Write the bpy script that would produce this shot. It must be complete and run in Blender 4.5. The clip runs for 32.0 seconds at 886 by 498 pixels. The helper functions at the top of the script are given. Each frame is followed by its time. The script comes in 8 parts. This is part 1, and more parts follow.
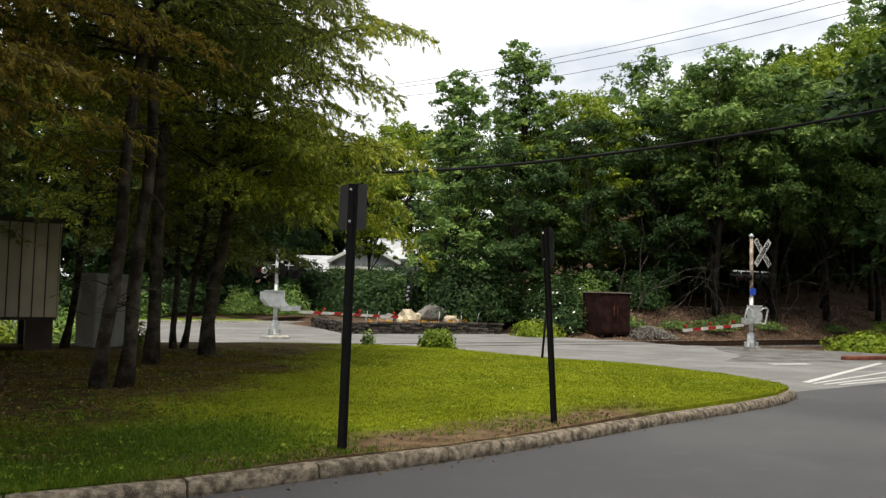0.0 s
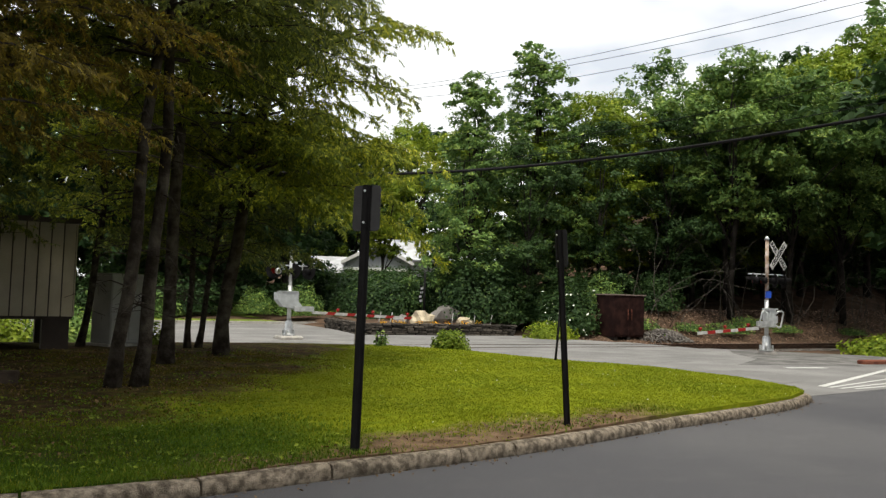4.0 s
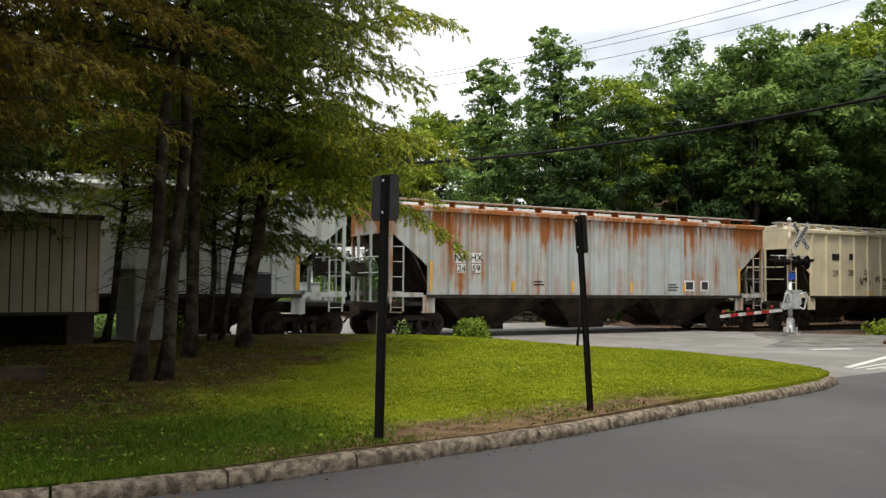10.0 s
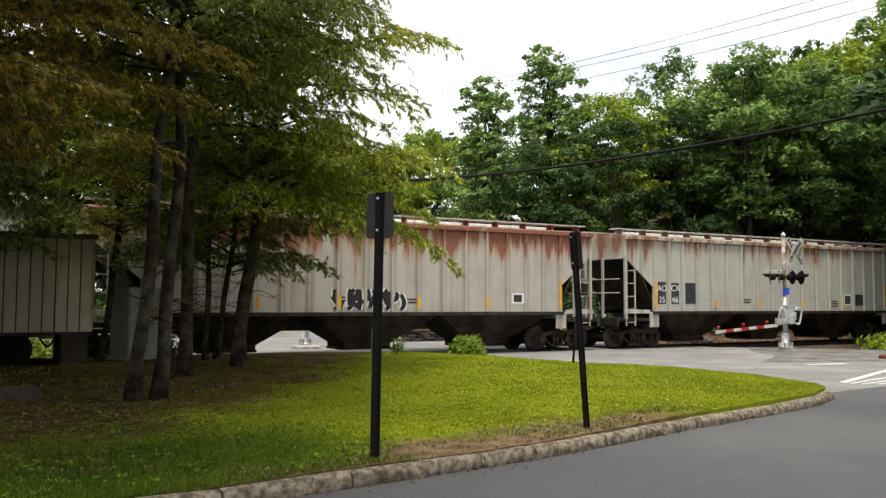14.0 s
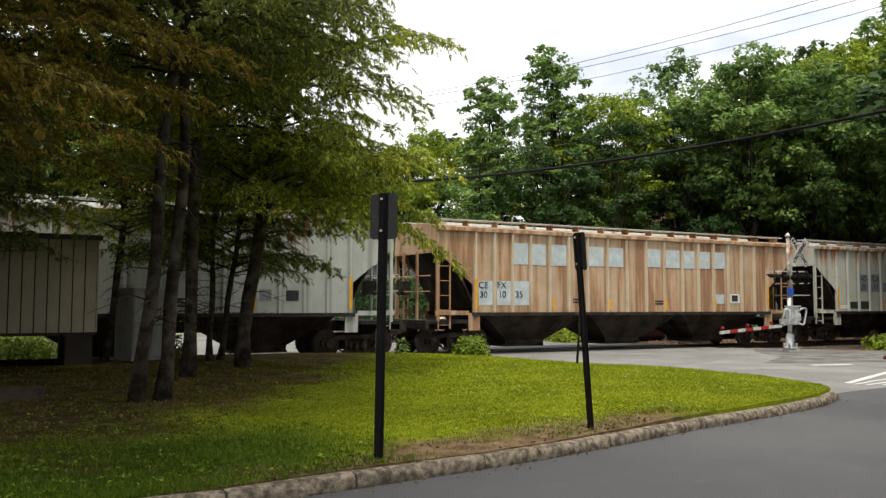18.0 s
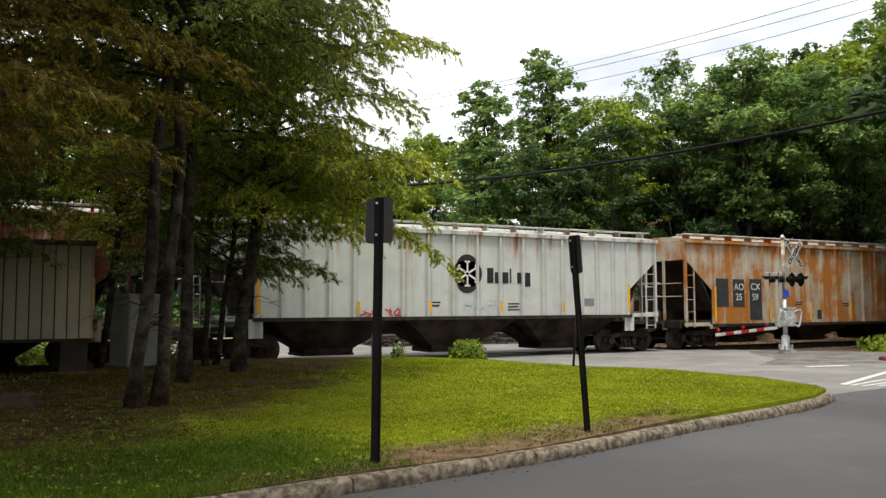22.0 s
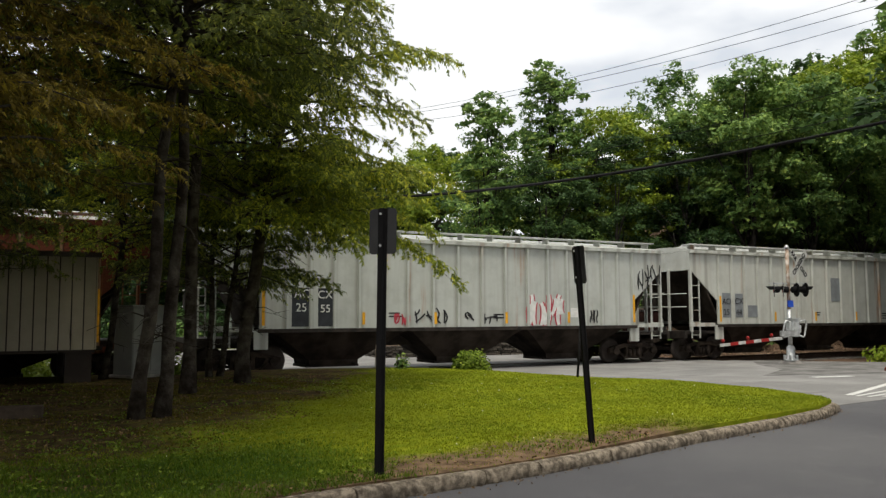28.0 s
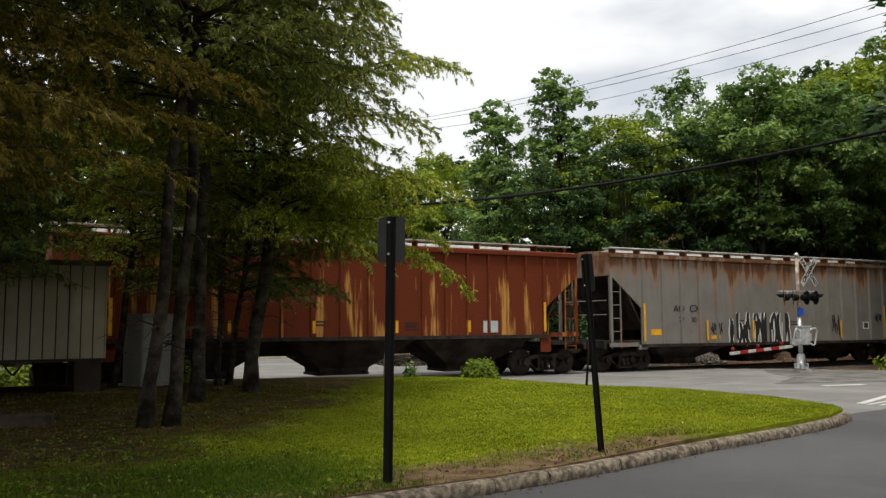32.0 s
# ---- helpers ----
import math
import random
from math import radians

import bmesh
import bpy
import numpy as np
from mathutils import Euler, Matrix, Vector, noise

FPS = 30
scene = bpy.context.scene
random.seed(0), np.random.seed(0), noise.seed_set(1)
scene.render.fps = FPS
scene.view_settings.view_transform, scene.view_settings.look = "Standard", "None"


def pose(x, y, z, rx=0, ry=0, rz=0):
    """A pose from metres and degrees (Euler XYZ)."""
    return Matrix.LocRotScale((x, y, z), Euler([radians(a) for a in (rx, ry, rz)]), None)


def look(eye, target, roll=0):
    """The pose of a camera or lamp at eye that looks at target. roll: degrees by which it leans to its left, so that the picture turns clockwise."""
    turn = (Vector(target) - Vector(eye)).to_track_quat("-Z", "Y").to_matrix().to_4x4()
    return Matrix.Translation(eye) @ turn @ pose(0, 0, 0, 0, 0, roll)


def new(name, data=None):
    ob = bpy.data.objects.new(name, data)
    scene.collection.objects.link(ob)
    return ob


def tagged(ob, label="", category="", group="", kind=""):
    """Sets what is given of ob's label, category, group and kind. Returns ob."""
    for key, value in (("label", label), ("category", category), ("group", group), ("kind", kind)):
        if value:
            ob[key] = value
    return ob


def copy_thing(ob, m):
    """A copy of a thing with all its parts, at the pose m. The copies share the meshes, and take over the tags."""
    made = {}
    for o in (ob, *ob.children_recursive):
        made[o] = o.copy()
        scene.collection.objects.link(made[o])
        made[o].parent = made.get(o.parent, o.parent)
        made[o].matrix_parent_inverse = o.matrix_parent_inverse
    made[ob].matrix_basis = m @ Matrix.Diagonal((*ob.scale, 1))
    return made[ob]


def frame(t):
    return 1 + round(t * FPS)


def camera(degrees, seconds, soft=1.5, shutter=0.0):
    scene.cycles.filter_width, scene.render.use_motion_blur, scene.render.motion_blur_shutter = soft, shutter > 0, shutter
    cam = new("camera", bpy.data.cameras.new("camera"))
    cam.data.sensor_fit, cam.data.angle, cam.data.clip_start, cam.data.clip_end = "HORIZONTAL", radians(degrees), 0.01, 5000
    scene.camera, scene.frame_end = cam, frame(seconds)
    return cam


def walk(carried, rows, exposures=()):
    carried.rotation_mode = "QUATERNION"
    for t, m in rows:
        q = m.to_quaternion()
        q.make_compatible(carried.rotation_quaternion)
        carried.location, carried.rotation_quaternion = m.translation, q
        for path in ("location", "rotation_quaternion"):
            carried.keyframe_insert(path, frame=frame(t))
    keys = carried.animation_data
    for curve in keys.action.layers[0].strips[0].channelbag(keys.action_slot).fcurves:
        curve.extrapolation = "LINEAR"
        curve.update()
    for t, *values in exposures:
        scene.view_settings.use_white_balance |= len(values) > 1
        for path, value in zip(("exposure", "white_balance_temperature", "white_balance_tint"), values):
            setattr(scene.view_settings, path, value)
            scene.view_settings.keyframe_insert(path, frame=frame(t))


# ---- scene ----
# The camera stands on the road, held by hand: yaw to the left of +y, pitch and roll in degrees.
EYE = Vector((0.0, 0.0, 1.67))
AIM = [
    (0.0, -30.79, 3.25, 1.40), (0.5, -30.67, 3.49, 1.53), (1.0, -30.49, 3.59, 1.48), (1.5, -30.42, 3.88, 1.33),
    (2.0, -30.30, 4.04, 1.55), (2.5, -30.19, 3.67, 1.69), (3.0, -30.12, 3.53, 1.65), (3.5, -29.98, 3.46, 1.62),
    (5.5, -29.50, 2.89, 1.74), (6.0, -29.30, 2.86, 1.44), (6.5, -29.23, 2.88, 1.34), (7.0, -29.15, 2.84, 1.25),
    (7.5, -29.02, 2.71, 0.94), (8.0, -28.85, 2.75, 0.83), (8.5, -28.80, 2.82, 0.86), (9.0, -28.76, 2.74, 0.72),
    (9.5, -28.67, 2.67, 0.64), (10.0, -28.53, 2.50, 0.53), (10.5, -28.33, 2.50, 0.44), (11.0, -28.29, 2.68, 0.37),
    (11.5, -28.25, 2.90, 0.15), (12.0, -28.32, 3.23, 0.19), (12.5, -28.44, 3.31, 0.10), (13.0, -28.54, 3.39, 0.20),
    (13.5, -28.79, 3.55, 0.20), (14.0, -28.87, 3.69, 0.17), (14.5, -28.77, 3.74, 0.36), (16.5, -28.70, 3.77, 0.21),
    (17.0, -28.62, 3.71, 0.22), (17.5, -28.54, 3.70, 0.15), (18.0, -28.61, 3.73, 0.16), (18.5, -28.85, 3.76, 0.15),
    (19.0, -28.93, 3.71, 0.20), (19.5, -28.92, 3.61, 0.18), (20.0, -28.89, 3.63, 0.06), (20.5, -28.92, 3.69, 0.01),
    (21.0, -28.86, 3.75, 0.01), (21.5, -28.81, 3.70, -0.24), (22.0, -28.91, 3.99, -0.19), (22.5, -28.98, 4.22, -0.23),
    (23.0, -29.12, 4.22, -0.27), (23.5, -29.20, 4.09, -0.26), (24.0, -29.12, 4.16, -0.17), (24.5, -29.00, 4.26, -0.12),
    (25.0, -28.89, 4.37, -0.32), (25.5, -28.83, 4.48, -0.25), (27.5, -28.72, 4.63, -0.22), (28.0, -28.66, 4.73, -0.27),
    (28.5, -28.58, 4.77, -0.34), (29.0, -28.51, 4.72, -0.33), (29.5, -28.41, 4.76, -0.40), (30.0, -28.16, 5.04, -0.52),
    (30.5, -28.09, 5.26, -0.42), (31.0, -28.11, 5.27, -0.52), (31.5, -28.03, 5.37, -0.53), (32.0, -28.09, 5.30, -0.32),
]


def aimed(yaw, pitch, roll):
    a, b = radians(yaw), radians(pitch)
    return look(EYE, EYE + Vector((-math.sin(a) * math.cos(b), math.cos(a) * math.cos(b), math.sin(b))) * 10, roll)


cam = camera(56.0, 32.0, soft=1.4)
walk(cam, [(t, aimed(a, b, c)) for t, a, b, c in AIM], exposures=[(0.0, -0.2), (3.0, -0.2), (6.0, -0.15), (7.0, 0.0), (8.0, 0.2), (9.5, -0.1), (11.0, -0.2), (12.0, 0.18), (13.0, 0.15), (14.0, 0.1), (17.0, -0.08), (20.0, -0.05), (25.0, -0.1), (28.0, -0.35), (32.0, -0.45)])

# ---------------------------------------------------------------- light
world = bpy.data.worlds.new("overcast_sky")
scene.world = world
world.use_nodes = True
wn, wl = world.node_tree.nodes, world.node_tree.links
wn.clear()
sky = wn.new("ShaderNodeTexSky")
sky.sky_type, sky.sun_disc = "NISHITA", False
sky.sun_elevation, sky.sun_rotation = radians(74), radians(211)
sky_dim = wn.new("ShaderNodeMix")
sky_dim.data_type, sky_dim.blend_type = "RGBA", "MULTIPLY"
sky_dim.inputs[0].default_value = 1.0
sky_dim.inputs[7].default_value = (0.14, 0.14, 0.14, 1)
coord = wn.new("ShaderNodeTexCoord")
cloud_map = wn.new("ShaderNodeMapping")
cloud_map.inputs["Scale"].default_value = (1.6, 1.6, 4.0)
cloud = wn.new("ShaderNodeTexNoise")
cloud.inputs["Scale"].default_value, cloud.inputs["Detail"].default_value = 1.5, 6.0
cloud_ramp = wn.new("ShaderNodeValToRGB")
cloud_ramp.color_ramp.elements[0].position, cloud_ramp.color_ramp.elements[0].color = 0.28, (0.98, 1.03, 1.10, 1)
cloud_ramp.color_ramp.elements[1].position, cloud_ramp.color_ramp.elements[1].color = 0.39, (1.50, 1.50, 1.48, 1)
sky_mix = wn.new("ShaderNodeMix")
sky_mix.data_type = "RGBA"
sky_mix.inputs[0].default_value = 0.88
background = wn.new("ShaderNodeBackground")
world_out = wn.new("ShaderNodeOutputWorld")
wl.new(sky.outputs[0], sky_dim.inputs[6])
wl.new(coord.outputs["Generated"], cloud_map.inputs[0])
wl.new(cloud_map.outputs[0], cloud.inputs["Vector"])
wl.new(cloud.outputs[0], cloud_ramp.inputs[0])
wl.new(sky_dim.outputs[2], sky_mix.inputs[6])
wl.new(cloud_ramp.outputs[0], sky_mix.inputs[7])
height = wn.new("ShaderNodeSeparateXYZ")
overhead = wn.new("ShaderNodeMapRange")
overhead.interpolation_type = "SMOOTHSTEP"
overhead.inputs["From Min"].default_value, overhead.inputs["From Max"].default_value = 0.15, 0.95
overhead.inputs["To Min"].default_value, overhead.inputs["To Max"].default_value = 1.0, 1.15
wl.new(coord.outputs["Generated"], height.inputs[0])
wl.new(height.outputs[2], overhead.inputs["Value"])
wl.new(overhead.outputs[0], background.inputs[1])
wl.new(sky_mix.outputs[2], background.inputs[0])
wl.new(background.outputs[0], world_out.inputs[0])

sun = new("sun", bpy.data.lights.new("sun", "SUN"))
sun.data.energy, sun.data.angle, sun.data.color = 4.1, radians(12), (1.0, 0.94, 0.80)
sun.matrix_world = look((2.0, 6.0, 40), (8, 16, 0))


# ---------------------------------------------------------------- materials
def nodes_of(name):
    m = bpy.data.materials.new(name)
    m.use_nodes = True
    n, l = m.node_tree.nodes, m.node_tree.links
    return m, n, l, n["Principled BSDF"]


def grey(c, k):
    return (min(c[0] * k, 1), min(c[1] * k, 1), min(c[2] * k, 1), 1)


def noise_node(n, l, vec, scale, detail=4.0, rough=0.55):
    t = n.new("ShaderNodeTexNoise")
    t.inputs["Scale"].default_value, t.inputs["Detail"].default_value, t.inputs["Roughness"].default_value = scale, detail, rough
    l.new(vec, t.inputs["Vector"])
    return t.outputs[0]


def step_node(n, l, fac, lo, hi):
    r = n.new("ShaderNodeMapRange")
    r.interpolation_type = "SMOOTHSTEP"
    r.inputs["From Min"].default_value, r.inputs["From Max"].default_value = lo, hi
    l.new(fac, r.inputs["Value"])
    return r.outputs[0]


def mix_node(n, l, fac, a, b, kind="MIX"):
    m = n.new("ShaderNodeMix")
    m.data_type, m.blend_type = "RGBA", kind
    for socket, v in ((m.inputs[0], fac), (m.inputs[6], a), (m.inputs[7], b)):
        if isinstance(v, bpy.types.NodeSocket):
            l.new(v, socket)
        else:
            socket.default_value = v
    return m.outputs[2]


def math_node(n, l, op, a, b):
    m = n.new("ShaderNodeMath")
    m.operation = op
    for socket, v in ((m.inputs[0], a), (m.inputs[1], b)):
        if isinstance(v, bpy.types.NodeSocket):
            l.new(v, socket)
        else:
            socket.default_value = v
    return m.outputs[0]


def bump_to(n, l, bsdf, height, strength, distance=0.02):
    b = n.new("ShaderNodeBump")
    b.inputs["Strength"].default_value, b.inputs["Distance"].default_value = strength, distance
    l.new(height, b.inputs["Height"])
    l.new(b.outputs[0], bsdf.inputs["Normal"])


def coords(n, l, scale=(1, 1, 1), loc=(0, 0, 0)):
    tc, mp = n.new("ShaderNodeTexCoord"), n.new("ShaderNodeMapping")
    mp.inputs["Scale"].default_value, mp.inputs["Location"].default_value = scale, loc
    l.new(tc.outputs["Object"], mp.inputs[0])
    return mp.outputs[0]


def plain(name, color, rough=0.75, metal=0.0, var=0.3, scale=3.0, fine=40.0, bump=0.15, other=None, spots=0.5, each=0.0):
    """A surface with large patches of a second tone, a fine grain and a light relief; each: how far pieces differ."""
    m, n, l, p = nodes_of(name)
    v = coords(n, l)
    big, small = noise_node(n, l, v, scale, 5), noise_node(n, l, v, fine, 3)
    c = mix_node(n, l, step_node(n, l, big, spots - 0.15, spots + 0.2), grey(color, 1 - var * 0.5), (*other, 1) if other else grey(color, 1 + var * 0.6))
    c = mix_node(n, l, small, c, mix_node(n, l, 1.0, c, (1 + var, 1 + var, 1 + var, 1), "MULTIPLY"))
    if each:
        info = n.new("ShaderNodeObjectInfo")
        c = mix_node(n, l, info.outputs["Random"], mix_node(n, l, 1.0, c, (1 - each, 1 - each, 1 - each, 1), "MULTIPLY"),
                     mix_node(n, l, 1.0, c, (1 + each, 1 + each * 0.9, 1 + each * 0.75, 1), "MULTIPLY"))
    l.new(c, p.inputs["Base Color"])
    p.inputs["Roughness"].default_value, p.inputs["Metallic"].default_value = rough, metal
    p.inputs["Specular IOR Level"].default_value = 0.5 if rough < 0.5 else 0.22 if rough < 0.66 else 0.08
    if bump:
        bump_to(n, l, p, small, bump)
    return m


def foliage(name, dark, light, tip=None, tip_share=0.15, scale=0.35, shine=0.55, each=0.5, through_light=0.3):
    """Leaves: every leaf a little different, with patches of lighter and darker growth, letting some light through."""
    m, n, l, p = nodes_of(name)
    geo, info = n.new("ShaderNodeNewGeometry"), n.new("ShaderNodeObjectInfo")
    big = noise_node(n, l, coords(n, l), scale, 3)
    f = math_node(n, l, "ADD", math_node(n, l, "MULTIPLY", geo.outputs["Random Per Island"], each), math_node(n, l, "MULTIPLY", step_node(n, l, big, 0.3, 0.7), 1 - each))
    c = mix_node(n, l, f, (*dark, 1), (*light, 1))
    if tip:
        c = mix_node(n, l, step_node(n, l, geo.outputs["Random Per Island"], 1 - tip_share, 1.0), c, (*tip, 1))
    c = mix_node(n, l, info.outputs["Random"], mix_node(n, l, 1.0, c, (0.8, 0.84, 0.8, 1), "MULTIPLY"), mix_node(n, l, 1.0, c, (1.15, 1.1, 0.95, 1), "MULTIPLY"))
    l.new(c, p.inputs["Base Color"])
    p.inputs["Roughness"].default_value = shine
    p.inputs["Specular IOR Level"].default_value = 0.16
    t = n.new("ShaderNodeBsdfTranslucent")
    l.new(c, t.inputs[0])
    s = n.new("ShaderNodeMixShader")
    s.inputs[0].default_value = through_light
    l.new(p.outputs[0], s.inputs[1])
    l.new(t.outputs[0], s.inputs[2])
    l.new(s.outputs[0], n["Material Output"].inputs[0])
    return m


def asphalt_material():
    m, n, l, p = nodes_of("asphalt")
    v = coords(n, l)
    big, mid, grain = noise_node(n, l, v, 0.22, 4), noise_node(n, l, v, 2.6, 6, 0.65), noise_node(n, l, v, 90, 2)
    c = mix_node(n, l, step_node(n, l, big, 0.35, 0.65), (0.060, 0.059, 0.065, 1), (0.084, 0.082, 0.086, 1))
    c = mix_node(n, l, step_node(n, l, mid, 0.52, 0.72), c, mix_node(n, l, 1.0, c, (1.18, 1.17, 1.15, 1), "MULTIPLY"))
    c = mix_node(n, l, step_node(n, l, grain, 0.3, 0.75), mix_node(n, l, 1.0, c, (0.72, 0.72, 0.72, 1), "MULTIPLY"), mix_node(n, l, 1.0, c, (1.3, 1.3, 1.3, 1), "MULTIPLY"))
    l.new(c, p.inputs["Base Color"])
    p.inputs["Roughness"].default_value = 0.72
    p.inputs["Specular IOR Level"].default_value = 0.25
    bump_to(n, l, p, grain, 0.35, 0.006)
    return m


def old_asphalt_material():
    m, n, l, p = nodes_of("worn_asphalt")
    v = coords(n, l)
    big, mid, grain = noise_node(n, l, v, 0.5, 5), noise_node(n, l, coords(n, l, (0.35, 1.6, 1)), 1.4, 6, 0.6), noise_node(n, l, v, 70, 2)
    c = mix_node(n, l, step_node(n, l, big, 0.35, 0.7), (0.185, 0.181, 0.176, 1), (0.262, 0.256, 0.248, 1))
    c = mix_node(n, l, step_node(n, l, mid, 0.56, 0.66), c, (0.155, 0.151, 0.146, 1))
    c = mix_node(n, l, step_node(n, l, grain, 0.3, 0.75), mix_node(n, l, 1.0, c, (0.8, 0.8, 0.8, 1), "MULTIPLY"), c)
    l.new(c, p.inputs["Base Color"])
    p.inputs["Roughness"].default_value = 0.85
    p.inputs["Specular IOR Level"].default_value = 0.15
    bump_to(n, l, p, grain, 0.3, 0.006)
    return m


def lawn_material():
    """Soil and short grass: green where it is open, needle litter and bare soil under the conifers and behind the kerb."""
    m, n, l, p = nodes_of("lawn_soil")
    v = coords(n, l)
    big, mid, grain = noise_node(n, l, v, 0.7, 5), noise_node(n, l, v, 5, 5), noise_node(n, l, v, 60, 3)
    sep = n.new("ShaderNodeSeparateXYZ")
    l.new(v, sep.inputs[0])
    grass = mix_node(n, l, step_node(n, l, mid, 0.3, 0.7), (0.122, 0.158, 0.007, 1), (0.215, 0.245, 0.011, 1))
    # Rich growth and tree shade together, put into the colour as darker green.
    lush_shade = math_node(n, l, "ADD", sep.outputs[0], math_node(n, l, "MULTIPLY", math_node(n, l, "SUBTRACT", big, 0.5), 4.0))
    lush_shade = math_node(n, l, "MULTIPLY", step_node(n, l, lush_shade, 4.4, 2.6), step_node(n, l, math_node(n, l, "ADD", sep.outputs[1], math_node(n, l, "MULTIPLY", big, 1.5)), 11.0, 9.6))
    grass = mix_node(n, l, lush_shade, grass, (0.034, 0.068, 0.006, 1))
    soil = mix_node(n, l, step_node(n, l, mid, 0.3, 0.7), (0.036, 0.022, 0.011, 1), (0.080, 0.049, 0.025, 1))
    moss = step_node(n, l, noise_node(n, l, v, 1.9, 6, 0.65), 0.42, 0.60)
    soil = mix_node(n, l, math_node(n, l, "MULTIPLY", moss, 0.75), soil, mix_node(n, l, step_node(n, l, mid, 0.4, 0.6), (0.055, 0.058, 0.010, 1), (0.105, 0.095, 0.014, 1)))
    past = math_node(n, l, "MAXIMUM", math_node(n, l, "SUBTRACT", sep.outputs[0], 1.3), 0.0)
    d = math_node(n, l, "SUBTRACT", math_node(n, l, "SUBTRACT", sep.outputs[1], 8.95), math_node(n, l, "MULTIPLY", past, 1.45))
    bare = step_node(n, l, math_node(n, l, "ADD", d, math_node(n, l, "MULTIPLY", math_node(n, l, "SUBTRACT", big, 0.5), 7.0)), -1.6, 1.4)
    along_kerb = math_node(n, l, "SUBTRACT", math_node(n, l, "SUBTRACT", sep.outputs[1], 6.495), math_node(n, l, "MULTIPLY", sep.outputs[0], 0.235))
    strip = step_node(n, l, math_node(n, l, "ADD", along_kerb, math_node(n, l, "MULTIPLY", math_node(n, l, "SUBTRACT", big, 0.5), 2.2)), 0.90, 0.45)
    strip = math_node(n, l, "MULTIPLY", strip, math_node(n, l, "MULTIPLY", step_node(n, l, sep.outputs[0], 1.0, 2.2), step_node(n, l, sep.outputs[0], 9.5, 7.5)))
    worn = mix_node(n, l, step_node(n, l, mid, 0.35, 0.65), (0.085, 0.055, 0.033, 1), (0.17, 0.115, 0.07, 1))
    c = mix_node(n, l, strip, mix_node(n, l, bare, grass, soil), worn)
    c = mix_node(n, l, grain, mix_node(n, l, 1.0, c, (0.7, 0.7, 0.7, 1), "MULTIPLY"), mix_node(n, l, 1.0, c, (1.25, 1.25, 1.25, 1), "MULTIPLY"))
    l.new(c, p.inputs["Base Color"])
    p.inputs["Roughness"].default_value = 0.95
    p.inputs["Specular IOR Level"].default_value = 0.05
    bump_to(n, l, p, grain, 0.6, 0.02)
    return m


ASPHALT, WORN = asphalt_material(), old_asphalt_material()
LAWN = lawn_material()
SOIL = plain("leaf_litter", (0.060, 0.040, 0.027), 0.95, var=0.5, scale=1.2, fine=22, bump=0.6, other=(0.095, 0.060, 0.04))
GRASS_FAR = plain("rough_grass", (0.10, 0.15, 0.02), 0.95, var=0.4, scale=1.5, fine=30, bump=0.5, other=(0.16, 0.20, 0.03))
PATCH = plain("old_patch_asphalt", (0.105, 0.102, 0.098), 0.9, var=0.4, scale=1.2, fine=60, bump=0.3, other=(0.165, 0.160, 0.154))
KERB = plain("kerb_stone", (0.135, 0.112, 0.086), 0.95, var=0.9, scale=13, fine=80, bump=1.3, other=(0.255, 0.215, 0.168), each=0.10)
GRAVEL = plain("ballast", (0.12, 0.108, 0.10), 0.95, var=0.6, scale=6, fine=25, bump=0.8, other=(0.18, 0.165, 0.15))
RAIL = plain("rail_steel", (0.07, 0.045, 0.034), 0.55, 0.6, var=0.3, scale=4, fine=40, other=(0.11, 0.07, 0.05))
TIE = plain("tie_wood", (0.075, 0.058, 0.045), 0.9, var=0.4, scale=5, fine=30, bump=0.4, each=0.3)
PAINT_WHITE = plain("road_paint", (0.55, 0.55, 0.53), 0.8, var=0.35, scale=5, fine=50, other=(0.36, 0.36, 0.35), spots=0.55)
BARK = plain("conifer_bark", (0.030, 0.023, 0.018), 0.95, var=0.6, scale=4, fine=24, bump=1.0, other=(0.072, 0.062, 0.050))
BARK_GREY = plain("tree_bark", (0.018, 0.015, 0.013), 0.95, var=0.5, scale=3, fine=18, bump=0.8, other=(0.036, 0.031, 0.026))
HEMLOCK = foliage("hemlock_needles", (0.050, 0.072, 0.026), (0.255, 0.300, 0.070), (0.46, 0.48, 0.08), 0.28, 0.6, each=0.72, through_light=0.45)
HEMLOCK_FRESH = foliage("fresh_hemlock_needles", (0.070, 0.106, 0.022), (0.340, 0.410, 0.052), (0.60, 0.60, 0.06), 0.32, 0.6, each=0.72, through_light=0.45)
HEMLOCK_DRY = foliage("dry_hemlock_needles", (0.095, 0.078, 0.022), (0.370, 0.262, 0.038), (0.54, 0.40, 0.045), 0.28, 0.9, each=0.72, through_light=0.45)
LEAVES = foliage("broad_leaves", (0.052, 0.116, 0.040), (0.215, 0.335, 0.086), (0.34, 0.44, 0.11), 0.25)
# Darker leaves for low and deep growth: the wood's shade put into the colour.
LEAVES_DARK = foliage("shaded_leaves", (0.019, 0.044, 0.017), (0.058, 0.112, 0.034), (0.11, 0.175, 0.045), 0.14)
LEAVES_LIGHT = foliage("fresh_leaves", (0.085, 0.145, 0.014), (0.24, 0.315, 0.026), (0.35, 0.41, 0.05), 0.22)
GRASS = foliage("grass_blades", (0.122, 0.166, 0.006), (0.235, 0.272, 0.012), (0.30, 0.30, 0.03), 0.10, 0.55, 0.6, 0.25)
GRASS_THIN = foliage("thin_grass_blades", (0.070, 0.062, 0.010), (0.165, 0.142, 0.016), (0.28, 0.24, 0.03), 0.2, 1.0, 0.6)
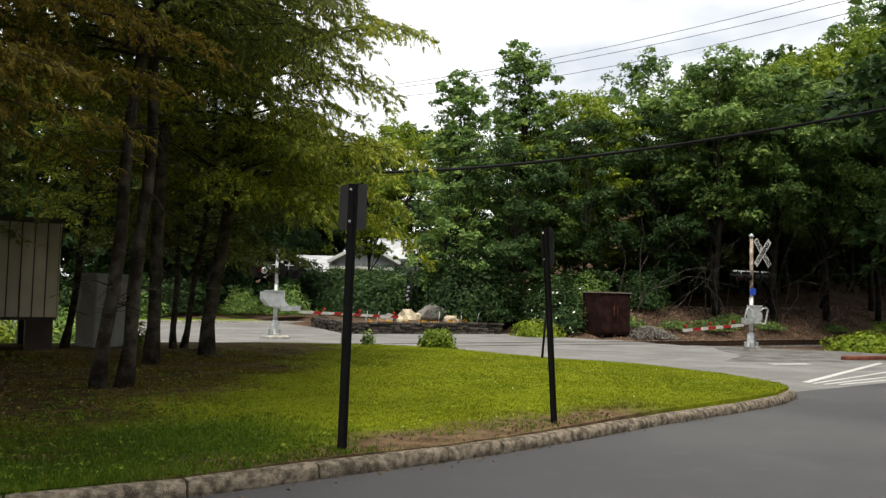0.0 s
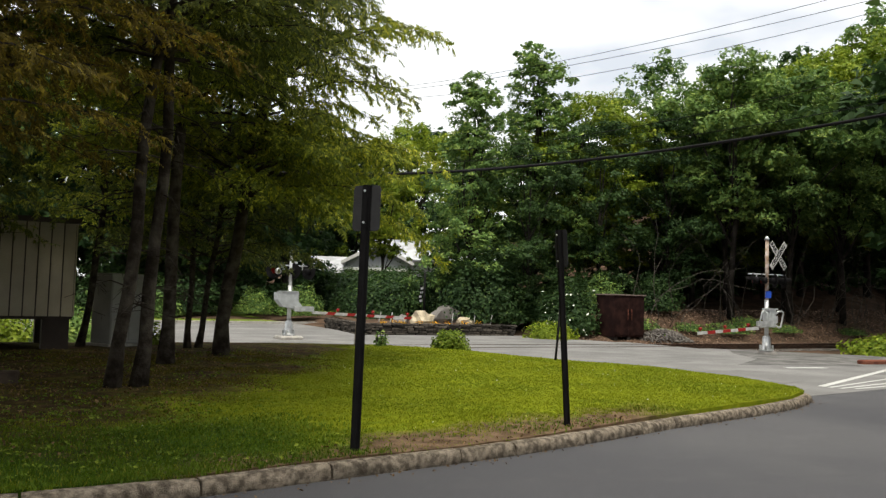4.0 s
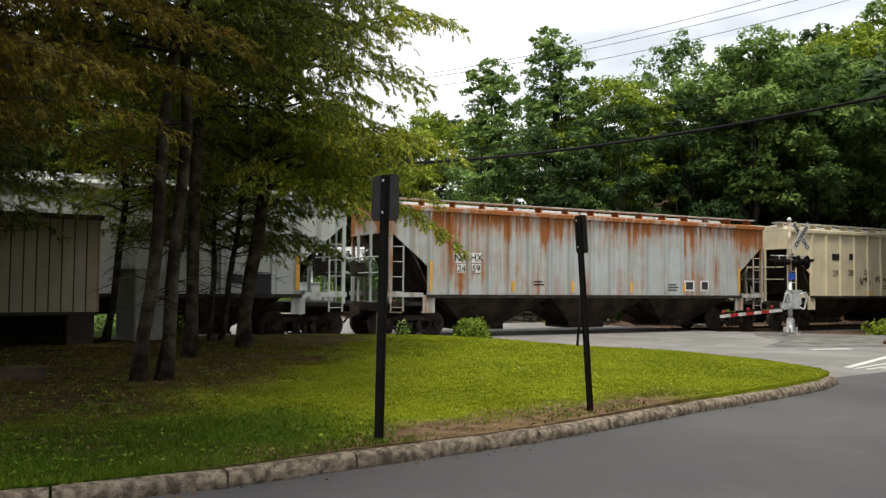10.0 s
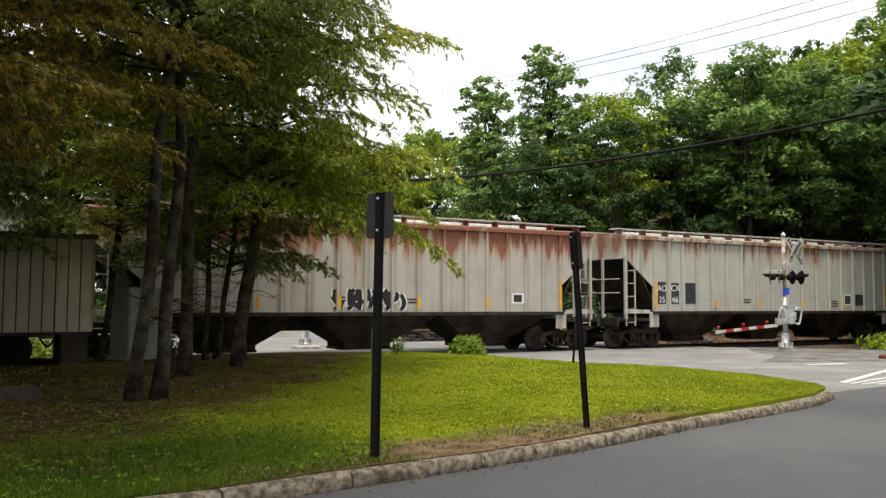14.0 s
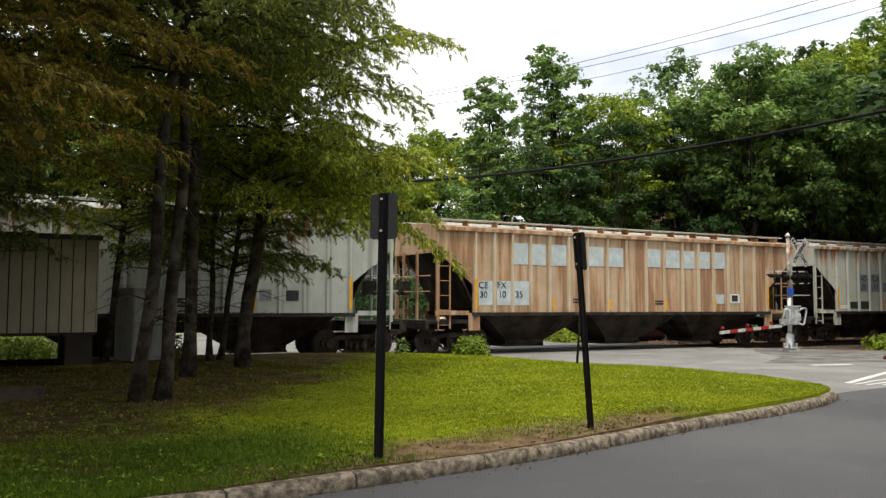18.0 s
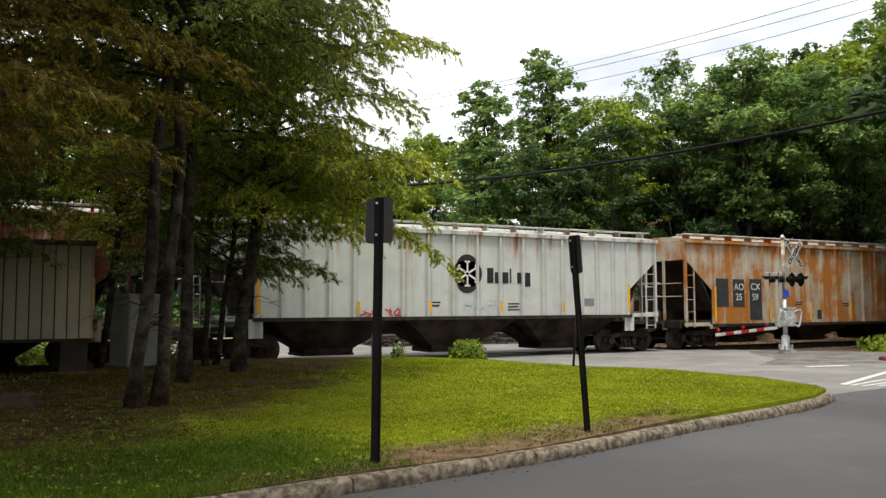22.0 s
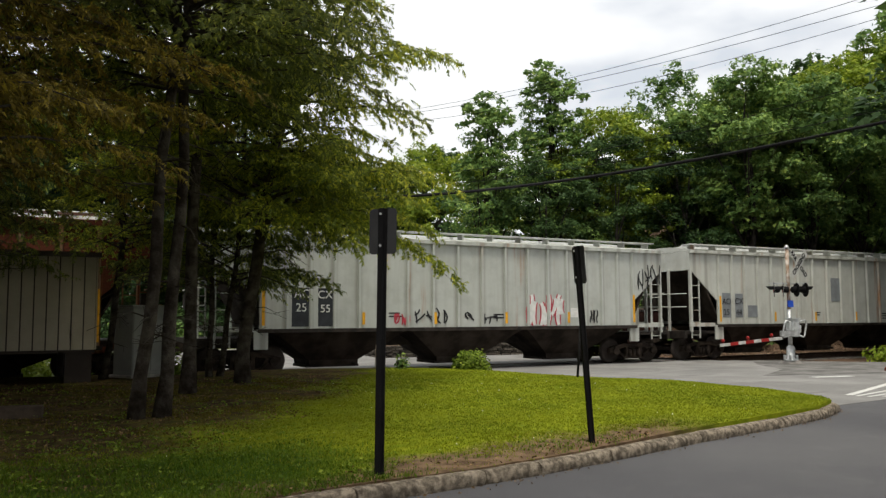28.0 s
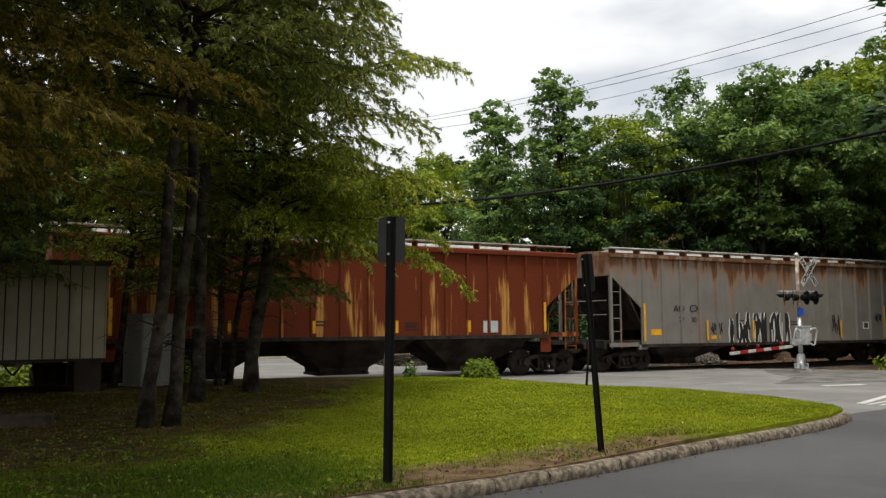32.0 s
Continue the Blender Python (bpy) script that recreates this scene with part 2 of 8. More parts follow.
# Blades of deeper green, with the conifers' shade put into the colour.
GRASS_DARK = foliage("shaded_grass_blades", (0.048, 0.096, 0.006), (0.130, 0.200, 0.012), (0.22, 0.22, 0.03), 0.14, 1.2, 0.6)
BLACK = plain("black_paint", (0.009, 0.0085, 0.009), 0.7, var=0.4, scale=3)
DARK_STEEL = plain("dark_steel", (0.022, 0.019, 0.017), 0.65, 0.2, var=0.5, scale=3, other=(0.045, 0.036, 0.030))
SIGN_BACK = plain("sign_back", (0.045, 0.045, 0.047), 0.7, 0.0, var=0.2, scale=3)
SILVER = plain("galvanised_steel", (0.44, 0.45, 0.45), 0.42, 0.55, var=0.3, scale=6, other=(0.58, 0.59, 0.59))
SILVER_PAINT = plain("aluminium_paint", (0.44, 0.455, 0.455), 0.5, 0.15, var=0.2, scale=5)
GATE_GREY = plain("gate_machine_grey", (0.40, 0.42, 0.43), 0.55, 0.1, var=0.2, scale=5)
RUST_POLE = plain("weathered_pole", (0.30, 0.20, 0.13), 0.8, 0.1, var=0.4, scale=5, other=(0.45, 0.40, 0.36))
CONCRETE = plain("concrete", (0.36, 0.34, 0.31), 0.9, var=0.3, scale=4, fine=40, bump=0.4)
GATE_WHITE = plain("weathered_white_paint", (0.42, 0.42, 0.40), 0.6, var=0.25, scale=4)
WHITE = plain("white_paint", (0.72, 0.72, 0.70), 0.55, var=0.15, scale=4)
VINE = plain("bare_vine", (0.070, 0.060, 0.050), 0.9, var=0.4, scale=4, other=(0.11, 0.10, 0.085))
RED = plain("red_paint", (0.27, 0.018, 0.016), 0.5, var=0.2, scale=4)
BLUE = plain("blue_sign", (0.02, 0.07, 0.42), 0.5, var=0.15, scale=4)
SHED = plain("shed_panel", (0.40, 0.355, 0.265), 0.6, 0.05, var=0.18, scale=1.2, fine=30, other=(0.44, 0.395, 0.30))
SHED_DARK = plain("shed_trim", (0.045, 0.035, 0.03), 0.6, var=0.3, scale=2)
CABINET = plain("cabinet_green_grey", (0.36, 0.365, 0.34), 0.6, var=0.15, scale=2)
MAROON = plain("rusty_brown_steel", (0.020, 0.0095, 0.009), 0.75, 0.1, var=0.5, scale=3, other=(0.034, 0.016, 0.013), bump=0.3)
STONE = plain("wall_stone", (0.050, 0.045, 0.040), 0.9, var=0.6, scale=5, fine=20, bump=0.6, each=0.55)
ROCK = plain("pale_boulder", (0.42, 0.36, 0.26), 0.9, var=0.4, scale=3, fine=14, bump=0.8)
ROCK_GREY = plain("grey_boulder", (0.16, 0.15, 0.14), 0.9, var=0.4, scale=3, fine=14, bump=0.8)
YELLOW = plain("yellow_paint", (0.62, 0.33, 0.02), 0.55, var=0.2, scale=4)
HOUSE = plain("house_siding", (0.30, 0.31, 0.32), 0.7, var=0.1, scale=2)
ROOF_GREY = plain("roof_shingle", (0.40, 0.41, 0.43), 0.85, var=0.3, scale=1.5, fine=25)
GLASS = plain("dark_glass", (0.012, 0.014, 0.018), 0.08, var=0.2, scale=2, bump=0)
FLOWER = plain("white_flower", (0.72, 0.74, 0.66), 0.7, var=0.15, scale=4)
RUST = plain("rusted_beam", (0.12, 0.042, 0.03), 0.85, 0.1, var=0.4, scale=4, other=(0.18, 0.07, 0.045), bump=0.4)


# ---------------------------------------------------------------- building helpers
def part(name, bm, material, parent=None, label=""):
    me = bpy.data.meshes.new(name)
    bm.to_mesh(me)
    bm.free()
    me.materials.append(material)
    ob = new(name, me)
    ob.parent = parent
    return tagged(ob, label)


def thing(name, label, category, group="", kind="", at=None):
    ob = new(name)
    ob.empty_display_size = 0.2
    if at is not None:
        ob.matrix_world = at
    return tagged(ob, label, category, group, kind)


def B():
    return bmesh.new()


def box(bm, x0, x1, y0, y1, z0, z1, m=None):
    v = [bm.verts.new((m @ Vector(c)) if m else c) for c in
         ((x0, y0, z0), (x1, y0, z0), (x1, y1, z0), (x0, y1, z0), (x0, y0, z1), (x1, y0, z1), (x1, y1, z1), (x0, y1, z1))]
    for f in ((0, 3, 2, 1), (4, 5, 6, 7), (0, 1, 5, 4), (1, 2, 6, 5), (2, 3, 7, 6), (3, 0, 4, 7)):
        bm.faces.new([v[i] for i in f])
    return bm


def soft_box(bm, x0, x1, y0, y1, z0, z1, r=0.02):
    """A box with chamfered upright edges and rims."""
    def ring(z, k):
        a, b, c, d = x0 + k, x1 - k, y0 + k, y1 - k
        return [bm.verts.new(p) for p in ((a + r, c, z), (b - r, c, z), (b, c + r, z), (b, d - r, z), (b - r, d, z), (a + r, d, z), (a, d - r, z), (a, c + r, z))]
    rings = [ring(z0, r), ring(z0 + r, 0), ring(z1 - r, 0), ring(z1, r)]
    for p, q in zip(rings, rings[1:]):
        for i in range(8):
            bm.faces.new((p[i], p[(i + 1) % 8], q[(i + 1) % 8], q[i]))
    bm.faces.new(rings[0][::-1])
    bm.faces.new(rings[-1])
    return bm


def prism(bm, outline, y0, y1):
    """An outline in x and z, drawn out from y0 to y1."""
    a, b = [bm.verts.new((x, y0, z)) for x, z in outline], [bm.verts.new((x, y1, z)) for x, z in outline]
    k = len(a)
    for i in range(k):
        bm.faces.new((a[i], b[i], b[(i + 1) % k], a[(i + 1) % k]))
    bm.faces.new(a)
    bm.faces.new(b[::-1])
    return bm


def prism_x(bm, outline, x0, x1):
    """An outline in y and z, drawn out from x0 to x1."""
    a, b = [bm.verts.new((x0, y, z)) for y, z in outline], [bm.verts.new((x1, y, z)) for y, z in outline]
    k = len(a)
    for i in range(k):
        bm.faces.new((a[i], a[(i + 1) % k], b[(i + 1) % k], b[i]))
    bm.faces.new(a[::-1])
    bm.faces.new(b)
    return bm


def tube(bm, path, radii, sides=8):
    """A round bar along points, with a radius at each."""
    rings, pts = [], [Vector(p) for p in path]
    if not hasattr(radii, "__len__"):
        radii = [radii] * len(pts)
    for i, p in enumerate(pts):
        d = (pts[min(i + 1, len(pts) - 1)] - pts[max(i - 1, 0)]).normalized()
        u = d.orthogonal().normalized() if i == 0 else (u - d * u.dot(d)).normalized()
        w = d.cross(u)
        rings.append([bm.verts.new(p + (u * math.cos(a) + w * math.sin(a)) * radii[i]) for a in (2 * math.pi * k / sides for k in range(sides))])
    for p, q in zip(rings, rings[1:]):
        for i in range(sides):
            f = bm.faces.new((p[i], p[(i + 1) % sides], q[(i + 1) % sides], q[i]))
            f.smooth = sides > 5
    bm.faces.new(rings[0][::-1])
    bm.faces.new(rings[-1])
    return bm


def disc(bm, c, axis, r, depth, sides=20):
    a = Vector(axis).normalized() * depth * 0.5
    return tube(bm, (Vector(c) - a, Vector(c) + a), r, sides)


def lump(bm, c, r, seed, rough=0.25, squash=(1, 1, 1), level=2):
    """A stone: an uneven ball."""
    made = bmesh.ops.create_icosphere(bm, subdivisions=level, radius=1.0)["verts"]
    for v in made:
        k = 1 + rough * noise.noise(v.co * 1.7 + Vector((seed * 3.1, seed * 1.7, seed)))
        v.co = Vector((v.co.x * squash[0], v.co.y * squash[1], v.co.z * squash[2])) * (r * k) + Vector(c)
    return bm


def fast_mesh(name, V, F):
    """A mesh from arrays: all faces with the same count of corners."""
    me = bpy.data.meshes.new(name)
    m, k = F.shape
    me.vertices.add(len(V))
    me.vertices.foreach_set("co", np.ascontiguousarray(V, dtype=np.float32).ravel())
    me.loops.add(m * k)
    me.loops.foreach_set("vertex_index", np.ascontiguousarray(F, dtype=np.int32).ravel())
    me.polygons.add(m)
    me.polygons.foreach_set("loop_start", np.arange(0, m * k, k, dtype=np.int32))
    me.update(calc_edges=True)
    return me


def lettering(name, text, size, material, parent, m, label="", depth=0.004, bold=0.0):
    """Raised letters as a mesh part; m places their middle, the text's x to the right and y up."""
    cu = bpy.data.curves.new(name, "FONT")
    cu.body, cu.size, cu.align_x, cu.align_y, cu.extrude = text, size, "CENTER", "CENTER", depth
    cu.offset = bold
    tmp = bpy.data.objects.new(name, cu)
    me = bpy.data.meshes.new_from_object(tmp)
    bpy.data.objects.remove(tmp)
    bpy.data.curves.remove(cu)
    me.transform(m)
    me.materials.clear()
    me.materials.append(material)
    ob = new(name, me)
    ob.parent = parent
    return tagged(ob, label)


# ---------------------------------------------------------------- the lie of the land
def smooth(a, b, x):
    t = min(max((x - a) / (b - a), 0.0), 1.0)
    return t * t * (3 - 2 * t)


def ground_z(x, y):
    """The sheet of ground below roads, lawn and track; beyond the track it rises into a wooded bank."""
    shift = 0.6 * min(max(y - 33, 0), 25)
    bank = smooth(22.5 + shift, 27.0 + shift, x) * (1.5 * smooth(27.8, 32.5, y) + 1.6 * smooth(33, 60, y) + 2.6 * smooth(34, 55, x) * smooth(31, 42, y))
    left = (1 - smooth(16.0, 22.0, x)) * 0.35 * smooth(40, 50, y) + smooth(15, 20, x) * (1 - smooth(22.5, 27.0, x)) * 0.5 * smooth(30, 38, y)
    hill = 6.0 * smooth(43, 60, y) * smooth(33.0, 41.0, x - 0.35 * (y - 43))
    rolling = 0.10 * noise.noise(Vector((x * 0.35, y * 0.35, 0))) * smooth(27.5, 31, y)
    return -0.14 + bank + left + hill + rolling


def lawn_z(x, y):
    return 0.15 + 0.05 * smooth(7.5, 9.0, y) + 0.008 * max(y - 9, 0) + 0.02 * noise.noise(Vector((x * 0.8, y * 0.8, 4)))


def axis_steps(lo, near_lo, near_hi, hi, fine, coarse):
    return [*np.arange(lo, near_lo, coarse), *np.arange(near_lo, near_hi, fine), *np.arange(near_hi, hi + coarse, coarse)]


def sheet(name, xs, ys, height, material):
    V = np.array([(x, y, height(x, y)) for y in ys for x in xs])
    w = len(xs)
    i = np.arange(len(ys) - 1)[:, None] * w + np.arange(w - 1)[None, :]
    F = np.stack([i, i + 1, i + 1 + w, i + w], -1).reshape(-1, 4)
    me = fast_mesh(name, V, F)
    me.materials.append(material)
    return new(name, me)


ground = tagged(sheet("ground", axis_steps(-900, -40, 80, 900, 1.0, 40.0), axis_steps(-900, 20, 64, 900, 0.8, 40.0), ground_z, SOIL),
                "brown leaf litter and bare soil rising into a wooded bank", "ground", kind="structure")


def slab(name, outline, z0, z1, material, label, category):
    """A flat sheet of paving with an edge: outline in x and y."""
    bm = B()
    a, b = [bm.verts.new((x, y, z0)) for x, y in outline], [bm.verts.new((x, y, z1)) for x, y in outline]
    k = len(a)
    for i in range(k):
        bm.faces.new((a[i], a[(i + 1) % k], b[(i + 1) % k], b[i]))
    bm.faces.new(b)
    bmesh.ops.recalc_face_normals(bm, faces=bm.faces)
    return tagged(part(name, bm, material), label, category, kind="structure")


road = slab("road", [(-300, -7.0), (300, -7.0), (300, 9), (40, 12.0), (27.0, 11.9), (20.5, 11.2), (17.6, 10.8), (14.0, 10.3), (-300, 10.3)], -0.3, 0.0, ASPHALT, "dark smooth asphalt road curving past the lawn", "road")
crossing_road = slab("crossing_road", [(7, 21.8), (11.5, 10.32), (14.0, 10.32), (17.6, 10.82), (20.5, 11.22), (27.0, 11.92), (40.0, 12.02), (40.0, 15.0), (27.0, 16.2), (25.3, 22.9), (10, 22.9)], -0.3, 0.003, WORN, "pale worn asphalt approach to the level crossing", "road")
crossing_far = slab("road_beyond_track", [(-80, 27.0), (24.0, 27.0), (22.4, 31.9), (15.2, 32.6), (16.0, 44.5), (-80, 46.0)], -0.3, 0.002, WORN, "pale worn asphalt road beyond the railway track", "road")
old_patch = slab("asphalt_patch", [(19.3, 16.5), (24.4, 14.9), (28.8, 15.6), (28.8, 18.6), (25.6, 22.4), (23.6, 20.4), (22.2, 18.2)], -0.2, 0.007, PATCH, "older dark asphalt patch beside the signal", "road")
verge = tagged(sheet("grass_verge", list(np.arange(-70, 30, 2.0)), list(np.arange(44.0, 64, 1.5)), lambda x, y: 0.05 + 0.03 * (y - 44) + 0.05 * noise.noise(Vector((x * 0.3, y * 0.3, 2))), GRASS_FAR),
               "mown green verge across the far road", "grass", kind="structure")
far_kerb = slab("far_kerb", [(-70, 43.6), (17.0, 43.1), (17.0, 43.4), (-70, 43.9)], -0.2, 0.12, CONCRETE, "low grey kerb along the far verge", "kerb")

# kerb line: from the far side of the picture's near edge round the tip of the lawn
KERB_LINE = [(-14.0, 7.75), (-6.0, 7.35), (-2.0, 7.2), (0.45, 7.0), (1.75, 7.02), (2.95, 7.2), (4.45, 7.42), (5.2, 7.55), (6.4, 7.84), (8.4, 8.38), (10.6, 8.85), (12.2, 9.3), (13.1, 9.75), (13.55, 10.3), (13.75, 11.1), (13.85, 12.2)]
LAWN_BACK = [(13.85, 13.2), (13.75, 14.2), (13.1, 15.3), (12.4, 16.6), (12.0, 18.0), (11.4, 19.8), (10.0, 21.3), (6.0, 22.3), (-14.0, 22.5)]


def lawn_object():
    """The raised lawn inside the kerb: a net of points cut to the outline, with a skirt to the ground."""
    ring = KERB_LINE + LAWN_BACK
    bm = B()
    n = len(ring)
    vs = [bm.verts.new((x, y, 0)) for x, y in ring]
    bm.faces.new(vs)
    for axis, lo, hi in ((0, -14, 14), (1, 7, 22.4)):
        for k in np.arange(lo, hi, 0.5):
            co, no = ((k, 0, 0), (1, 0, 0)) if axis == 0 else ((0, k, 0), (0, 1, 0))
            bmesh.ops.bisect_plane(bm, geom=[*bm.verts, *bm.edges, *bm.faces], plane_co=co, plane_no=no)
    rim = [e for e in bm.edges if e.is_boundary]
    for v in bm.verts:
        v.co.z = lawn_z(v.co.x, v.co.y)
    made = bmesh.ops.extrude_edge_only(bm, edges=rim)["geom"]
    for v in made:
        if isinstance(v, bmesh.types.BMVert):
            v.co.z = -0.2
    bmesh.ops.recalc_face_normals(bm, faces=bm.faces)
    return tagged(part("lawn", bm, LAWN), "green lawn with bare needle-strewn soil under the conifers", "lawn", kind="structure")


lawn = lawn_object()

# ---------------------------------------------------------------- railway track
TRACK_Y = 24.8


def track_object():
    bed = B()
    prism_x(bed, [(23.0, -0.32), (26.6, -0.32), (26.2, -0.13), (23.4, -0.13)], -900, 11.0)
    prism_x(bed, [(23.0, -0.32), (26.9, -0.32), (26.3, -0.13), (23.4, -0.13)], 24.6, 900)
    top = thing("railway_track", "rusty steel rails on dark wooden ties and ballast", "track", kind="structure")
    part("ballast_bed", bed, GRAVEL, top, "grey stone ballast")
    for y in (TRACK_Y - 0.75, TRACK_Y + 0.75):
        bm = B()
        prism_x(bm, [(y - 0.07, -0.15), (y + 0.07, -0.15), (y + 0.012, -0.11), (y + 0.012, -0.05), (y + 0.036, -0.045), (y + 0.036, 0.012), (y - 0.036, 0.012), (y - 0.036, -0.045), (y - 0.012, -0.05), (y - 0.012, -0.11)], -900, 900)
        part("rail", bm, RAIL, top, "rusty rail with a worn bright head")
    panel = B()
    box(panel, 11.0, 24.6, TRACK_Y - 0.66, TRACK_Y + 0.66, -0.2, 0.001)
    part("crossing_panel", panel, WORN, top, "grey paved panel between the rails")
    for y0, y1 in ((22.9, TRACK_Y - 0.80), (TRACK_Y + 0.80, 27.0)):
        bm = B()
        box(bm, 10.0 if y0 < 24 else 9.0, 24.6, y0, y1, -0.2, 0.0015)
        part("crossing_panel", bm, WORN, top, "grey paved strip beside the rail")
    tie = B()
    box(tie, -0.11, 0.11, TRACK_Y - 1.3, TRACK_Y + 1.3, -0.30, -0.118)
    me = bpy.data.meshes.new("tie")
    tie.to_mesh(me)
    tie.free()
    me.materials.append(TIE)
    for i in range(70):
        for x in ([24.9 + i * 0.55] + ([10.7 - i * 0.55] if i < 30 else [])):
            ob = new("tie", me)
            ob.parent = top
            ob.matrix_basis = pose(x, random.uniform(-0.04, 0.04), random.uniform(-0.01, 0.004), 0, 0, random.uniform(-1, 1))
    return top


track = track_object()


def ballast_stones():
    """Loose stones along the shoulders where the camera looks on them."""
    rng = np.random.default_rng(3)
    n = 5000
    base = np.array([(1, 0, 0), (-1, 0, 0), (0, 1, 0), (0, -1, 0), (0, 0, 0.8), (0, 0, -0.8)])
    F0 = np.array([(0, 2, 4), (2, 1, 4), (1, 3, 4), (3, 0, 4), (2, 0, 5), (1, 2, 5), (3, 1, 5), (0, 3, 5)])
    x = rng.uniform(24.7, 60, n)
    side = rng.random(n) < 0.5
    y = np.where(side, rng.uniform(22.9, 24.0, n), rng.uniform(25.6, 27.6, n))
    z = -0.14 + rng.uniform(0, 0.03, n)
    r = rng.uniform(0.018, 0.045, n)
    V = base[None] * r[:, None, None] * rng.uniform(0.6, 1.3, (n, 6, 1))
    V += np.stack([x, y, z], -1)[:, None]
    F = F0[None] + (np.arange(n) * 6)[:, None, None]
    me = fast_mesh("ballast_stones", V.reshape(-1, 3), F.reshape(-1, 3))
    me.materials.append(GRAVEL)
    tagged(new("ballast_stones", me), "loose grey ballast stones along the track", "ballast", kind="stuff")


ballast_stones()


# ---------------------------------------------------------------- kerb stones and road marks
def kerb_object():
    """Long worn stones end to end: a rounded top edge, a rough face and tight joints, each stone a little out of line."""
    top = thing("kerb", "worn tan stone kerb round the lawn", "kerb", kind="structure")
    P = [Vector((x, y, 0)) for x, y in KERB_LINE]
    rng = random.Random(12)
    for i in range(len(P) - 1):
        a, b = P[i], P[i + 1]
        d0 = (P[i + 1] - P[max(i - 1, 0)]).normalized() if i else (b - a).normalized()
        d1 = (P[min(i + 2, len(P) - 1)] - P[i]).normalized()
        n0, n1 = Vector((d0.y, -d0.x, 0)), Vector((d1.y, -d1.x, 0))
        bm = B()
        steps = max(6, int((b - a).length / 0.06))
        rows = []
        lift, push = rng.uniform(-0.008, 0.008), rng.uniform(-0.006, 0.006)
        gap = 0.011 / (b - a).length
        for k in range(steps + 1):
            t = k / steps
            t2 = gap if k == 0 else 1 - gap if k == steps else t
            p, n = a.lerp(b, t2), n0.lerp(n1, t).normalized()
            w = push + 0.007 * noise.noise(p * 1.6) + 0.006 * noise.noise(p * 9.0)
            h = 0.138 + lift + 0.007 * noise.noise(p * 1.3 + Vector((7, 0, 0))) - (0.004 if k in (0, steps) else 0)
            chip = 0.05 * max(0.0, noise.noise(p * 4.7 + Vector((3, 0, 0))) - 0.12) + 0.004 * abs(noise.noise(p * 14.0))
            prof = [(-0.03, -0.1), (0.142 + w, -0.1), (0.138 + w + chip * 0.4, h * 0.5), (0.132 + w, h - 0.034 - chip), (0.114 + w - chip, h - 0.010), (0.085, h), (0.03, h + 0.002), (-0.02, h - 0.004)]
            rows.append([bm.verts.new((p.x + n.x * o, p.y + n.y * o, z)) for o, z in prof])
        for r0, r1 in zip(rows, rows[1:]):
            for j in range(7):
                bm.faces.new((r0[j], r0[j + 1], r1[j + 1], r1[j])).smooth = True
        for row in (rows[0], rows[-1][::-1]):
            bm.faces.new([bm.verts.new(v.co) for v in row])
        bmesh.ops.recalc_face_normals(bm, faces=bm.faces)
        part("kerb_stone", bm, KERB, top)
    return top


kerb_object()


def road_mark(outline, label):
    bm = B()
    a = [bm.verts.new((x, y, 0.004)) for x, y in outline]
    b = [bm.verts.new((x, y, 0.008)) for x, y in outline]
    k = len(a)
    for i in range(k):
        bm.faces.new((a[i], a[(i + 1) % k], b[(i + 1) % k], b[i]))
    bm.faces.new(b)
    bmesh.ops.recalc_face_normals(bm, faces=bm.faces)
    return tagged(part("road_marking", bm, PAINT_WHITE), label, "road marking", "road markings", "structure")


def stripe(a, b, w, label="white painted line on the asphalt"):
    a, b = Vector((*a, 0)), Vector((*b, 0))
    n = (b - a).normalized().cross(Vector((0, 0, 1))) * w * 0.5
    return road_mark([(p.x, p.y) for p in (a - n, b - n, b + n, a + n)], label)


stripe((16.06, 11.52), (24.0, 14.7), 0.16)
stripe((16.0, 11.3), (26.0, 14.0), 0.08)
stripe((16.1, 11.1), (26.5, 13.1), 0.08)
stripe((16.4, 10.95), (26.5, 12.3), 0.08)
stripe((19.9, 15.35), (21.2, 15.1), 0.28, "short white stop line before the crossing")


def beam_object():
    bm = B()
    soft_box(bm, 0, 5.5, -0.14, 0.14, -0.02, 0.13, 0.03)
    top = tagged(part("rusted_beam", bm, RUST), "rusted red steel beam lying at the road edge", "beam")
    top.matrix_world = pose(23.95, 15.85, 0.0, 0, 0, -8)


beam_object()


# ---------------------------------------------------------------- foliage builders
def leaf_cloud(name, centres, normals, size, material, parent=None, seed=1, fold=0.25):
    """Separate pointed leaves (each a folded diamond of two triangles) at the given places."""
    rng = np.random.default_rng(seed)
    n = len(centres)
    d = rng.normal(size=(n, 3))
    nn = normals + rng.normal(size=(n, 3)) * 0.45
    nn /= np.linalg.norm(nn, axis=1)[:, None] + 1e-9
    u = d - nn * (d * nn).sum(1)[:, None]
    u /= np.linalg.norm(u, axis=1)[:, None] + 1e-9
    w = np.cross(nn, u)
    s = size * rng.uniform(0.6, 1.35, (n, 1))
    V = np.stack([centres - u * s * 0.5, centres + w * s * 0.3 + nn * s * fold * 0.4, centres + u * s * 0.5 - nn * s * fold * 0.5, centres - w * s * 0.3 + nn * s * fold * 0.4], 1).reshape(-1, 3)
    i = (np.arange(n) * 4)[:, None]
    F = np.concatenate([i + (0, 1, 2), i + (0, 2, 3)], 1).reshape(-1, 3)
    me = fast_mesh(name, V, F)
    me.materials.append(material)
    ob = new(name, me)
    ob.parent = parent
    return ob


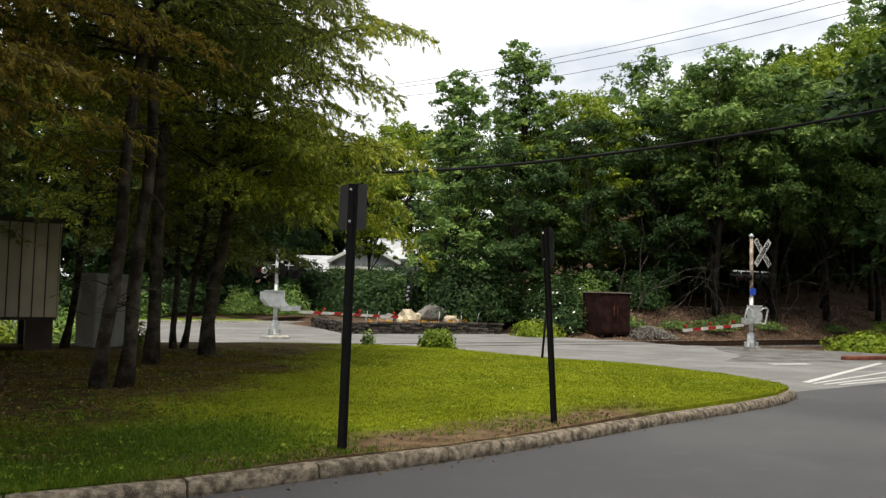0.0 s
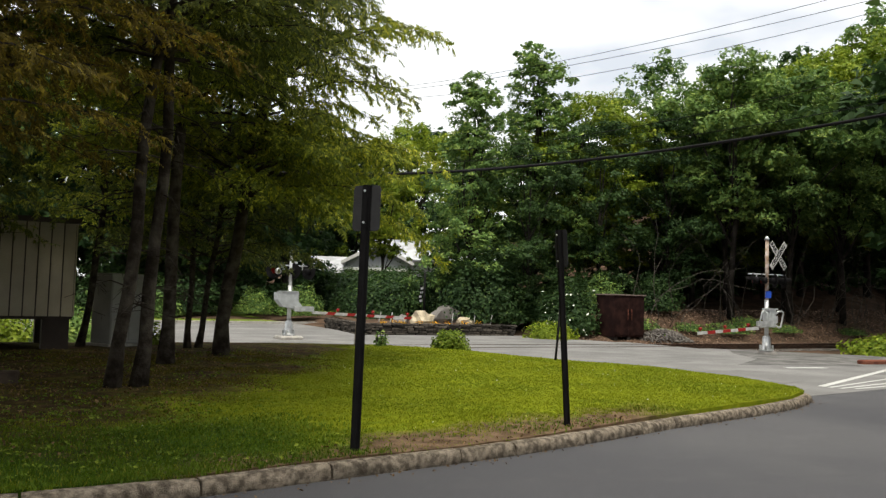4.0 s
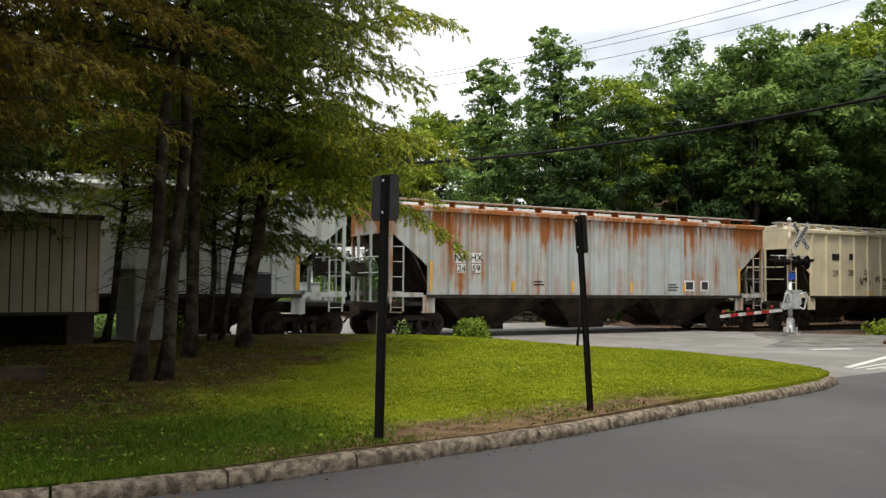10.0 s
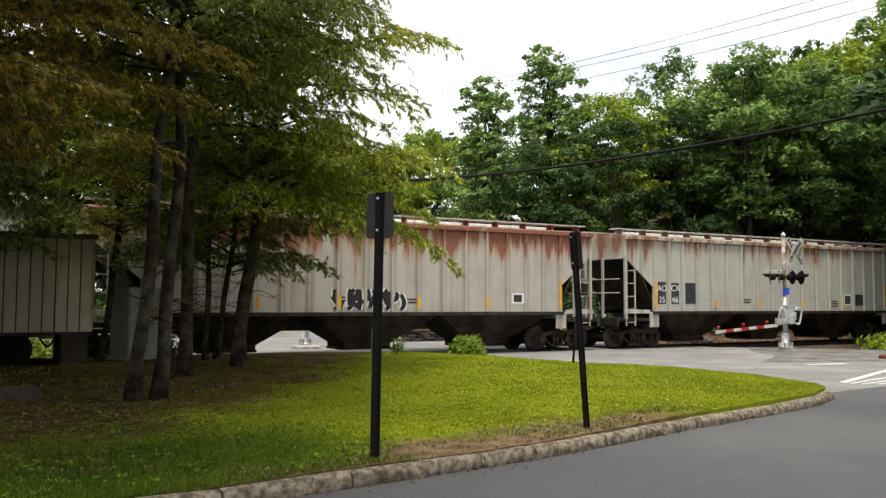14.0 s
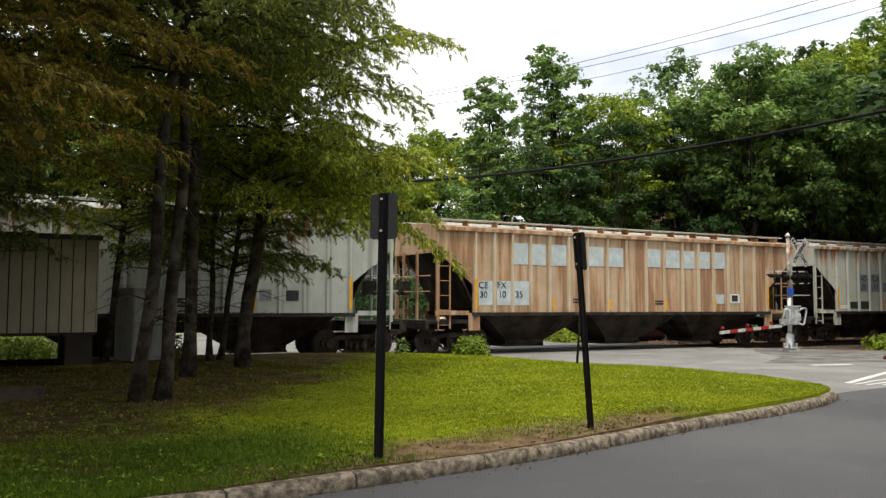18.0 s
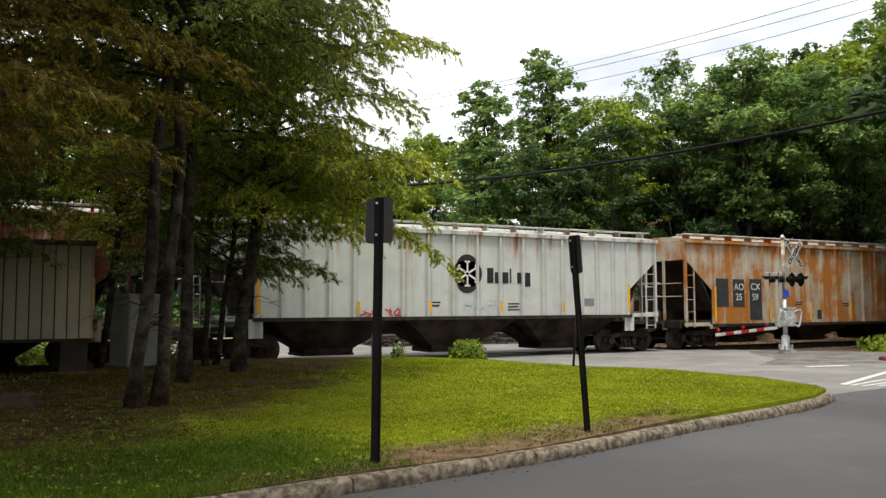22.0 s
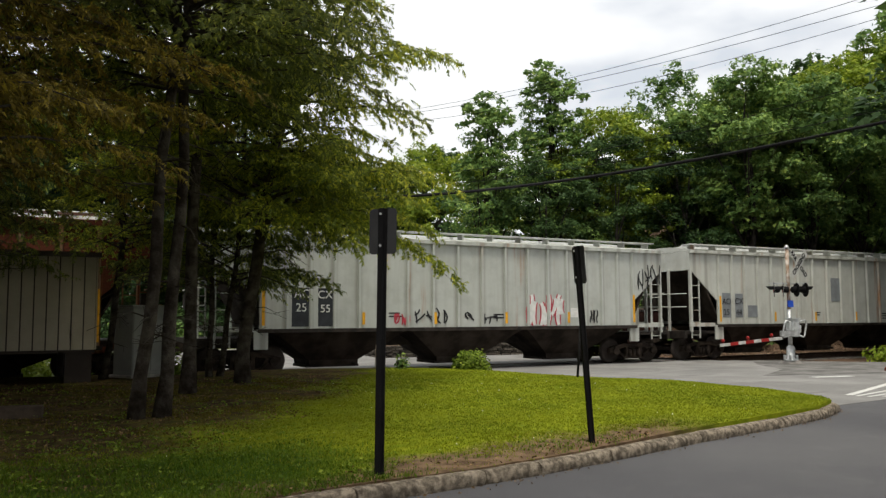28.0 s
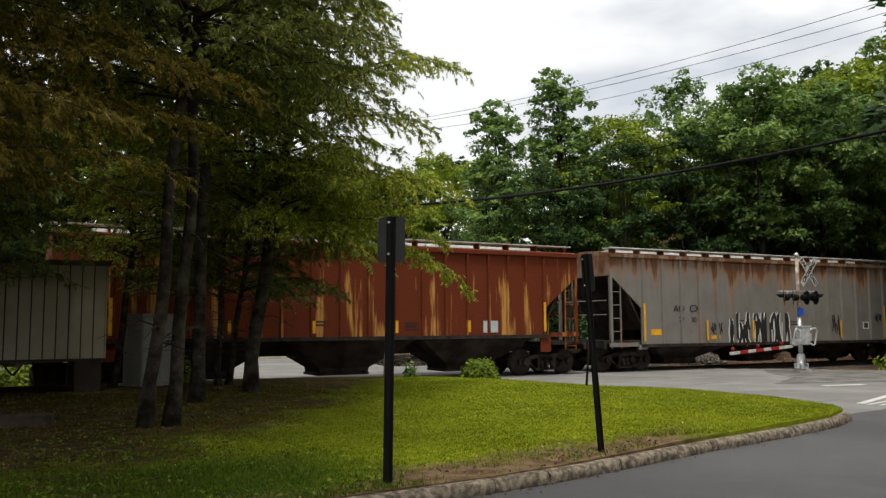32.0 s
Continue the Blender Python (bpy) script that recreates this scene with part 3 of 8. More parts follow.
def limb_tubes(bm, base, tip, r, bend, rng, sides=5):
    base, tip = Vector(base), Vector(tip)
    mid = base.lerp(tip, 0.5) + Vector((rng.uniform(-1, 1), rng.uniform(-1, 1), rng.uniform(0, 1))) * bend
    tube(bm, (base, base.lerp(mid, 0.6), mid.lerp(tip, 0.4), tip), (r, r * 0.75, r * 0.5, r * 0.18), sides)


def leaf_specks(name, centres, normals, size, material, parent=None, seed=1):
    """Leaves seen from afar: each one pointed triangle, turned at random about its normal."""
    rng = np.random.default_rng(seed)
    n = len(centres)
    nn = normals + rng.normal(size=(n, 3)) * 0.5
    nn /= np.linalg.norm(nn, axis=1)[:, None] + 1e-9
    d = rng.normal(size=(n, 3))
    u = d - nn * (d * nn).sum(1)[:, None]
    u /= np.linalg.norm(u, axis=1)[:, None] + 1e-9
    w = np.cross(nn, u)
    s = size * rng.uniform(0.6, 1.4, (n, 1))
    V = np.stack([centres - u * s * 0.35 - w * s * 0.36, centres - u * s * 0.35 + w * s * 0.36, centres + u * s * 0.65 - nn * s * 0.2], 1).reshape(-1, 3)
    me = fast_mesh(name, V, np.arange(n * 3).reshape(-1, 3))
    me.materials.append(material)
    ob = new(name, me)
    ob.parent = parent
    return ob


def broad_tree(name, height, spread, leaves, leaf, material, label, seed, low=0.25, lobes=9, category="tree", pointed=0.0, boughs=330):
    """A broad-leaved tree: tapered trunk, limbs, and a crown of domed boughs of leaves with dark gaps between them."""
    rng = np.random.default_rng(seed)
    top = thing(name, label, category, "trees of the wood")
    bm = B()
    h = height
    tube(bm, [(0, 0, -0.4), (0.05, 0, h * 0.15), (rng.uniform(-.3, .3), rng.uniform(-.3, .3), h * 0.45), (rng.uniform(-.5, .5), rng.uniform(-.5, .5), h * 0.85)], (h * 0.016, h * 0.012, h * 0.008, h * 0.003), 8)
    part("trunk", bm, BARK_GREY, top, "grey-brown bark trunk")
    centres, radii = [], []
    for i in range(lobes):
        k = i / max(lobes - 1, 1)
        z = h * (low + (0.97 - low) * k)
        wide = spread * (1.05 - k) ** 0.85 if pointed else spread * (math.sin(math.pi * min(1, (0.25 + 0.75 * (1 - k)) * 0.95)) * (1 - pointed * k) + 0.12)
        a = i * 2.4 + rng.uniform(-.5, .5)
        c = np.array([math.cos(a) * wide * rng.uniform(0.35, 0.75), math.sin(a) * wide * rng.uniform(0.35, 0.75), z - h * 0.05 * rng.uniform(0, 1)])
        if k > 0.93:
            c[:2] *= 0.3
        centres.append(c)
        radii.append(np.array([spread * rng.uniform(0.42, 0.66) * (1 - 0.75 * pointed * k), spread * rng.uniform(0.42, 0.66) * (1 - 0.75 * pointed * k), h * rng.uniform(0.09, 0.15)]))
        limb = B()
        limb_tubes(limb, (0, 0, z * 0.55), c, h * 0.006, 0.5, rng)
        part("limb", limb, BARK_GREY, top)
    per = leaves // boughs
    which = rng.integers(0, lobes, boughs)
    d = rng.normal(size=(boughs, 3))
    d /= np.linalg.norm(d, axis=1)[:, None]
    d[:, 2] = np.where(d[:, 2] < -0.35, -d[:, 2] * 0.6, d[:, 2])
    C = np.array(centres)[which] + d * np.array(radii)[which] * rng.uniform(0.45, 1.1, (boughs, 1))
    wide = np.repeat(rng.uniform(0.3, 0.8, boughs) * (spread / 4.5) * (1 - 0.3 * pointed), per)[:, None]
    e = rng.normal(size=(boughs * per, 3))
    e /= np.linalg.norm(e, axis=1)[:, None]
    e[:, 2] = np.where(rng.random(len(e)) < 0.85, np.abs(e[:, 2]), e[:, 2])
    off = e * rng.uniform(0.35, 1.1, (len(e), 1)) * wide * np.array([1, 1, 0.8])
    off[:, 2] -= 0.2 * (off[:, 0] ** 2 + off[:, 1] ** 2) / wide[:, 0]
    leaf_specks("crown", np.repeat(C, per, 0) + off, e * 0.55 + np.repeat(d, per, 0) * 0.3 + np.array([0, 0, 0.55]), leaf, material, top, seed)
    return top


def spray_shape(rng, pairs=4, length=0.18, thin=0.0155):
    """One flat conifer spray: a twig feathered with short pointed side twigs, x along it."""
    V, F = [], []

    def blade(p, q, w):
        p, q = np.array(p), np.array(q)
        d = q - p
        side = np.array([-d[1], d[0], 0.0])
        side /= np.linalg.norm(side) + 1e-9
        i = len(V)
        V.extend([p + side * w, q, p - side * w + (0, 0, -0.004)])
        F.append((i, i + 1, i + 2))
    blade((0, 0, 0), (length, 0, -0.05), thin * 0.65)
    for k in range(pairs):
        s = (k + 0.4) / pairs
        x, z = length * s, -0.05 * s * s
        r = length * 0.52 * (1 - 0.6 * s)
        for sg in (-1, 1):
            a = radians(48 + rng.uniform(-18, 18))
            blade((x, 0, z), (x + r * math.cos(a), sg * r * math.sin(a), z - 0.02 - rng.uniform(0, 0.05)), thin)
    return np.array(V), np.array(F)


def hemlock(name, height, clear, reach, limbs, trunk_r, material, label, seed, dense=1.0, gap=0.13, big=1.0, taper=0.045, bias=1.35, pairs=4, thin=0.0155):
    """A tall hemlock: a bent trunk, bare dead twigs below, and rising limbs whose side twigs hang in feathered sprays."""
    rng = np.random.default_rng(seed)
    top = thing(name, label, "conifer", "hemlocks on the lawn")
    bm = B()
    path, rad = [], []
    for i in range(25):
        s = i / 24
        path.append(Vector((0.15 * (math.sin(9.1 * s + seed) - math.sin(seed)) + 0.05 * math.sin(31 * s + seed), 0.14 * (math.sin(11.3 * s + seed * 2) - math.sin(seed * 2)), -0.15 + s * height)))
        rad.append(trunk_r * (1.45 if i == 0 else 1.0 - 0.85 * s))
    tube(bm, path, rad, 11)
    for v in bm.verts:
        k = 0.22 * trunk_r * noise.noise(v.co * 5.0 + Vector((seed, 0, 0)))
        v.co += Vector((k, k * 0.7, 0))
    part("trunk", bm, BARK, top, "dark ridged bark trunk with grey lichen")

    def on_trunk(z):
        s = (z + 0.15) / height * 24
        j = min(int(s), 23)
        return np.array(path[j].lerp(path[j + 1], s - j))
    dead = B()
    for i in range(26):
        a, z = rng.uniform(0, 6.28), rng.uniform(1.1, clear + 1.8)
        p, L = on_trunk(z), rng.uniform(0.3, 0.9) + 0.35 * max(z - 1.8, 0)
        out = np.array([math.cos(a), math.sin(a), rng.uniform(-0.25, 0.2)])
        q = [p, p + out * L * 0.5 + (0, 0, rng.uniform(-.06, .1)), p + out * L + (0, 0, -0.12 * L)]
        tube(dead, q, (0.016, 0.010, 0.004), 4)
        for _k in range(3):
            f = rng.uniform(0.35, 0.9)
            b0 = q[0] + (q[2] - q[0]) * f
            tube(dead, (b0, b0 + (out + rng.normal(size=3) * 0.7) * L * 0.3), (0.007, 0.003), 3)
    tagged(part("deadwood", dead, BARK, top, "bare dead twigs below the crown"), kind="stuff")
    T = []
    for i in range(limbs):
        u = (i + rng.uniform(0, 0.9)) / limbs
        rise_k = u ** bias
        z = clear + (height - clear - 0.4) * rise_k
        base = on_trunk(z)
        a = i * 2.39996 + rng.uniform(-0.45, 0.45)
        L = reach * max(0.22, 1 - taper * (z - clear)) * rng.uniform(0.66, 1.1)
        out = np.array([math.cos(a), math.sin(a), 0.0])
        side = np.array([-out[1], out[0], 0.0])
        up, fall = rng.uniform(0.10, 0.42) + 0.12 * min(u * 4, 1), rng.uniform(0.20, 0.38)
        sway = rng.uniform(-0.14, 0.14)

        def at(q):
            return base + out * L * q + np.array([0, 0, L * (up * q - fall * q * q * q)]) + side * sway * L * math.sin(2.5 * q)
        wood = B()
        tube(wood, [at(q) for q in (0, 0.25, 0.5, 0.75, 1.0)], (0.026 + 0.006 * L, 0.024, 0.017, 0.010, 0.003), 4)
        part("limb", wood, BARK, top)
        coarse = 1.75 if z > 10.5 else 1.0
        twigs = max(5, int(L * 5.0 * dense / coarse))
        for k in range(twigs):
            q = 0.2 + 0.8 * (k + rng.uniform(0, 0.9)) / twigs
            p = at(min(q, 1.0))
            for sg in (-1, 1):
                ang = radians(rng.uniform(30, 75))
                d = out * math.cos(ang) + side * sg * math.sin(ang)
                tl = (0.30 + 0.25 * L * (1 - q)) * rng.uniform(0.6, 1.3)
                hang = rng.uniform(0.15, 0.5)
                m = max(1, int(tl / (gap * coarse)))
                for e in range(m + 1):
                    w = e / max(m, 1)
                    pos = p + d * tl * w * 0.85 + np.array([0, 0, 0.06 * tl * w - hang * tl * w * w]) + rng.normal(size=3) * 0.035
                    x = d * rng.uniform(0.3, 1.0) + np.array([0, 0, 0.1 - (0.1 + hang) * w + rng.uniform(-0.4, 0.3)]) + side * rng.uniform(-0.8, 0.8) + out * rng.uniform(-0.2, 0.6)
                    x /= np.linalg.norm(x)
                    y = np.cross(np.array([0, 0, 1.0]) + rng.normal(size=3) * 0.55, x)
                    y /= np.linalg.norm(y) + 1e-9
                    sc = big * coarse * rng.uniform(0.65, 1.3)
                    T.append(np.column_stack([x * sc, y * sc, np.cross(x, y) * sc, pos]))
    T = np.array(T)
    shapes = [spray_shape(rng, pairs, 0.18, thin) for _ in range(3)]
    Vs, Fs, count = [], [], 0
    for g, (V, F) in enumerate(shapes):
        t = T[g::3]
        W = np.einsum("nij,vj->nvi", t[:, :, :3], V) + t[:, None, :, 3]
        Vs.append(W.reshape(-1, 3))
        Fs.append((F[None] + (np.arange(len(t)) * len(V))[:, None, None]).reshape(-1, 3) + count)
        count += len(t) * len(V)
    me = fast_mesh("needles", np.concatenate(Vs), np.concatenate(Fs))
    me.materials.append(material)
    ob = new("needles", me)
    ob.parent = top
    return top


# hemlocks on the lawn, by their trunks
H1 = hemlock("hemlock", 19.0, 4.9, 3.5, 88, 0.102, HEMLOCK, "tall hemlock with drooping dark green sprays", 11, 0.85, 0.13, 0.95, pairs=4, thin=0.019)
H2 = hemlock("hemlock", 20.0, 4.5, 3.8, 88, 0.130, HEMLOCK_FRESH, "tall dark hemlock with a leaning slender trunk", 12, 0.85, 0.13, 1.0, pairs=4, thin=0.019)
H3 = hemlock("hemlock", 19.0, 3.2, 4.4, 60, 0.115, HEMLOCK, "dark hemlock standing in the grove", 13, 0.8, 0.21, 1.6)
HD = hemlock("hemlock", 16.0, 3.0, 4.2, 80, 0.12, HEMLOCK_DRY, "hemlock with dry yellow-brown needles", 15, 1.05, 0.09, 0.74, pairs=4, thin=0.0165)
HR = hemlock("hemlock", 20.0, 3.55, 4.55, 132, 0.15, HEMLOCK_FRESH, "tall hemlock with yellow-green tips at the grove's edge", 16, 0.95, 0.125, 1.05, 0.075, 1.75, pairs=4, thin=0.019)
HL = hemlock("hemlock", 11.0, 3.3, 4.7, 84, 0.12, HEMLOCK, "low-limbed dark hemlock over the shed", 17, 0.9, 0.15, 1.3, 0.06, 1.2)
# which, x, y, turn, lean in degrees away from the shed
GROVE = [(H1, 2.0, 12.9, 0, 1), (H1, 2.28, 12.95, 140, 6), (H2, 3.43, 16.45, 70, 4), (H3, 4.75, 20.4, 200, 2), (H3, 5.0, 20.5, 20, 6), (HR, 5.0, 18.3, 0, 7), (H2, 2.42, 20.9, 300, 2),
         # Trunks beyond x = -3 are unseen: trees added mostly to darken the grove.
         (H2, -0.95, 14.4, 250, 0), (H3, -1.4, 18.5, 100, 0), (H3, -3.4, 14.2, 330, 0), (H3, -6.5, 17.5, 45, 0), (H1, -5.0, 10.8, 10, 0), (HL, -2.6, 18.9, 40, 0), (HL, -4.2, 16.4, 190, 0), (HD, -0.95, 9.1, 0, 0), (HD, -2.0, 11.6, 120, 0), (H3, -4.6, 20.5, 150, 0), (H1, -3.9, 9.0, 77, 0)]
for which, x, y, turn, lean in GROVE:
    copy_thing(which, Matrix.Translation((x, y, lawn_z(x, y))) @ Matrix.Rotation(radians(lean), 4, Vector((0.5, 0.86, 0))) @ Matrix.Rotation(radians(turn), 4, "Z") @ Matrix.Scale(0.66 if y > 18.4 and which != HL else 1.0, 4))
for tree in (H1, H2, H3, HD, HR, HL):
    for ob in (*tree.children_recursive, tree):
        bpy.data.objects.remove(ob)

# the wood behind the track
WOOD = [
    broad_tree("tree", 15.0, 4.2, 19000, 0.22, LEAVES, "tall leafy green tree at the wood's edge", 21, 0.22, 12),
    broad_tree("tree", 15.0, 4.8, 19000, 0.23, LEAVES_LIGHT, "fresh green broad-leaved tree in the wood", 22, 0.25, 11),
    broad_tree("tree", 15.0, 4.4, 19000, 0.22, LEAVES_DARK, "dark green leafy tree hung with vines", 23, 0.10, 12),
    broad_tree("tree", 15.0, 4.2, 21000, 0.21, LEAVES, "tall pointed green tree above the wood", 24, 0.12, 26, pointed=0.5, boughs=420),
    broad_tree("tree", 15.0, 4.6, 19000, 0.23, LEAVES, "leafy tree with a high crown over dark ground", 25, 0.46, 9),
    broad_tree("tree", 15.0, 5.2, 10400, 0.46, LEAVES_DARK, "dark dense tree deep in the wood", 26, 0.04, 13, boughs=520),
    # Never in view: coarse tree for the row that blocks sky light.
    broad_tree("tree", 15.0, 5.6, 3000, 0.75, LEAVES_DARK, "unseen leafy tree behind the camera, added to block sky light", 27, 0.10, 13, boughs=100),
]
# rows of trees: which, x, y, height, turn
PLANTED_A = [(3, 22.6, 36.5, 12.6, 10), (2, 24.3, 33.8, 8.6, 20), (3, 26.6, 36.5, 14.5, 40), (2, 28.2, 33.0, 9.0, 140), (1, 29.7, 36.5, 11.6, 80), (1, 32.2, 36.8, 11.9, 220), (2, 33.0, 33.0, 9.8, 60), (0, 35.4, 36.0, 14.0, 130), (4, 35.5, 30.9, 13.6, 40), (4, 37.3, 32.8, 12.6, 250), (0, 38.0, 36.0, 11.6, 30), (4, 40.0, 30.7, 13.4, 120), (1, 41.5, 36.5, 12.4, 20), (4, 42.0, 32.6, 12.6, 200)]
PLANTED_B = [(5, 42.0, 37.6, 8.0, 33), (4, 44.6, 30.6, 13.2, 200), (1, 45.0, 36.5, 13.2, 90), (4, 46.8, 32.4, 12.6, 10), (5, 47.0, 37.5, 8.5, 133), (1, 48.6, 36.5, 15.4, 300), (4, 49.4, 30.4, 13.2, 290), (4, 51.6, 32.2, 12.6, 170), (1, 52.0, 36.5, 16.6, 45), (5, 52.0, 37.5, 9.0, 233), (4, 54.2, 30.4, 13.2, 15), (1, 55.2, 36.0, 18.6, 75), (4, 56.6, 32.0, 13.5, 20), (5, 57.5, 37.5, 9.5, 333)]
PLANTED_C = [(0, 58.8, 36.0, 20.6, 200), (4, 59.4, 30.3, 13.2, 95), (4, 62.0, 31.8, 14.0, 90), (5, 63.0, 37.5, 10.0, 63), (1, 63.5, 36.0, 21.5, 280), (4, 65.0, 30.2, 13.2, 165), (4, 67.5, 31.8, 14.0, 310), (0, 69.0, 36.0, 20.5, 110), (2, 74.0, 34.0, 18.0, 40), (5, 78.0, 36.0, 15.0, 20), (0, 80.0, 36.0, 18.5, 300), (5, 86.0, 34.0, 16.0, 80), (5, 92.0, 31.0, 16.0, 180), (5, -14.0, 52.0, 14.0, 300)]
PLANTED_D = [(5, -9.0, 52.0, 14.0, 350), (5, -4.5, 51.0, 14.0, 60), (5, 0.0, 50.5, 14.0, 30), (5, 2.0, 58.0, 15.0, 45), (5, 4.5, 51.0, 13.0, 260), (5, 8.5, 50.5, 13.0, 200), (5, 10.0, 57.0, 14.0, 15), (5, 13.0, 51.0, 12.0, 140), (5, 16.0, 57.0, 12.0, 145), (5, 17.5, 50.0, 11.0, 70), (5, 26.0, 41.0, 9.5, 130)]
PLANTED_E = [(5, 31.0, 39.5, 9.6, 200), (5, 36.5, 41.0, 9.5, 15), (5, 39.5, 38.5, 9.0, 10), (5, 41.5, 52.0, 7.5, 20), (5, 43.0, 41.0, 12.0, 70), (5, 44.5, 38.5, 10.0, 100), (5, 49.5, 38.6, 11.0, 200), (5, 50.0, 41.5, 14.0, 160), (5, 54.5, 38.4, 12.0, 300), (5, 57.0, 41.5, 16.5, 240), (5, 60.0, 52.0, 11.0, 120), (5, 60.0, 38.5, 13.0, 50), (5, 66.0, 38.5, 14.0, 150), (5, 72.0, 38.5, 15.0, 250)]
PLANTED_BEHIND_HOUSE = [(1, 27.0, 70.0, 13.0, 10), (5, 33.5, 73.0, 15.0, 90), (5, 21.5, 70.0, 13.0, 150), (5, 40.0, 74.0, 16.0, 220), (1, 36.8, 58.0, 11.5, 310), (5, 30.0, 80.0, 17.0, 60), (5, 16.0, 72.0, 13.0, 200)]
PLANTED_FAR = [(5, 10.0, 66.0, 14.0, 10), (5, 4.0, 66.0, 14.0, 110), (5, 13.0, 60.0, 10.0, 210), (5, 19.0, 64.0, 11.0, 310), (5, 24.5, 67.0, 12.5, 60), (1, 34.5, 66.0, 17.0, 160), (1, 38.5, 64.0, 16.0, 260), (5, 31.0, 71.0, 15.0, 20), (5, -2.0, 64.0, 14.0, 300)]
# Unseen trees, added to shade the near-left lawn and the train's right end.
UNSEEN_SHADE = [(4, -2.6, 8.0, 17.0, 30), (5, 36.4, 15.6, 18.0, 70), (5, 37.5, 10.5, 19.0, 160), (5, 39.5, 19.4, 18.0, 250), (5, 42.5, 15.0, 20.0, 300), (5, 46.0, 20.0, 18.0, 20)]
# Unseen row behind the camera, added to cut low sky light.
UNSEEN_SKY_BLOCK = [(6, -30 + 7.5 * k, -13.0 - 1.5 * (k % 3), 16.0 + 1.3 * (k % 4), 47 * k) for k in range(12)]
for i, x, y, h, a in PLANTED_FAR + UNSEEN_SHADE + PLANTED_BEHIND_HOUSE + UNSEEN_SKY_BLOCK + PLANTED_A + PLANTED_B + PLANTED_C + PLANTED_D + PLANTED_E:
    copy_thing(WOOD[i], pose(x, y, ground_z(x, y), 0, 0, a) @ Matrix.Scale(h / 15.0, 4))
plant_light = broad_tree("tree", 8.9, 2.3, 12000, 0.19, LEAVES_LIGHT, "young yellow-green tree in front of the pale house", 28, 0.50, 9, boughs=240)
plant_light.matrix_world = pose(23.0, 47.6, 0.1, 0, 0, 30)
for tree in WOOD:
    for ob in (*tree.children_recursive, tree):
        bpy.data.objects.remove(ob)


def bush(name, r, h, leaves, leaf, material, label, seed, flowers=0):
    """A low shrub: stems and a rounded uneven mass of leaves."""
    rng = np.random.default_rng(seed)
    top = thing(name, label, "shrub", "shrubs")
    for i in range(7):
        bm = B()
        a = i * 0.9 + rng.uniform(0, 0.4)
        limb_tubes(bm, (0, 0, -0.08), (math.cos(a) * r * 0.7, math.sin(a) * r * 0.7, h * rng.uniform(0.5, 0.95)), 0.018, 0.12, rng, 4)
        part("stem", bm, BARK_GREY, top)
    d = rng.normal(size=(leaves, 3))
    d /= np.linalg.norm(d, axis=1)[:, None]
    d[:, 2] = np.abs(d[:, 2])
    k = np.array([1 + 0.30 * noise.noise(Vector(v) * 2.2 + Vector((seed, 0, 0))) for v in d])[:, None] * rng.uniform(0.45, 1.05, (leaves, 1))
    P = d * k * np.array([r, r, h])
    P[:, 2] = np.maximum(P[:, 2], 0.02)
    leaf_cloud("leaves", P, d + np.array([0, 0, 0.4]), leaf, material, top, seed)
    if flowers:
        j = rng.integers(0, leaves, flowers)
        leaf_cloud("blossom", P[j] * 1.04, d[j], leaf * 0.8, FLOWER, top, seed + 1)
    return top


def plant(ob, x, y, z, turn=0, k=1.0):
    ob.matrix_world = pose(x, y, z, 0, 0, turn)
    return ob


plant(bush("bush", 0.52, 0.62, 3200, 0.085, LEAVES_LIGHT, "small round bright green bush on the lawn edge", 31), 11.75, 19.9, 0.18)
plant(bush("weed", 0.22, 0.5, 160, 0.11, LEAVES, "tall weed at the lawn's back edge", 32), 10.1, 20.9, 0.22)
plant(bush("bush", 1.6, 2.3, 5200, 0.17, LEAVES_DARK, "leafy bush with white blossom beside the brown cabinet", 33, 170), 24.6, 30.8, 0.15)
plant(bush("bush", 2.2, 3.5, 7000, 0.17, LEAVES_DARK, "dark rounded shrub tree at the end of the planting bed", 34), 22.1, 34.3, 0.55)
plant(bush("bush", 1.2, 0.8, 2600, 0.13, LEAVES_LIGHT, "low bright green weeds on the bank", 35), 22.6, 29.6, -0.08)
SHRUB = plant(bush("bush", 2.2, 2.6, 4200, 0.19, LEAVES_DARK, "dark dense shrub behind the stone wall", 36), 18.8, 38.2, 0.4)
SHRUB_LIT = plant(bush("bush", 1.7, 2.1, 3600, 0.17, LEAVES, "rounded green shrub across the far road", 43), 9.0, 47.6, 0.1)
for x, y, a in ((21.4, 35.2, 50), (14.8, 47.5, 100), (11.0, 48.5, 20), (6.5, 49.0, 240), (2.0, 48.5, 10), (-3.0, 49.5, 300), (-9.0, 50, 70), (27.5, 31.8, 160), (31.0, 32.0, 200),
                (17.2, 48.5, 100), (20.8, 39.5, 10), (19.4, 42.5, 60), (22.6, 44.6, 140), (25.6, 47.0, 230), (16.6, 44.9, 310), (28.5, 49.5, 20), (24.0, 41.5, 80), (-16, 50, 15), (25.2, 33.8, 15), (21.0, 52.5, 45), (22.6, 53.0, 90), (24.3, 53.5, 45), (23.3, 37.6, 48), (22.2, 38.6, 45)):
    copy_thing(SHRUB_LIT if a % 3 == 1 else SHRUB, pose(x, y, ground_z(x, y) + (0.25 if y > 44 else 0), 0, 0, a) @ Matrix.Scale(0.65 + 0.6 * (a % 50) / 50, 4))
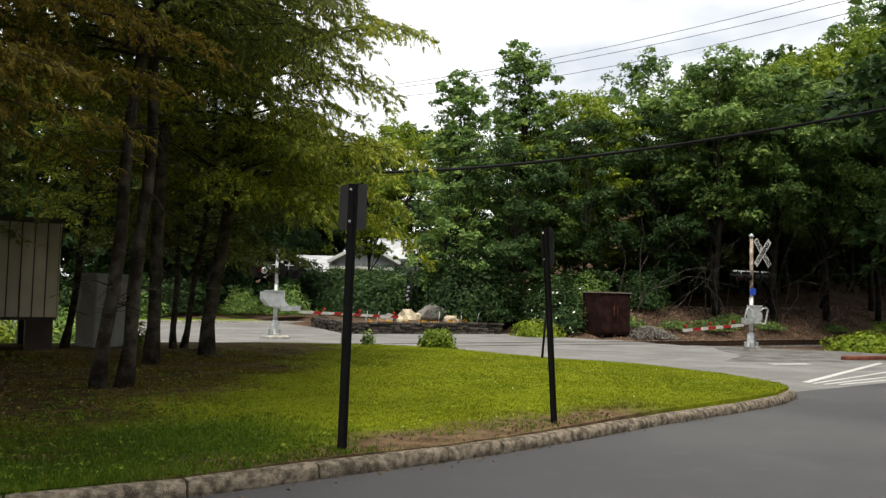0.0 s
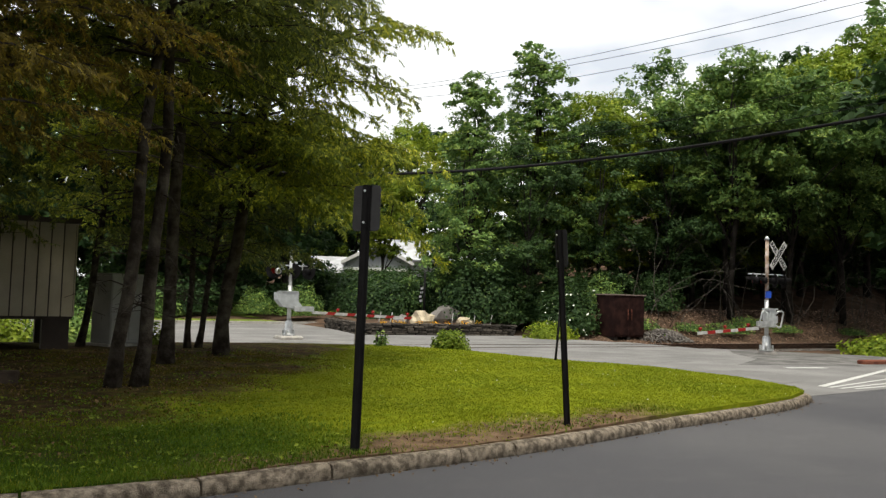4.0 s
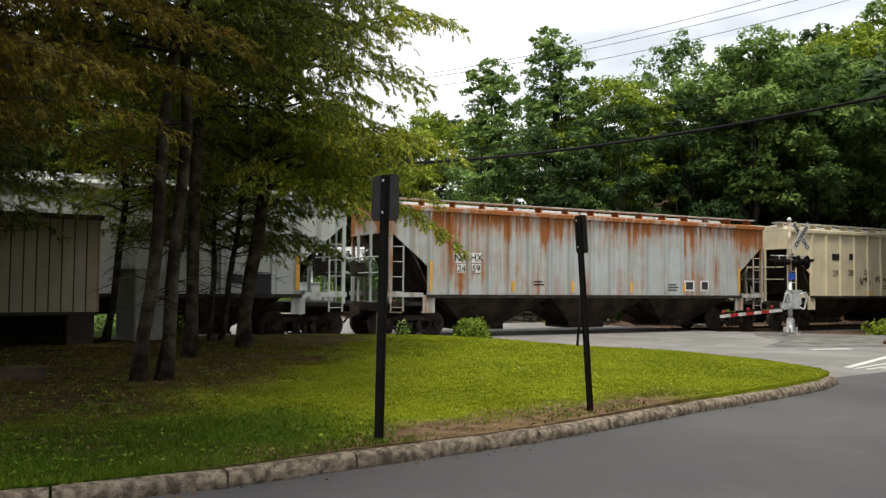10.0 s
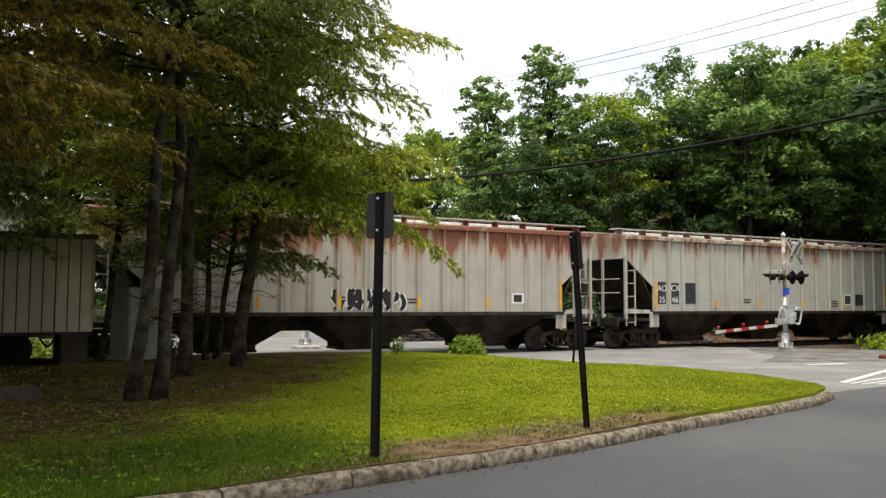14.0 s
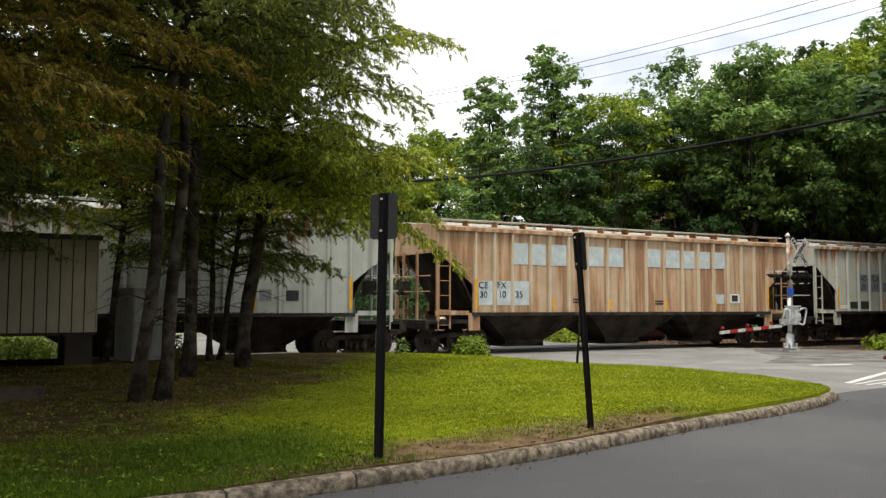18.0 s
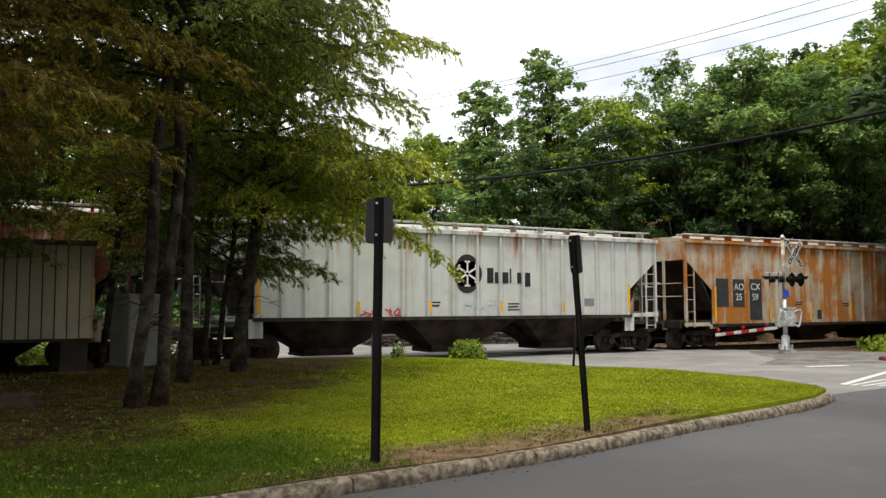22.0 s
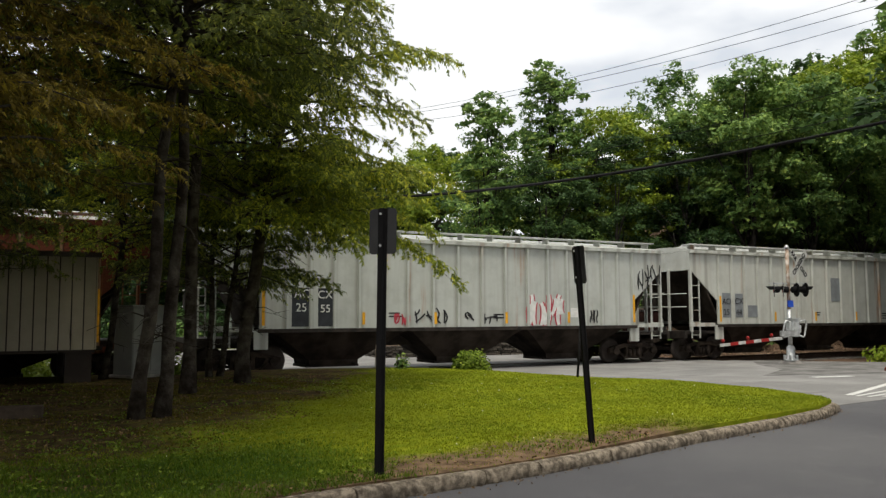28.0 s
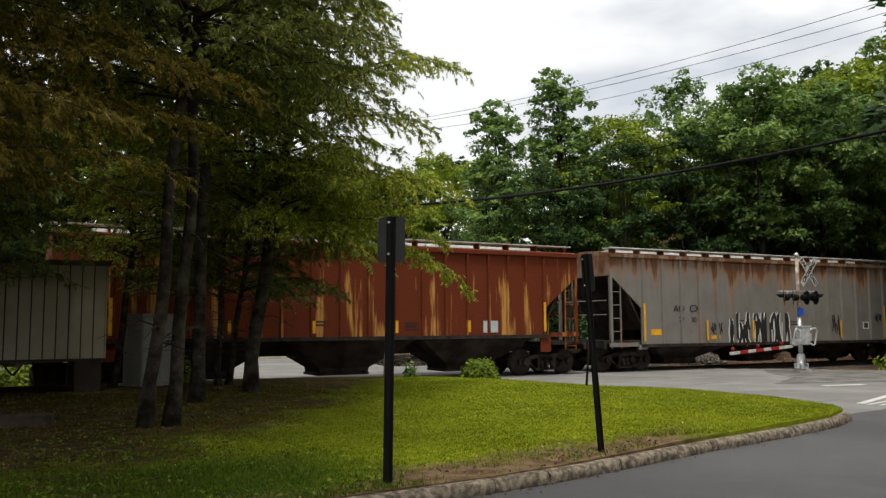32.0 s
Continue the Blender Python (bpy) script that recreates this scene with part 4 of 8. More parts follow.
plant(bush("weed", 1.5, 0.75, 3000, 0.15, LEAVES_LIGHT, "mound of bright weeds beside the track", 37), 30.0, 18.8, -0.05)
plant(bush("weed", 2.2, 1.0, 4200, 0.15, LEAVES_LIGHT, "mound of bright weeds and vines", 38), 33.0, 19.0, -0.05)
plant(bush("weed", 0.5, 0.7, 500, 0.12, LEAVES_LIGHT, "light weeds at a trunk's foot", 39), 4.1, 21.6, 0.2)
plant(bush("weed", 1.4, 1.1, 2200, 0.16, LEAVES_LIGHT, "light green undergrowth behind the shed", 40), 0.8, 27.8, -0.1)
plant(bush("weed", 1.4, 1.1, 2200, 0.16, LEAVES, "green undergrowth beyond the track", 41), 3.0, 28.4, -0.1)


BANK_WEED = bush("weed", 1.1, 0.45, 900, 0.13, LEAVES, "low green weeds at the foot of the bank", 42)
for x, y, a in ((29.0, 29.3, 0), (31.2, 29.8, 80), (33.6, 29.5, 160), (38.0, 29.6, 220), (43.5, 29.4, 30), (49.0, 29.7, 110), (27.6, 29.9, 300), (35.8, 30.3, 60)):
    copy_thing(BANK_WEED, pose(x, y, ground_z(x, y) - 0.03, 0, 0, a) @ Matrix.Scale(0.7 + 0.5 * (a % 7) / 6, 4))
for ob in (*BANK_WEED.children_recursive, BANK_WEED):
    bpy.data.objects.remove(ob)


def gravel_heap():
    """A low heap of grey stones left beside the brown cabinet."""
    rng = np.random.default_rng(21)
    n = 1500
    r, a = np.sqrt(rng.random(n)), rng.uniform(0, 6.28, n)
    x, y = 1.5 * r * np.cos(a), 0.9 * r * np.sin(a)
    z = 0.55 * (1 - r ** 1.6) + rng.uniform(-0.02, 0.03, n)
    base = np.array([(1, 0, 0), (-1, 0, 0), (0, 1, 0), (0, -1, 0), (0, 0, 0.8), (0, 0, -0.8)])
    F0 = np.array([(0, 2, 4), (2, 1, 4), (1, 3, 4), (3, 0, 4), (2, 0, 5), (1, 2, 5), (3, 1, 5), (0, 3, 5)])
    V = base[None] * rng.uniform(0.03, 0.075, (n, 1, 1)) * rng.uniform(0.6, 1.3, (n, 6, 1)) + np.stack([x, y, z], -1)[:, None]
    me = fast_mesh("gravel_heap", V.reshape(-1, 3), (F0[None] + (np.arange(n) * 6)[:, None, None]).reshape(-1, 3))
    me.materials.append(GRAVEL)
    ob = tagged(new("gravel_heap", me), "low heap of grey ballast stones by the track", "gravel", kind="stuff")
    ob.matrix_world = pose(28.3, 28.6, ground_z(28.3, 28.6) - 0.05, 0, 0, -20)


gravel_heap()


def grass_blades(name, n, region, hgt, material, label, seed):
    """Blades of grass in tufts of three."""
    rng = np.random.default_rng(seed)
    P = []
    while len(P) < n:
        x, y = rng.uniform(-7, 14), 6.95 + 15.4 * rng.random() ** 1.6
        if region(x, y, rng):
            P.append((x, y, lawn_z(x, y) - 0.01))
    P = np.repeat(np.array(P), 3, 0) + rng.normal(size=(n * 3, 3)) * (0.02, 0.02, 0)
    a = rng.uniform(0, 6.28, n * 3)
    h = hgt * rng.uniform(0.5, 1.35, n * 3)
    w = 0.0045 + 0.0005 * np.hypot(P[:, 0], P[:, 1])
    lean = rng.uniform(0.1, 0.75, n * 3)
    d = np.stack([np.cos(a), np.sin(a), 0 * a], -1)
    s = np.stack([-np.sin(a), np.cos(a), 0 * a], -1)
    tip = P + d * (lean * h)[:, None] + np.stack([0 * a, 0 * a, h * (1 - 0.3 * lean)], -1)
    V = np.stack([P - s * w[:, None], P + s * w[:, None], tip], 1).reshape(-1, 3)
    me = fast_mesh(name, V, np.arange(n * 9).reshape(-1, 3))
    me.materials.append(material)
    tagged(new(name, me), label, "grass", kind="stuff")


def inside_lawn(x, y):
    ring = KERB_LINE + LAWN_BACK
    hit = False
    for (x0, y0), (x1, y1) in zip(ring, ring[1:] + ring[:1]):
        if (y0 > y) != (y1 > y) and x < x0 + (y - y0) / (y1 - y0) * (x1 - x0):
            hit = not hit
    return hit


def openness(x, y):
    """1 on the open lawn, 0 on the bare ground under the conifers and in the worn strip behind the kerb."""
    edge = 8.95 + 1.45 * max(x - 1.3, 0)
    k = smooth(-1.0, 1.0, edge - y + 2.2 * noise.noise(Vector((x * 0.7, y * 0.7, 1))))
    line = np.interp(x, [p[0] for p in KERB_LINE[:13]], [p[1] for p in KERB_LINE[:13]])
    worn = smooth(1.2, 2.4, x) * (1 - smooth(7.5, 9.0, x))
    kerb = 1 - 0.93 * worn * (1 - smooth(0.35, 0.95, y - line + 0.5 * noise.noise(Vector((x * 1.3, y * 1.3, 9)))))
    return k * kerb


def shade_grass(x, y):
    """Where grass with shade in its colour grows: a rich band near the kerb beside the conifers, and thin tufts under
    them.
    """
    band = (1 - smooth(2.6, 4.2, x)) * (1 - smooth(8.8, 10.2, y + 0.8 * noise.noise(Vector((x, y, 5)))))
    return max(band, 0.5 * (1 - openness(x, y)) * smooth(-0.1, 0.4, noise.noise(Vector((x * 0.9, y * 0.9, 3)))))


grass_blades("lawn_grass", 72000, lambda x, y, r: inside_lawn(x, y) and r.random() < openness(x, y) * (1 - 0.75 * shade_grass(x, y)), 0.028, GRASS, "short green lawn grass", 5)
grass_blades("shaded_grass", 20000, lambda x, y, r: inside_lawn(x, y) and y < 10.5 and r.random() < shade_grass(x, y), 0.046, GRASS_DARK, "darker grass by the conifers, their shade put into its colour", 6)
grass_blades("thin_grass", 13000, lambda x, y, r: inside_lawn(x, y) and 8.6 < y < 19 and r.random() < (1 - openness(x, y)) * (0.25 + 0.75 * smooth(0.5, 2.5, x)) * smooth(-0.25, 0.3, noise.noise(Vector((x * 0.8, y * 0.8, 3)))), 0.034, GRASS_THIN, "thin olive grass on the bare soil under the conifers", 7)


def lawn_weeds():
    """Broad low leaves in rosettes and tiny pale flower heads in the grass."""
    rng = np.random.default_rng(31)
    P, F = [], []
    while len(P) < 2400:
        x, y = rng.uniform(-1, 5), rng.uniform(7.3, 12)
        if inside_lawn(x, y) and rng.random() < (1 - smooth(2.0, 4.2, x)) * 0.9:
            for _ in range(6):
                P.append((x + rng.normal() * 0.035, y + rng.normal() * 0.035, lawn_z(x, y) + 0.03 + rng.random() * 0.015))
    while len(F) < 130:
        x, y = rng.uniform(1, 13), rng.uniform(7.6, 19)
        if inside_lawn(x, y) and rng.random() < openness(x, y):
            F.append((x, y, lawn_z(x, y) + 0.04))
    up = np.array([0, 0, 1.0])
    tagged(leaf_cloud("lawn_weeds", np.array(P), np.tile(up, (len(P), 1)), 0.040, LEAVES_LIGHT, None, 32), "broad low weed leaves in the shaded grass", "weeds", kind="stuff")
    tagged(leaf_cloud("clover_flowers", np.array(F), np.tile(up, (len(F), 1)), 0.022, FLOWER, None, 33), "tiny pale clover flowers in the lawn", "flowers", kind="stuff")


lawn_weeds()


def litter():
    """Fallen needles, leaves and twigs on the bare soil and in the gutter."""
    rng = np.random.default_rng(8)
    P = []
    while len(P) < 7500:
        x, y = rng.uniform(-3, 8), rng.uniform(7.2, 20)
        if inside_lawn(x, y) and rng.random() > openness(x, y) * 1.2 and rng.random() < 0.25 + smooth(-0.1, 0.35, noise.noise(Vector((x * 1.7, y * 1.7, 21)))):
            P.append((x, y, lawn_z(x, y) + 0.008 + 0.02 * rng.random()))
    leaf_cloud("fallen_leaves", np.array(P), np.tile(np.array([0, 0, 1.0]), (len(P), 1)), 0.042, plain("dead_leaf", (0.09, 0.056, 0.028), 0.9, var=0.7, scale=8, other=(0.22, 0.145, 0.075)), None, 9)
    tagged(bpy.data.objects["fallen_leaves"], "fallen brown leaves and needles", "leaf litter", kind="stuff")
    W = []
    while len(W) < 1700:
        x, y = rng.uniform(-1, 7), rng.uniform(8.5, 19)
        if inside_lawn(x, y) and rng.random() > openness(x, y) and noise.noise(Vector((x * 1.1, y * 1.1, 40))) > 0.08:
            for _ in range(5):
                W.append((x + rng.normal() * 0.05, y + rng.normal() * 0.05, lawn_z(x, y) + 0.02 + rng.random() * 0.04))
    leaf_cloud("ground_ivy", np.array(W), np.tile(np.array([0, 0, 1.0]), (len(W), 1)), 0.042, LEAVES_LIGHT, None, 41)
    tagged(bpy.data.objects["ground_ivy"], "low green leaves scattered under the conifers", "weeds", kind="stuff")
    Q = []
    for _ in range(160):
        i = rng.integers(3, len(KERB_LINE) - 3)
        a, b = np.array(KERB_LINE[i]), np.array(KERB_LINE[i + 1])
        p = a + (b - a) * rng.random()
        d = (b - a) / np.linalg.norm(b - a)
        o = 0.16 + abs(rng.normal()) * 0.10
        Q.append((p[0] + d[1] * o, p[1] - d[0] * o, 0.008))
    leaf_cloud("gutter_leaves", np.array(Q), np.tile(np.array([0, 0, 1.0]), (len(Q), 1)), 0.035, bpy.data.materials["dead_leaf"], None, 10)
    tagged(bpy.data.objects["gutter_leaves"], "dry brown leaf crumbs in the gutter", "leaf litter", kind="stuff")
    R = []
    while len(R) < 13000:
        x, y = rng.uniform(23.5, 62), rng.uniform(27.2, 33.5)
        R.append((x, y, ground_z(x, y) + 0.02))
    leaf_cloud("bank_leaves", np.array(R), np.tile(np.array([0, -0.3, 1.0]), (len(R), 1)), 0.12, plain("bank_leaf", (0.11, 0.066, 0.045), 0.9, var=0.8, scale=9, other=(0.27, 0.19, 0.14)), None, 12)
    tagged(bpy.data.objects["bank_leaves"], "reddish dead leaves covering the bank", "leaf litter", kind="stuff")


litter()


def dead_branches():
    """Bare vines and branches in the dark edge of the wood."""
    rng = np.random.default_rng(14)
    top = thing("bare_branches", "tangled bare branches and vines at the wood's dark edge", "branches", kind="stuff")
    bm = B()
    for _ in range(75):
        x, y = rng.uniform(28, 62), rng.uniform(29.5, 32)
        z = ground_z(x, y)
        p = Vector((x, y, z))
        path = [p]
        d = Vector((rng.uniform(-.5, .5), rng.uniform(-.4, .1), 1)).normalized()
        for _k in range(9):
            d = (d + Vector(rng.normal(size=3)) * 0.34).normalized()
            p = p + d * rng.uniform(0.5, 1.0)
            path.append(p)
        tube(bm, path, [0.019 * (1 - k / 11) for k in range(10)], 4)
    part("branch", bm, VINE, top)


dead_branches()


# ---------------------------------------------------------------- crossing signals
def light_head(parent, at, axis, r=0.25):
    """A round black signal head: backing disc, lamp housing, lens and hood."""
    a = Vector(axis).normalized()
    bm = B()
    disc(bm, Vector(at), a, r, 0.025, 24)
    head = part("backing_disc", bm, BLACK, parent, "round black signal backing disc")
    bm = B()
    tube(bm, (Vector(at) - a * 0.02, Vector(at) - a * 0.16, Vector(at) - a * 0.20), (0.12, 0.11, 0.06), 14)
    part("lamp_housing", bm, BLACK, head)
    bm = B()
    disc(bm, Vector(at) + a * 0.02, a, 0.105, 0.03, 16)
    part("lens", bm, plain("red_lens", (0.20, 0.01, 0.01), 0.15, var=0.1, scale=4, bump=0) if "red_lens" not in bpy.data.materials else bpy.data.materials["red_lens"], head, "dark red lens")
    bm = B()
    side = a.cross(Vector((0, 0, 1))).normalized()
    rows = []
    for k in range(9):
        ang = math.pi * k / 8
        o = side * math.cos(ang) * 0.125 + Vector((0, 0, 1)) * math.sin(ang) * 0.125
        rows.append((bm.verts.new(Vector(at) + o), bm.verts.new(Vector(at) + o + a * 0.28 * (0.55 + 0.45 * math.sin(ang)))))
    for p, q in zip(rows, rows[1:]):
        bm.faces.new((p[0], q[0], q[1], p[1]))
    bmesh.ops.solidify(bm, geom=bm.faces[:], thickness=0.006)
    part("hood", bm, BLACK, head)


def crossing_signal(label, at, gate, height, with_buck, heads):
    top = thing("crossing_signal", label, "crossing signal", "level crossing signals")
    bm = B()
    if with_buck:
        tube(bm, ((0, 0, -0.3), (0, 0, 0.02), (0, 0, 0.10), (0, 0, 0.13)), (0.46, 0.42, 0.33, 0.27), 12)
        for v in bm.verts:
            v.co += 0.05 * noise.noise_vector(v.co * 4.0)
    else:
        soft_box(bm, -0.42, 0.42, -0.42, 0.42, -0.3, 0.13, 0.05)
    part("foundation", bm, ROCK_GREY if with_buck else CONCRETE, top, "rough grey mortared footing" if with_buck else "pale concrete foundation block")
    bm = B()
    tube(bm, ((0, 0, 0.13), (0, 0, 0.2), (0, 0, 0.21), (0, 0, 0.62), (0, 0, 0.68)), (0.24, 0.2, 0.15, 0.14, 0.08), 14)
    for k in range(4):
        a = k * math.pi / 2 + 0.78
        box(bm, math.cos(a) * 0.2 - 0.03, math.cos(a) * 0.2 + 0.03, math.sin(a) * 0.2 - 0.03, math.sin(a) * 0.2 + 0.03, 0.13, 0.34)
    part("base_casting", bm, SILVER, top, "silver junction base")
    bm = B()
    tube(bm, ((0, 0, 0.6), (0, 0, 1.95)), 0.075, 14)
    part("lower_mast", bm, SILVER, top, "silver lower mast")
    bm = B()
    tube(bm, ((0, 0, 1.9), (0, 0, height)), 0.062, 14)
    part("upper_mast", bm, RUST_POLE if with_buck else SILVER, top, "weathered brownish upper mast")
    bm = B()
    tube(bm, ((0, 0, height), (0, 0, height + 0.05), (0, 0, height + 0.12), (0, 0, height + 0.14)), (0.085, 0.085, 0.04, 0.012), 12)
    part("mast_cap", bm, SILVER, top)
    bm = B()
    if with_buck:
        soft_box(bm, -0.15, 0.15, -0.34, -0.02, 0.98, 1.62, 0.03)
        soft_box(bm, -0.24, -0.15, -0.30, -0.06, 1.20, 1.52, 0.02)
        soft_box(bm, 0.15, 0.25, -0.30, -0.06, 1.12, 1.40, 0.02)
        box(bm, -0.19, 0.19, -0.37, 0.02, 1.60, 1.65)
        for z in (1.08, 1.28, 1.48):
            tube(bm, ((-0.08, -0.345, z), (-0.08, -0.365, z)), 0.035, 8)
            tube(bm, ((0.08, -0.345, z), (0.08, -0.365, z)), 0.03, 8)
    else:
        prism(bm, [(-0.62, 1.42), (-0.40, 1.18), (0.0, 1.12), (0.32, 1.00), (0.36, 1.16), (0.18, 1.38), (0.18, 1.72), (-0.62, 1.68)], -0.40, -0.02)
        box(bm, -0.48, 0.16, -0.42, 0.0, 1.70, 1.74)
        bmesh.ops.recalc_face_normals(bm, faces=bm.faces)
    part("gate_mechanism", bm, SILVER_PAINT if with_buck else GATE_GREY, top, "pale grey gate machine housing")
    for sg in (-1, 1) if with_buck else ():
        bm = B()
        tube(bm, ((sg * 0.16, -0.25, 1.44), (sg * 0.30, -0.25, 1.55), (sg * 0.40 + 0.06, -0.25, 1.56), (sg * 0.45 + 0.06, -0.25, 1.50), (sg * 0.47 - 0.06, -0.25, 1.02), (sg * 0.40 - 0.06, -0.25, 0.97), (sg * 0.16, -0.25, 1.05)), 0.032, 6)
        part("counterweight_arm", bm, SILVER, top, "silver counterweight arm")
    # gate arm
    L = abs(gate)
    sg = 1 if gate > 0 else -1
    bm = B()
    box(bm, min(0, sg * 0.75), max(0, sg * 0.75), -0.50, -0.40, 1.02, 1.20)
    part("arm_bracket", bm, SILVER, top, "silver arm bracket")
    arm = B()
    box(arm, min(sg * 0.7, sg * L), max(sg * 0.7, sg * L), -0.47, -0.43, 0.962, 1.062)
    arm = part("gate_arm", arm, GATE_WHITE, top, "lowered white gate arm with red stripes")
    k = 1.25
    while k < L - 0.2:
        bm = B()
        x0 = sg * k
        slant = 0.0 if with_buck else 0.08
        prism(bm, [(x0, 0.960), (x0 + sg * 0.32, 0.960), (x0 + sg * (0.32 + slant), 1.064), (x0 + sg * slant, 1.064)][::sg], -0.474, -0.426)
        part("red_stripe", bm, RED, arm)
        k += 0.62 if with_buck else 0.82
    for q in (0.35, 0.65, 0.96):
        bm = B()
        x = sg * L * q
        tube(bm, ((x, -0.45, 1.075), (x, -0.45, 1.12)), 0.02, 6)
        tube(bm, ((x - 0.04, -0.45, 1.16), (x + 0.04, -0.45, 1.16)), 0.05, 10)
        part("arm_lamp", bm, RED, arm, "small red lamp on the arm")
    arm.matrix_basis = Matrix.Translation((0, 0, 1.0)) @ Matrix.Rotation(radians(-5.0 if with_buck else 2.2), 4, "Y") @ Matrix.Translation((0, 0, -1.0))
    # light bar
    bm = B()
    tube(bm, ((-0.80, 0, heads), (0.80, 0, heads)), 0.02, 8)
    tube(bm, ((-0.45, 0, heads - 0.16), (-0.45, 0, heads)), 0.02, 6)
    tube(bm, ((0.45, 0, heads - 0.16), (0.45, 0, heads)), 0.02, 6)
    part("light_bar", bm, GATE_GREY, top, "grey cross bar for the lights")
    if with_buck:
        for x, axis in ((-0.62, (-0.78, 0.63, 0)), (-0.24, (-0.78, 0.63, 0)), (0.32, (0.966, -0.26, 0)), (0.70, (0.966, -0.26, 0))):
            light_head(top, (x, -0.03, heads - 0.22), axis)
    else:
        for x, axis in ((-0.66, (-0.5, -0.9, 0)), (0.05, (0.55, 0.85, 0)), (0.68, (0.85, 0.5, 0))):
            light_head(top, (x, -0.05, heads - 0.2), axis, 0.29)
        bm = B()
        lump(bm, (-0.58, -0.24, heads - 0.22), 0.12, 3, 0.02, (1, 1, 1), 2)
        part("bell_cover", bm, SILVER, top, "round silver bell cover")
    if with_buck:
        z = 3.55
        for a, word in ((48, "CROSSING"), (-48, "RAIL   ROAD")):
            m = pose(0.40, -0.10 - (0.012 if a > 0 else 0.0), z, 90, 0, 14) @ Matrix.Rotation(radians(a), 4, "Z")
            bm = B()
            box(bm, -0.61, 0.61, -0.115, 0.115, -0.004, 0.004, m)
            blade = part("crossbuck_blade", bm, GATE_WHITE, top, "white crossbuck blade")
            lettering("crossbuck_lettering", word, 0.205, BLACK, blade, m @ Matrix.Translation((0, 0, 0.006)), "black capital letters", 0.002, 0.007)
        bm = B()
        box(bm, -0.12, 0.12, -0.02 - 0.075, -0.075, 2.02, 2.26)
        part("notice_plate", bm, BLUE, top, "small blue notice plate")
    top.matrix_world = at
    return top


crossing_signal("silver crossing signal mast with crossbuck and lowered gate", pose(24.95, 20.1, -0.03, 0, 0, -12), -3.2, 4.1, True, 2.86)
crossing_signal("silver far crossing signal with lowered striped gate", pose(10.3, 29.0, 0.0, 0, 0, 3), 4.9, 3.1, False, 2.66)


# ---------------------------------------------------------------- posts, shed, cabinets
def sign_post(label, at, height, w, h):
    top = thing("sign_post", label, "sign post", "sign posts by the kerb")
    bm = B()
    prism_x(bm, [(-0.05, 0), (0.05, 0), (0.05, 0.012), (0.028, 0.012), (0.022, 0.05), (-0.022, 0.05), (-0.028, 0.012), (-0.05, 0.012)], -0.2, height)
    bm.transform(Matrix.Rotation(radians(-90), 4, "Y"))
    part("post", bm, BLACK, top, "black steel channel post")
    bm = B()
    r = 0.04
    pts = []
    for cx, cz, a0 in ((w / 2 - r, height - h + r, -90), (w / 2 - r, height - r, 0), (-w / 2 + r, height - r, 90), (-w / 2 + r, height - h + r, 180)):
        pts += [(cx + r * math.cos(radians(a0 + k * 30)), cz + r * math.sin(radians(a0 + k * 30))) for k in range(4)]
    prism(bm, pts, -0.004, 0.0)
    bm.transform(Matrix.Rotation(radians(90), 4, "Z"))
    panel = part("sign_panel", bm, SIGN_BACK, top, "dark grey back of a sign panel")
    for z in (height - 0.06, height - h + 0.08):
        bm = B()
        disc(bm, (-0.052, 0, z), (1, 0, 0), 0.012, 0.02, 8)
        part("bolt", bm, SILVER, panel)
    top.matrix_world = at
    return top


sign_post("black channel post with a sign seen from behind", pose(3.41, 7.55, 0.19, 0, 1.6, 38), 2.58, 0.305, 0.46)
sign_post("leaning black channel post with a narrow sign edge-on", pose(6.45, 8.06, 0.19, 0, -4.0, -10), 2.35, 0.305, 0.46)


def leaning_stake():
    bm = B()
    tube(bm, ((0, 0, -0.1), (0.02, 0, 0.6), (0.03, 0, 1.35)), (0.03, 0.028, 0.026), 8)
    top = tagged(part("marker_stake", bm, BLACK), "thin dark stake standing in the lawn", "stake")
    top.matrix_world = pose(12.38, 16.03, 0.13, 0, 4.0, 0)


leaning_stake()


def timber():
    bm = B()
    soft_box(bm, -0.9, 0.78, -0.11, 0.11, -0.05, 0.2, 0.02)
    top = tagged(part("old_timber", bm, TIE), "dark old timber lying in front of the shed", "timber")
    top.matrix_world = pose(0.02, 13.9, 0.22, 0, 0, -14)


timber()


def thin_stakes():
    for x, y in ((9.35, 21.0), (9.5, 21.05)):
        bm = B()
        tube(bm, ((0, 0, -0.1), (0, 0, 0.75)), 0.012, 6)
        top = tagged(part("reed_stake", bm, KERB), "thin pale stake at the lawn's back edge", "stake", "thin stakes")
        top.matrix_world = pose(x, y, 0.2, 0, 2, 0)


thin_stakes()


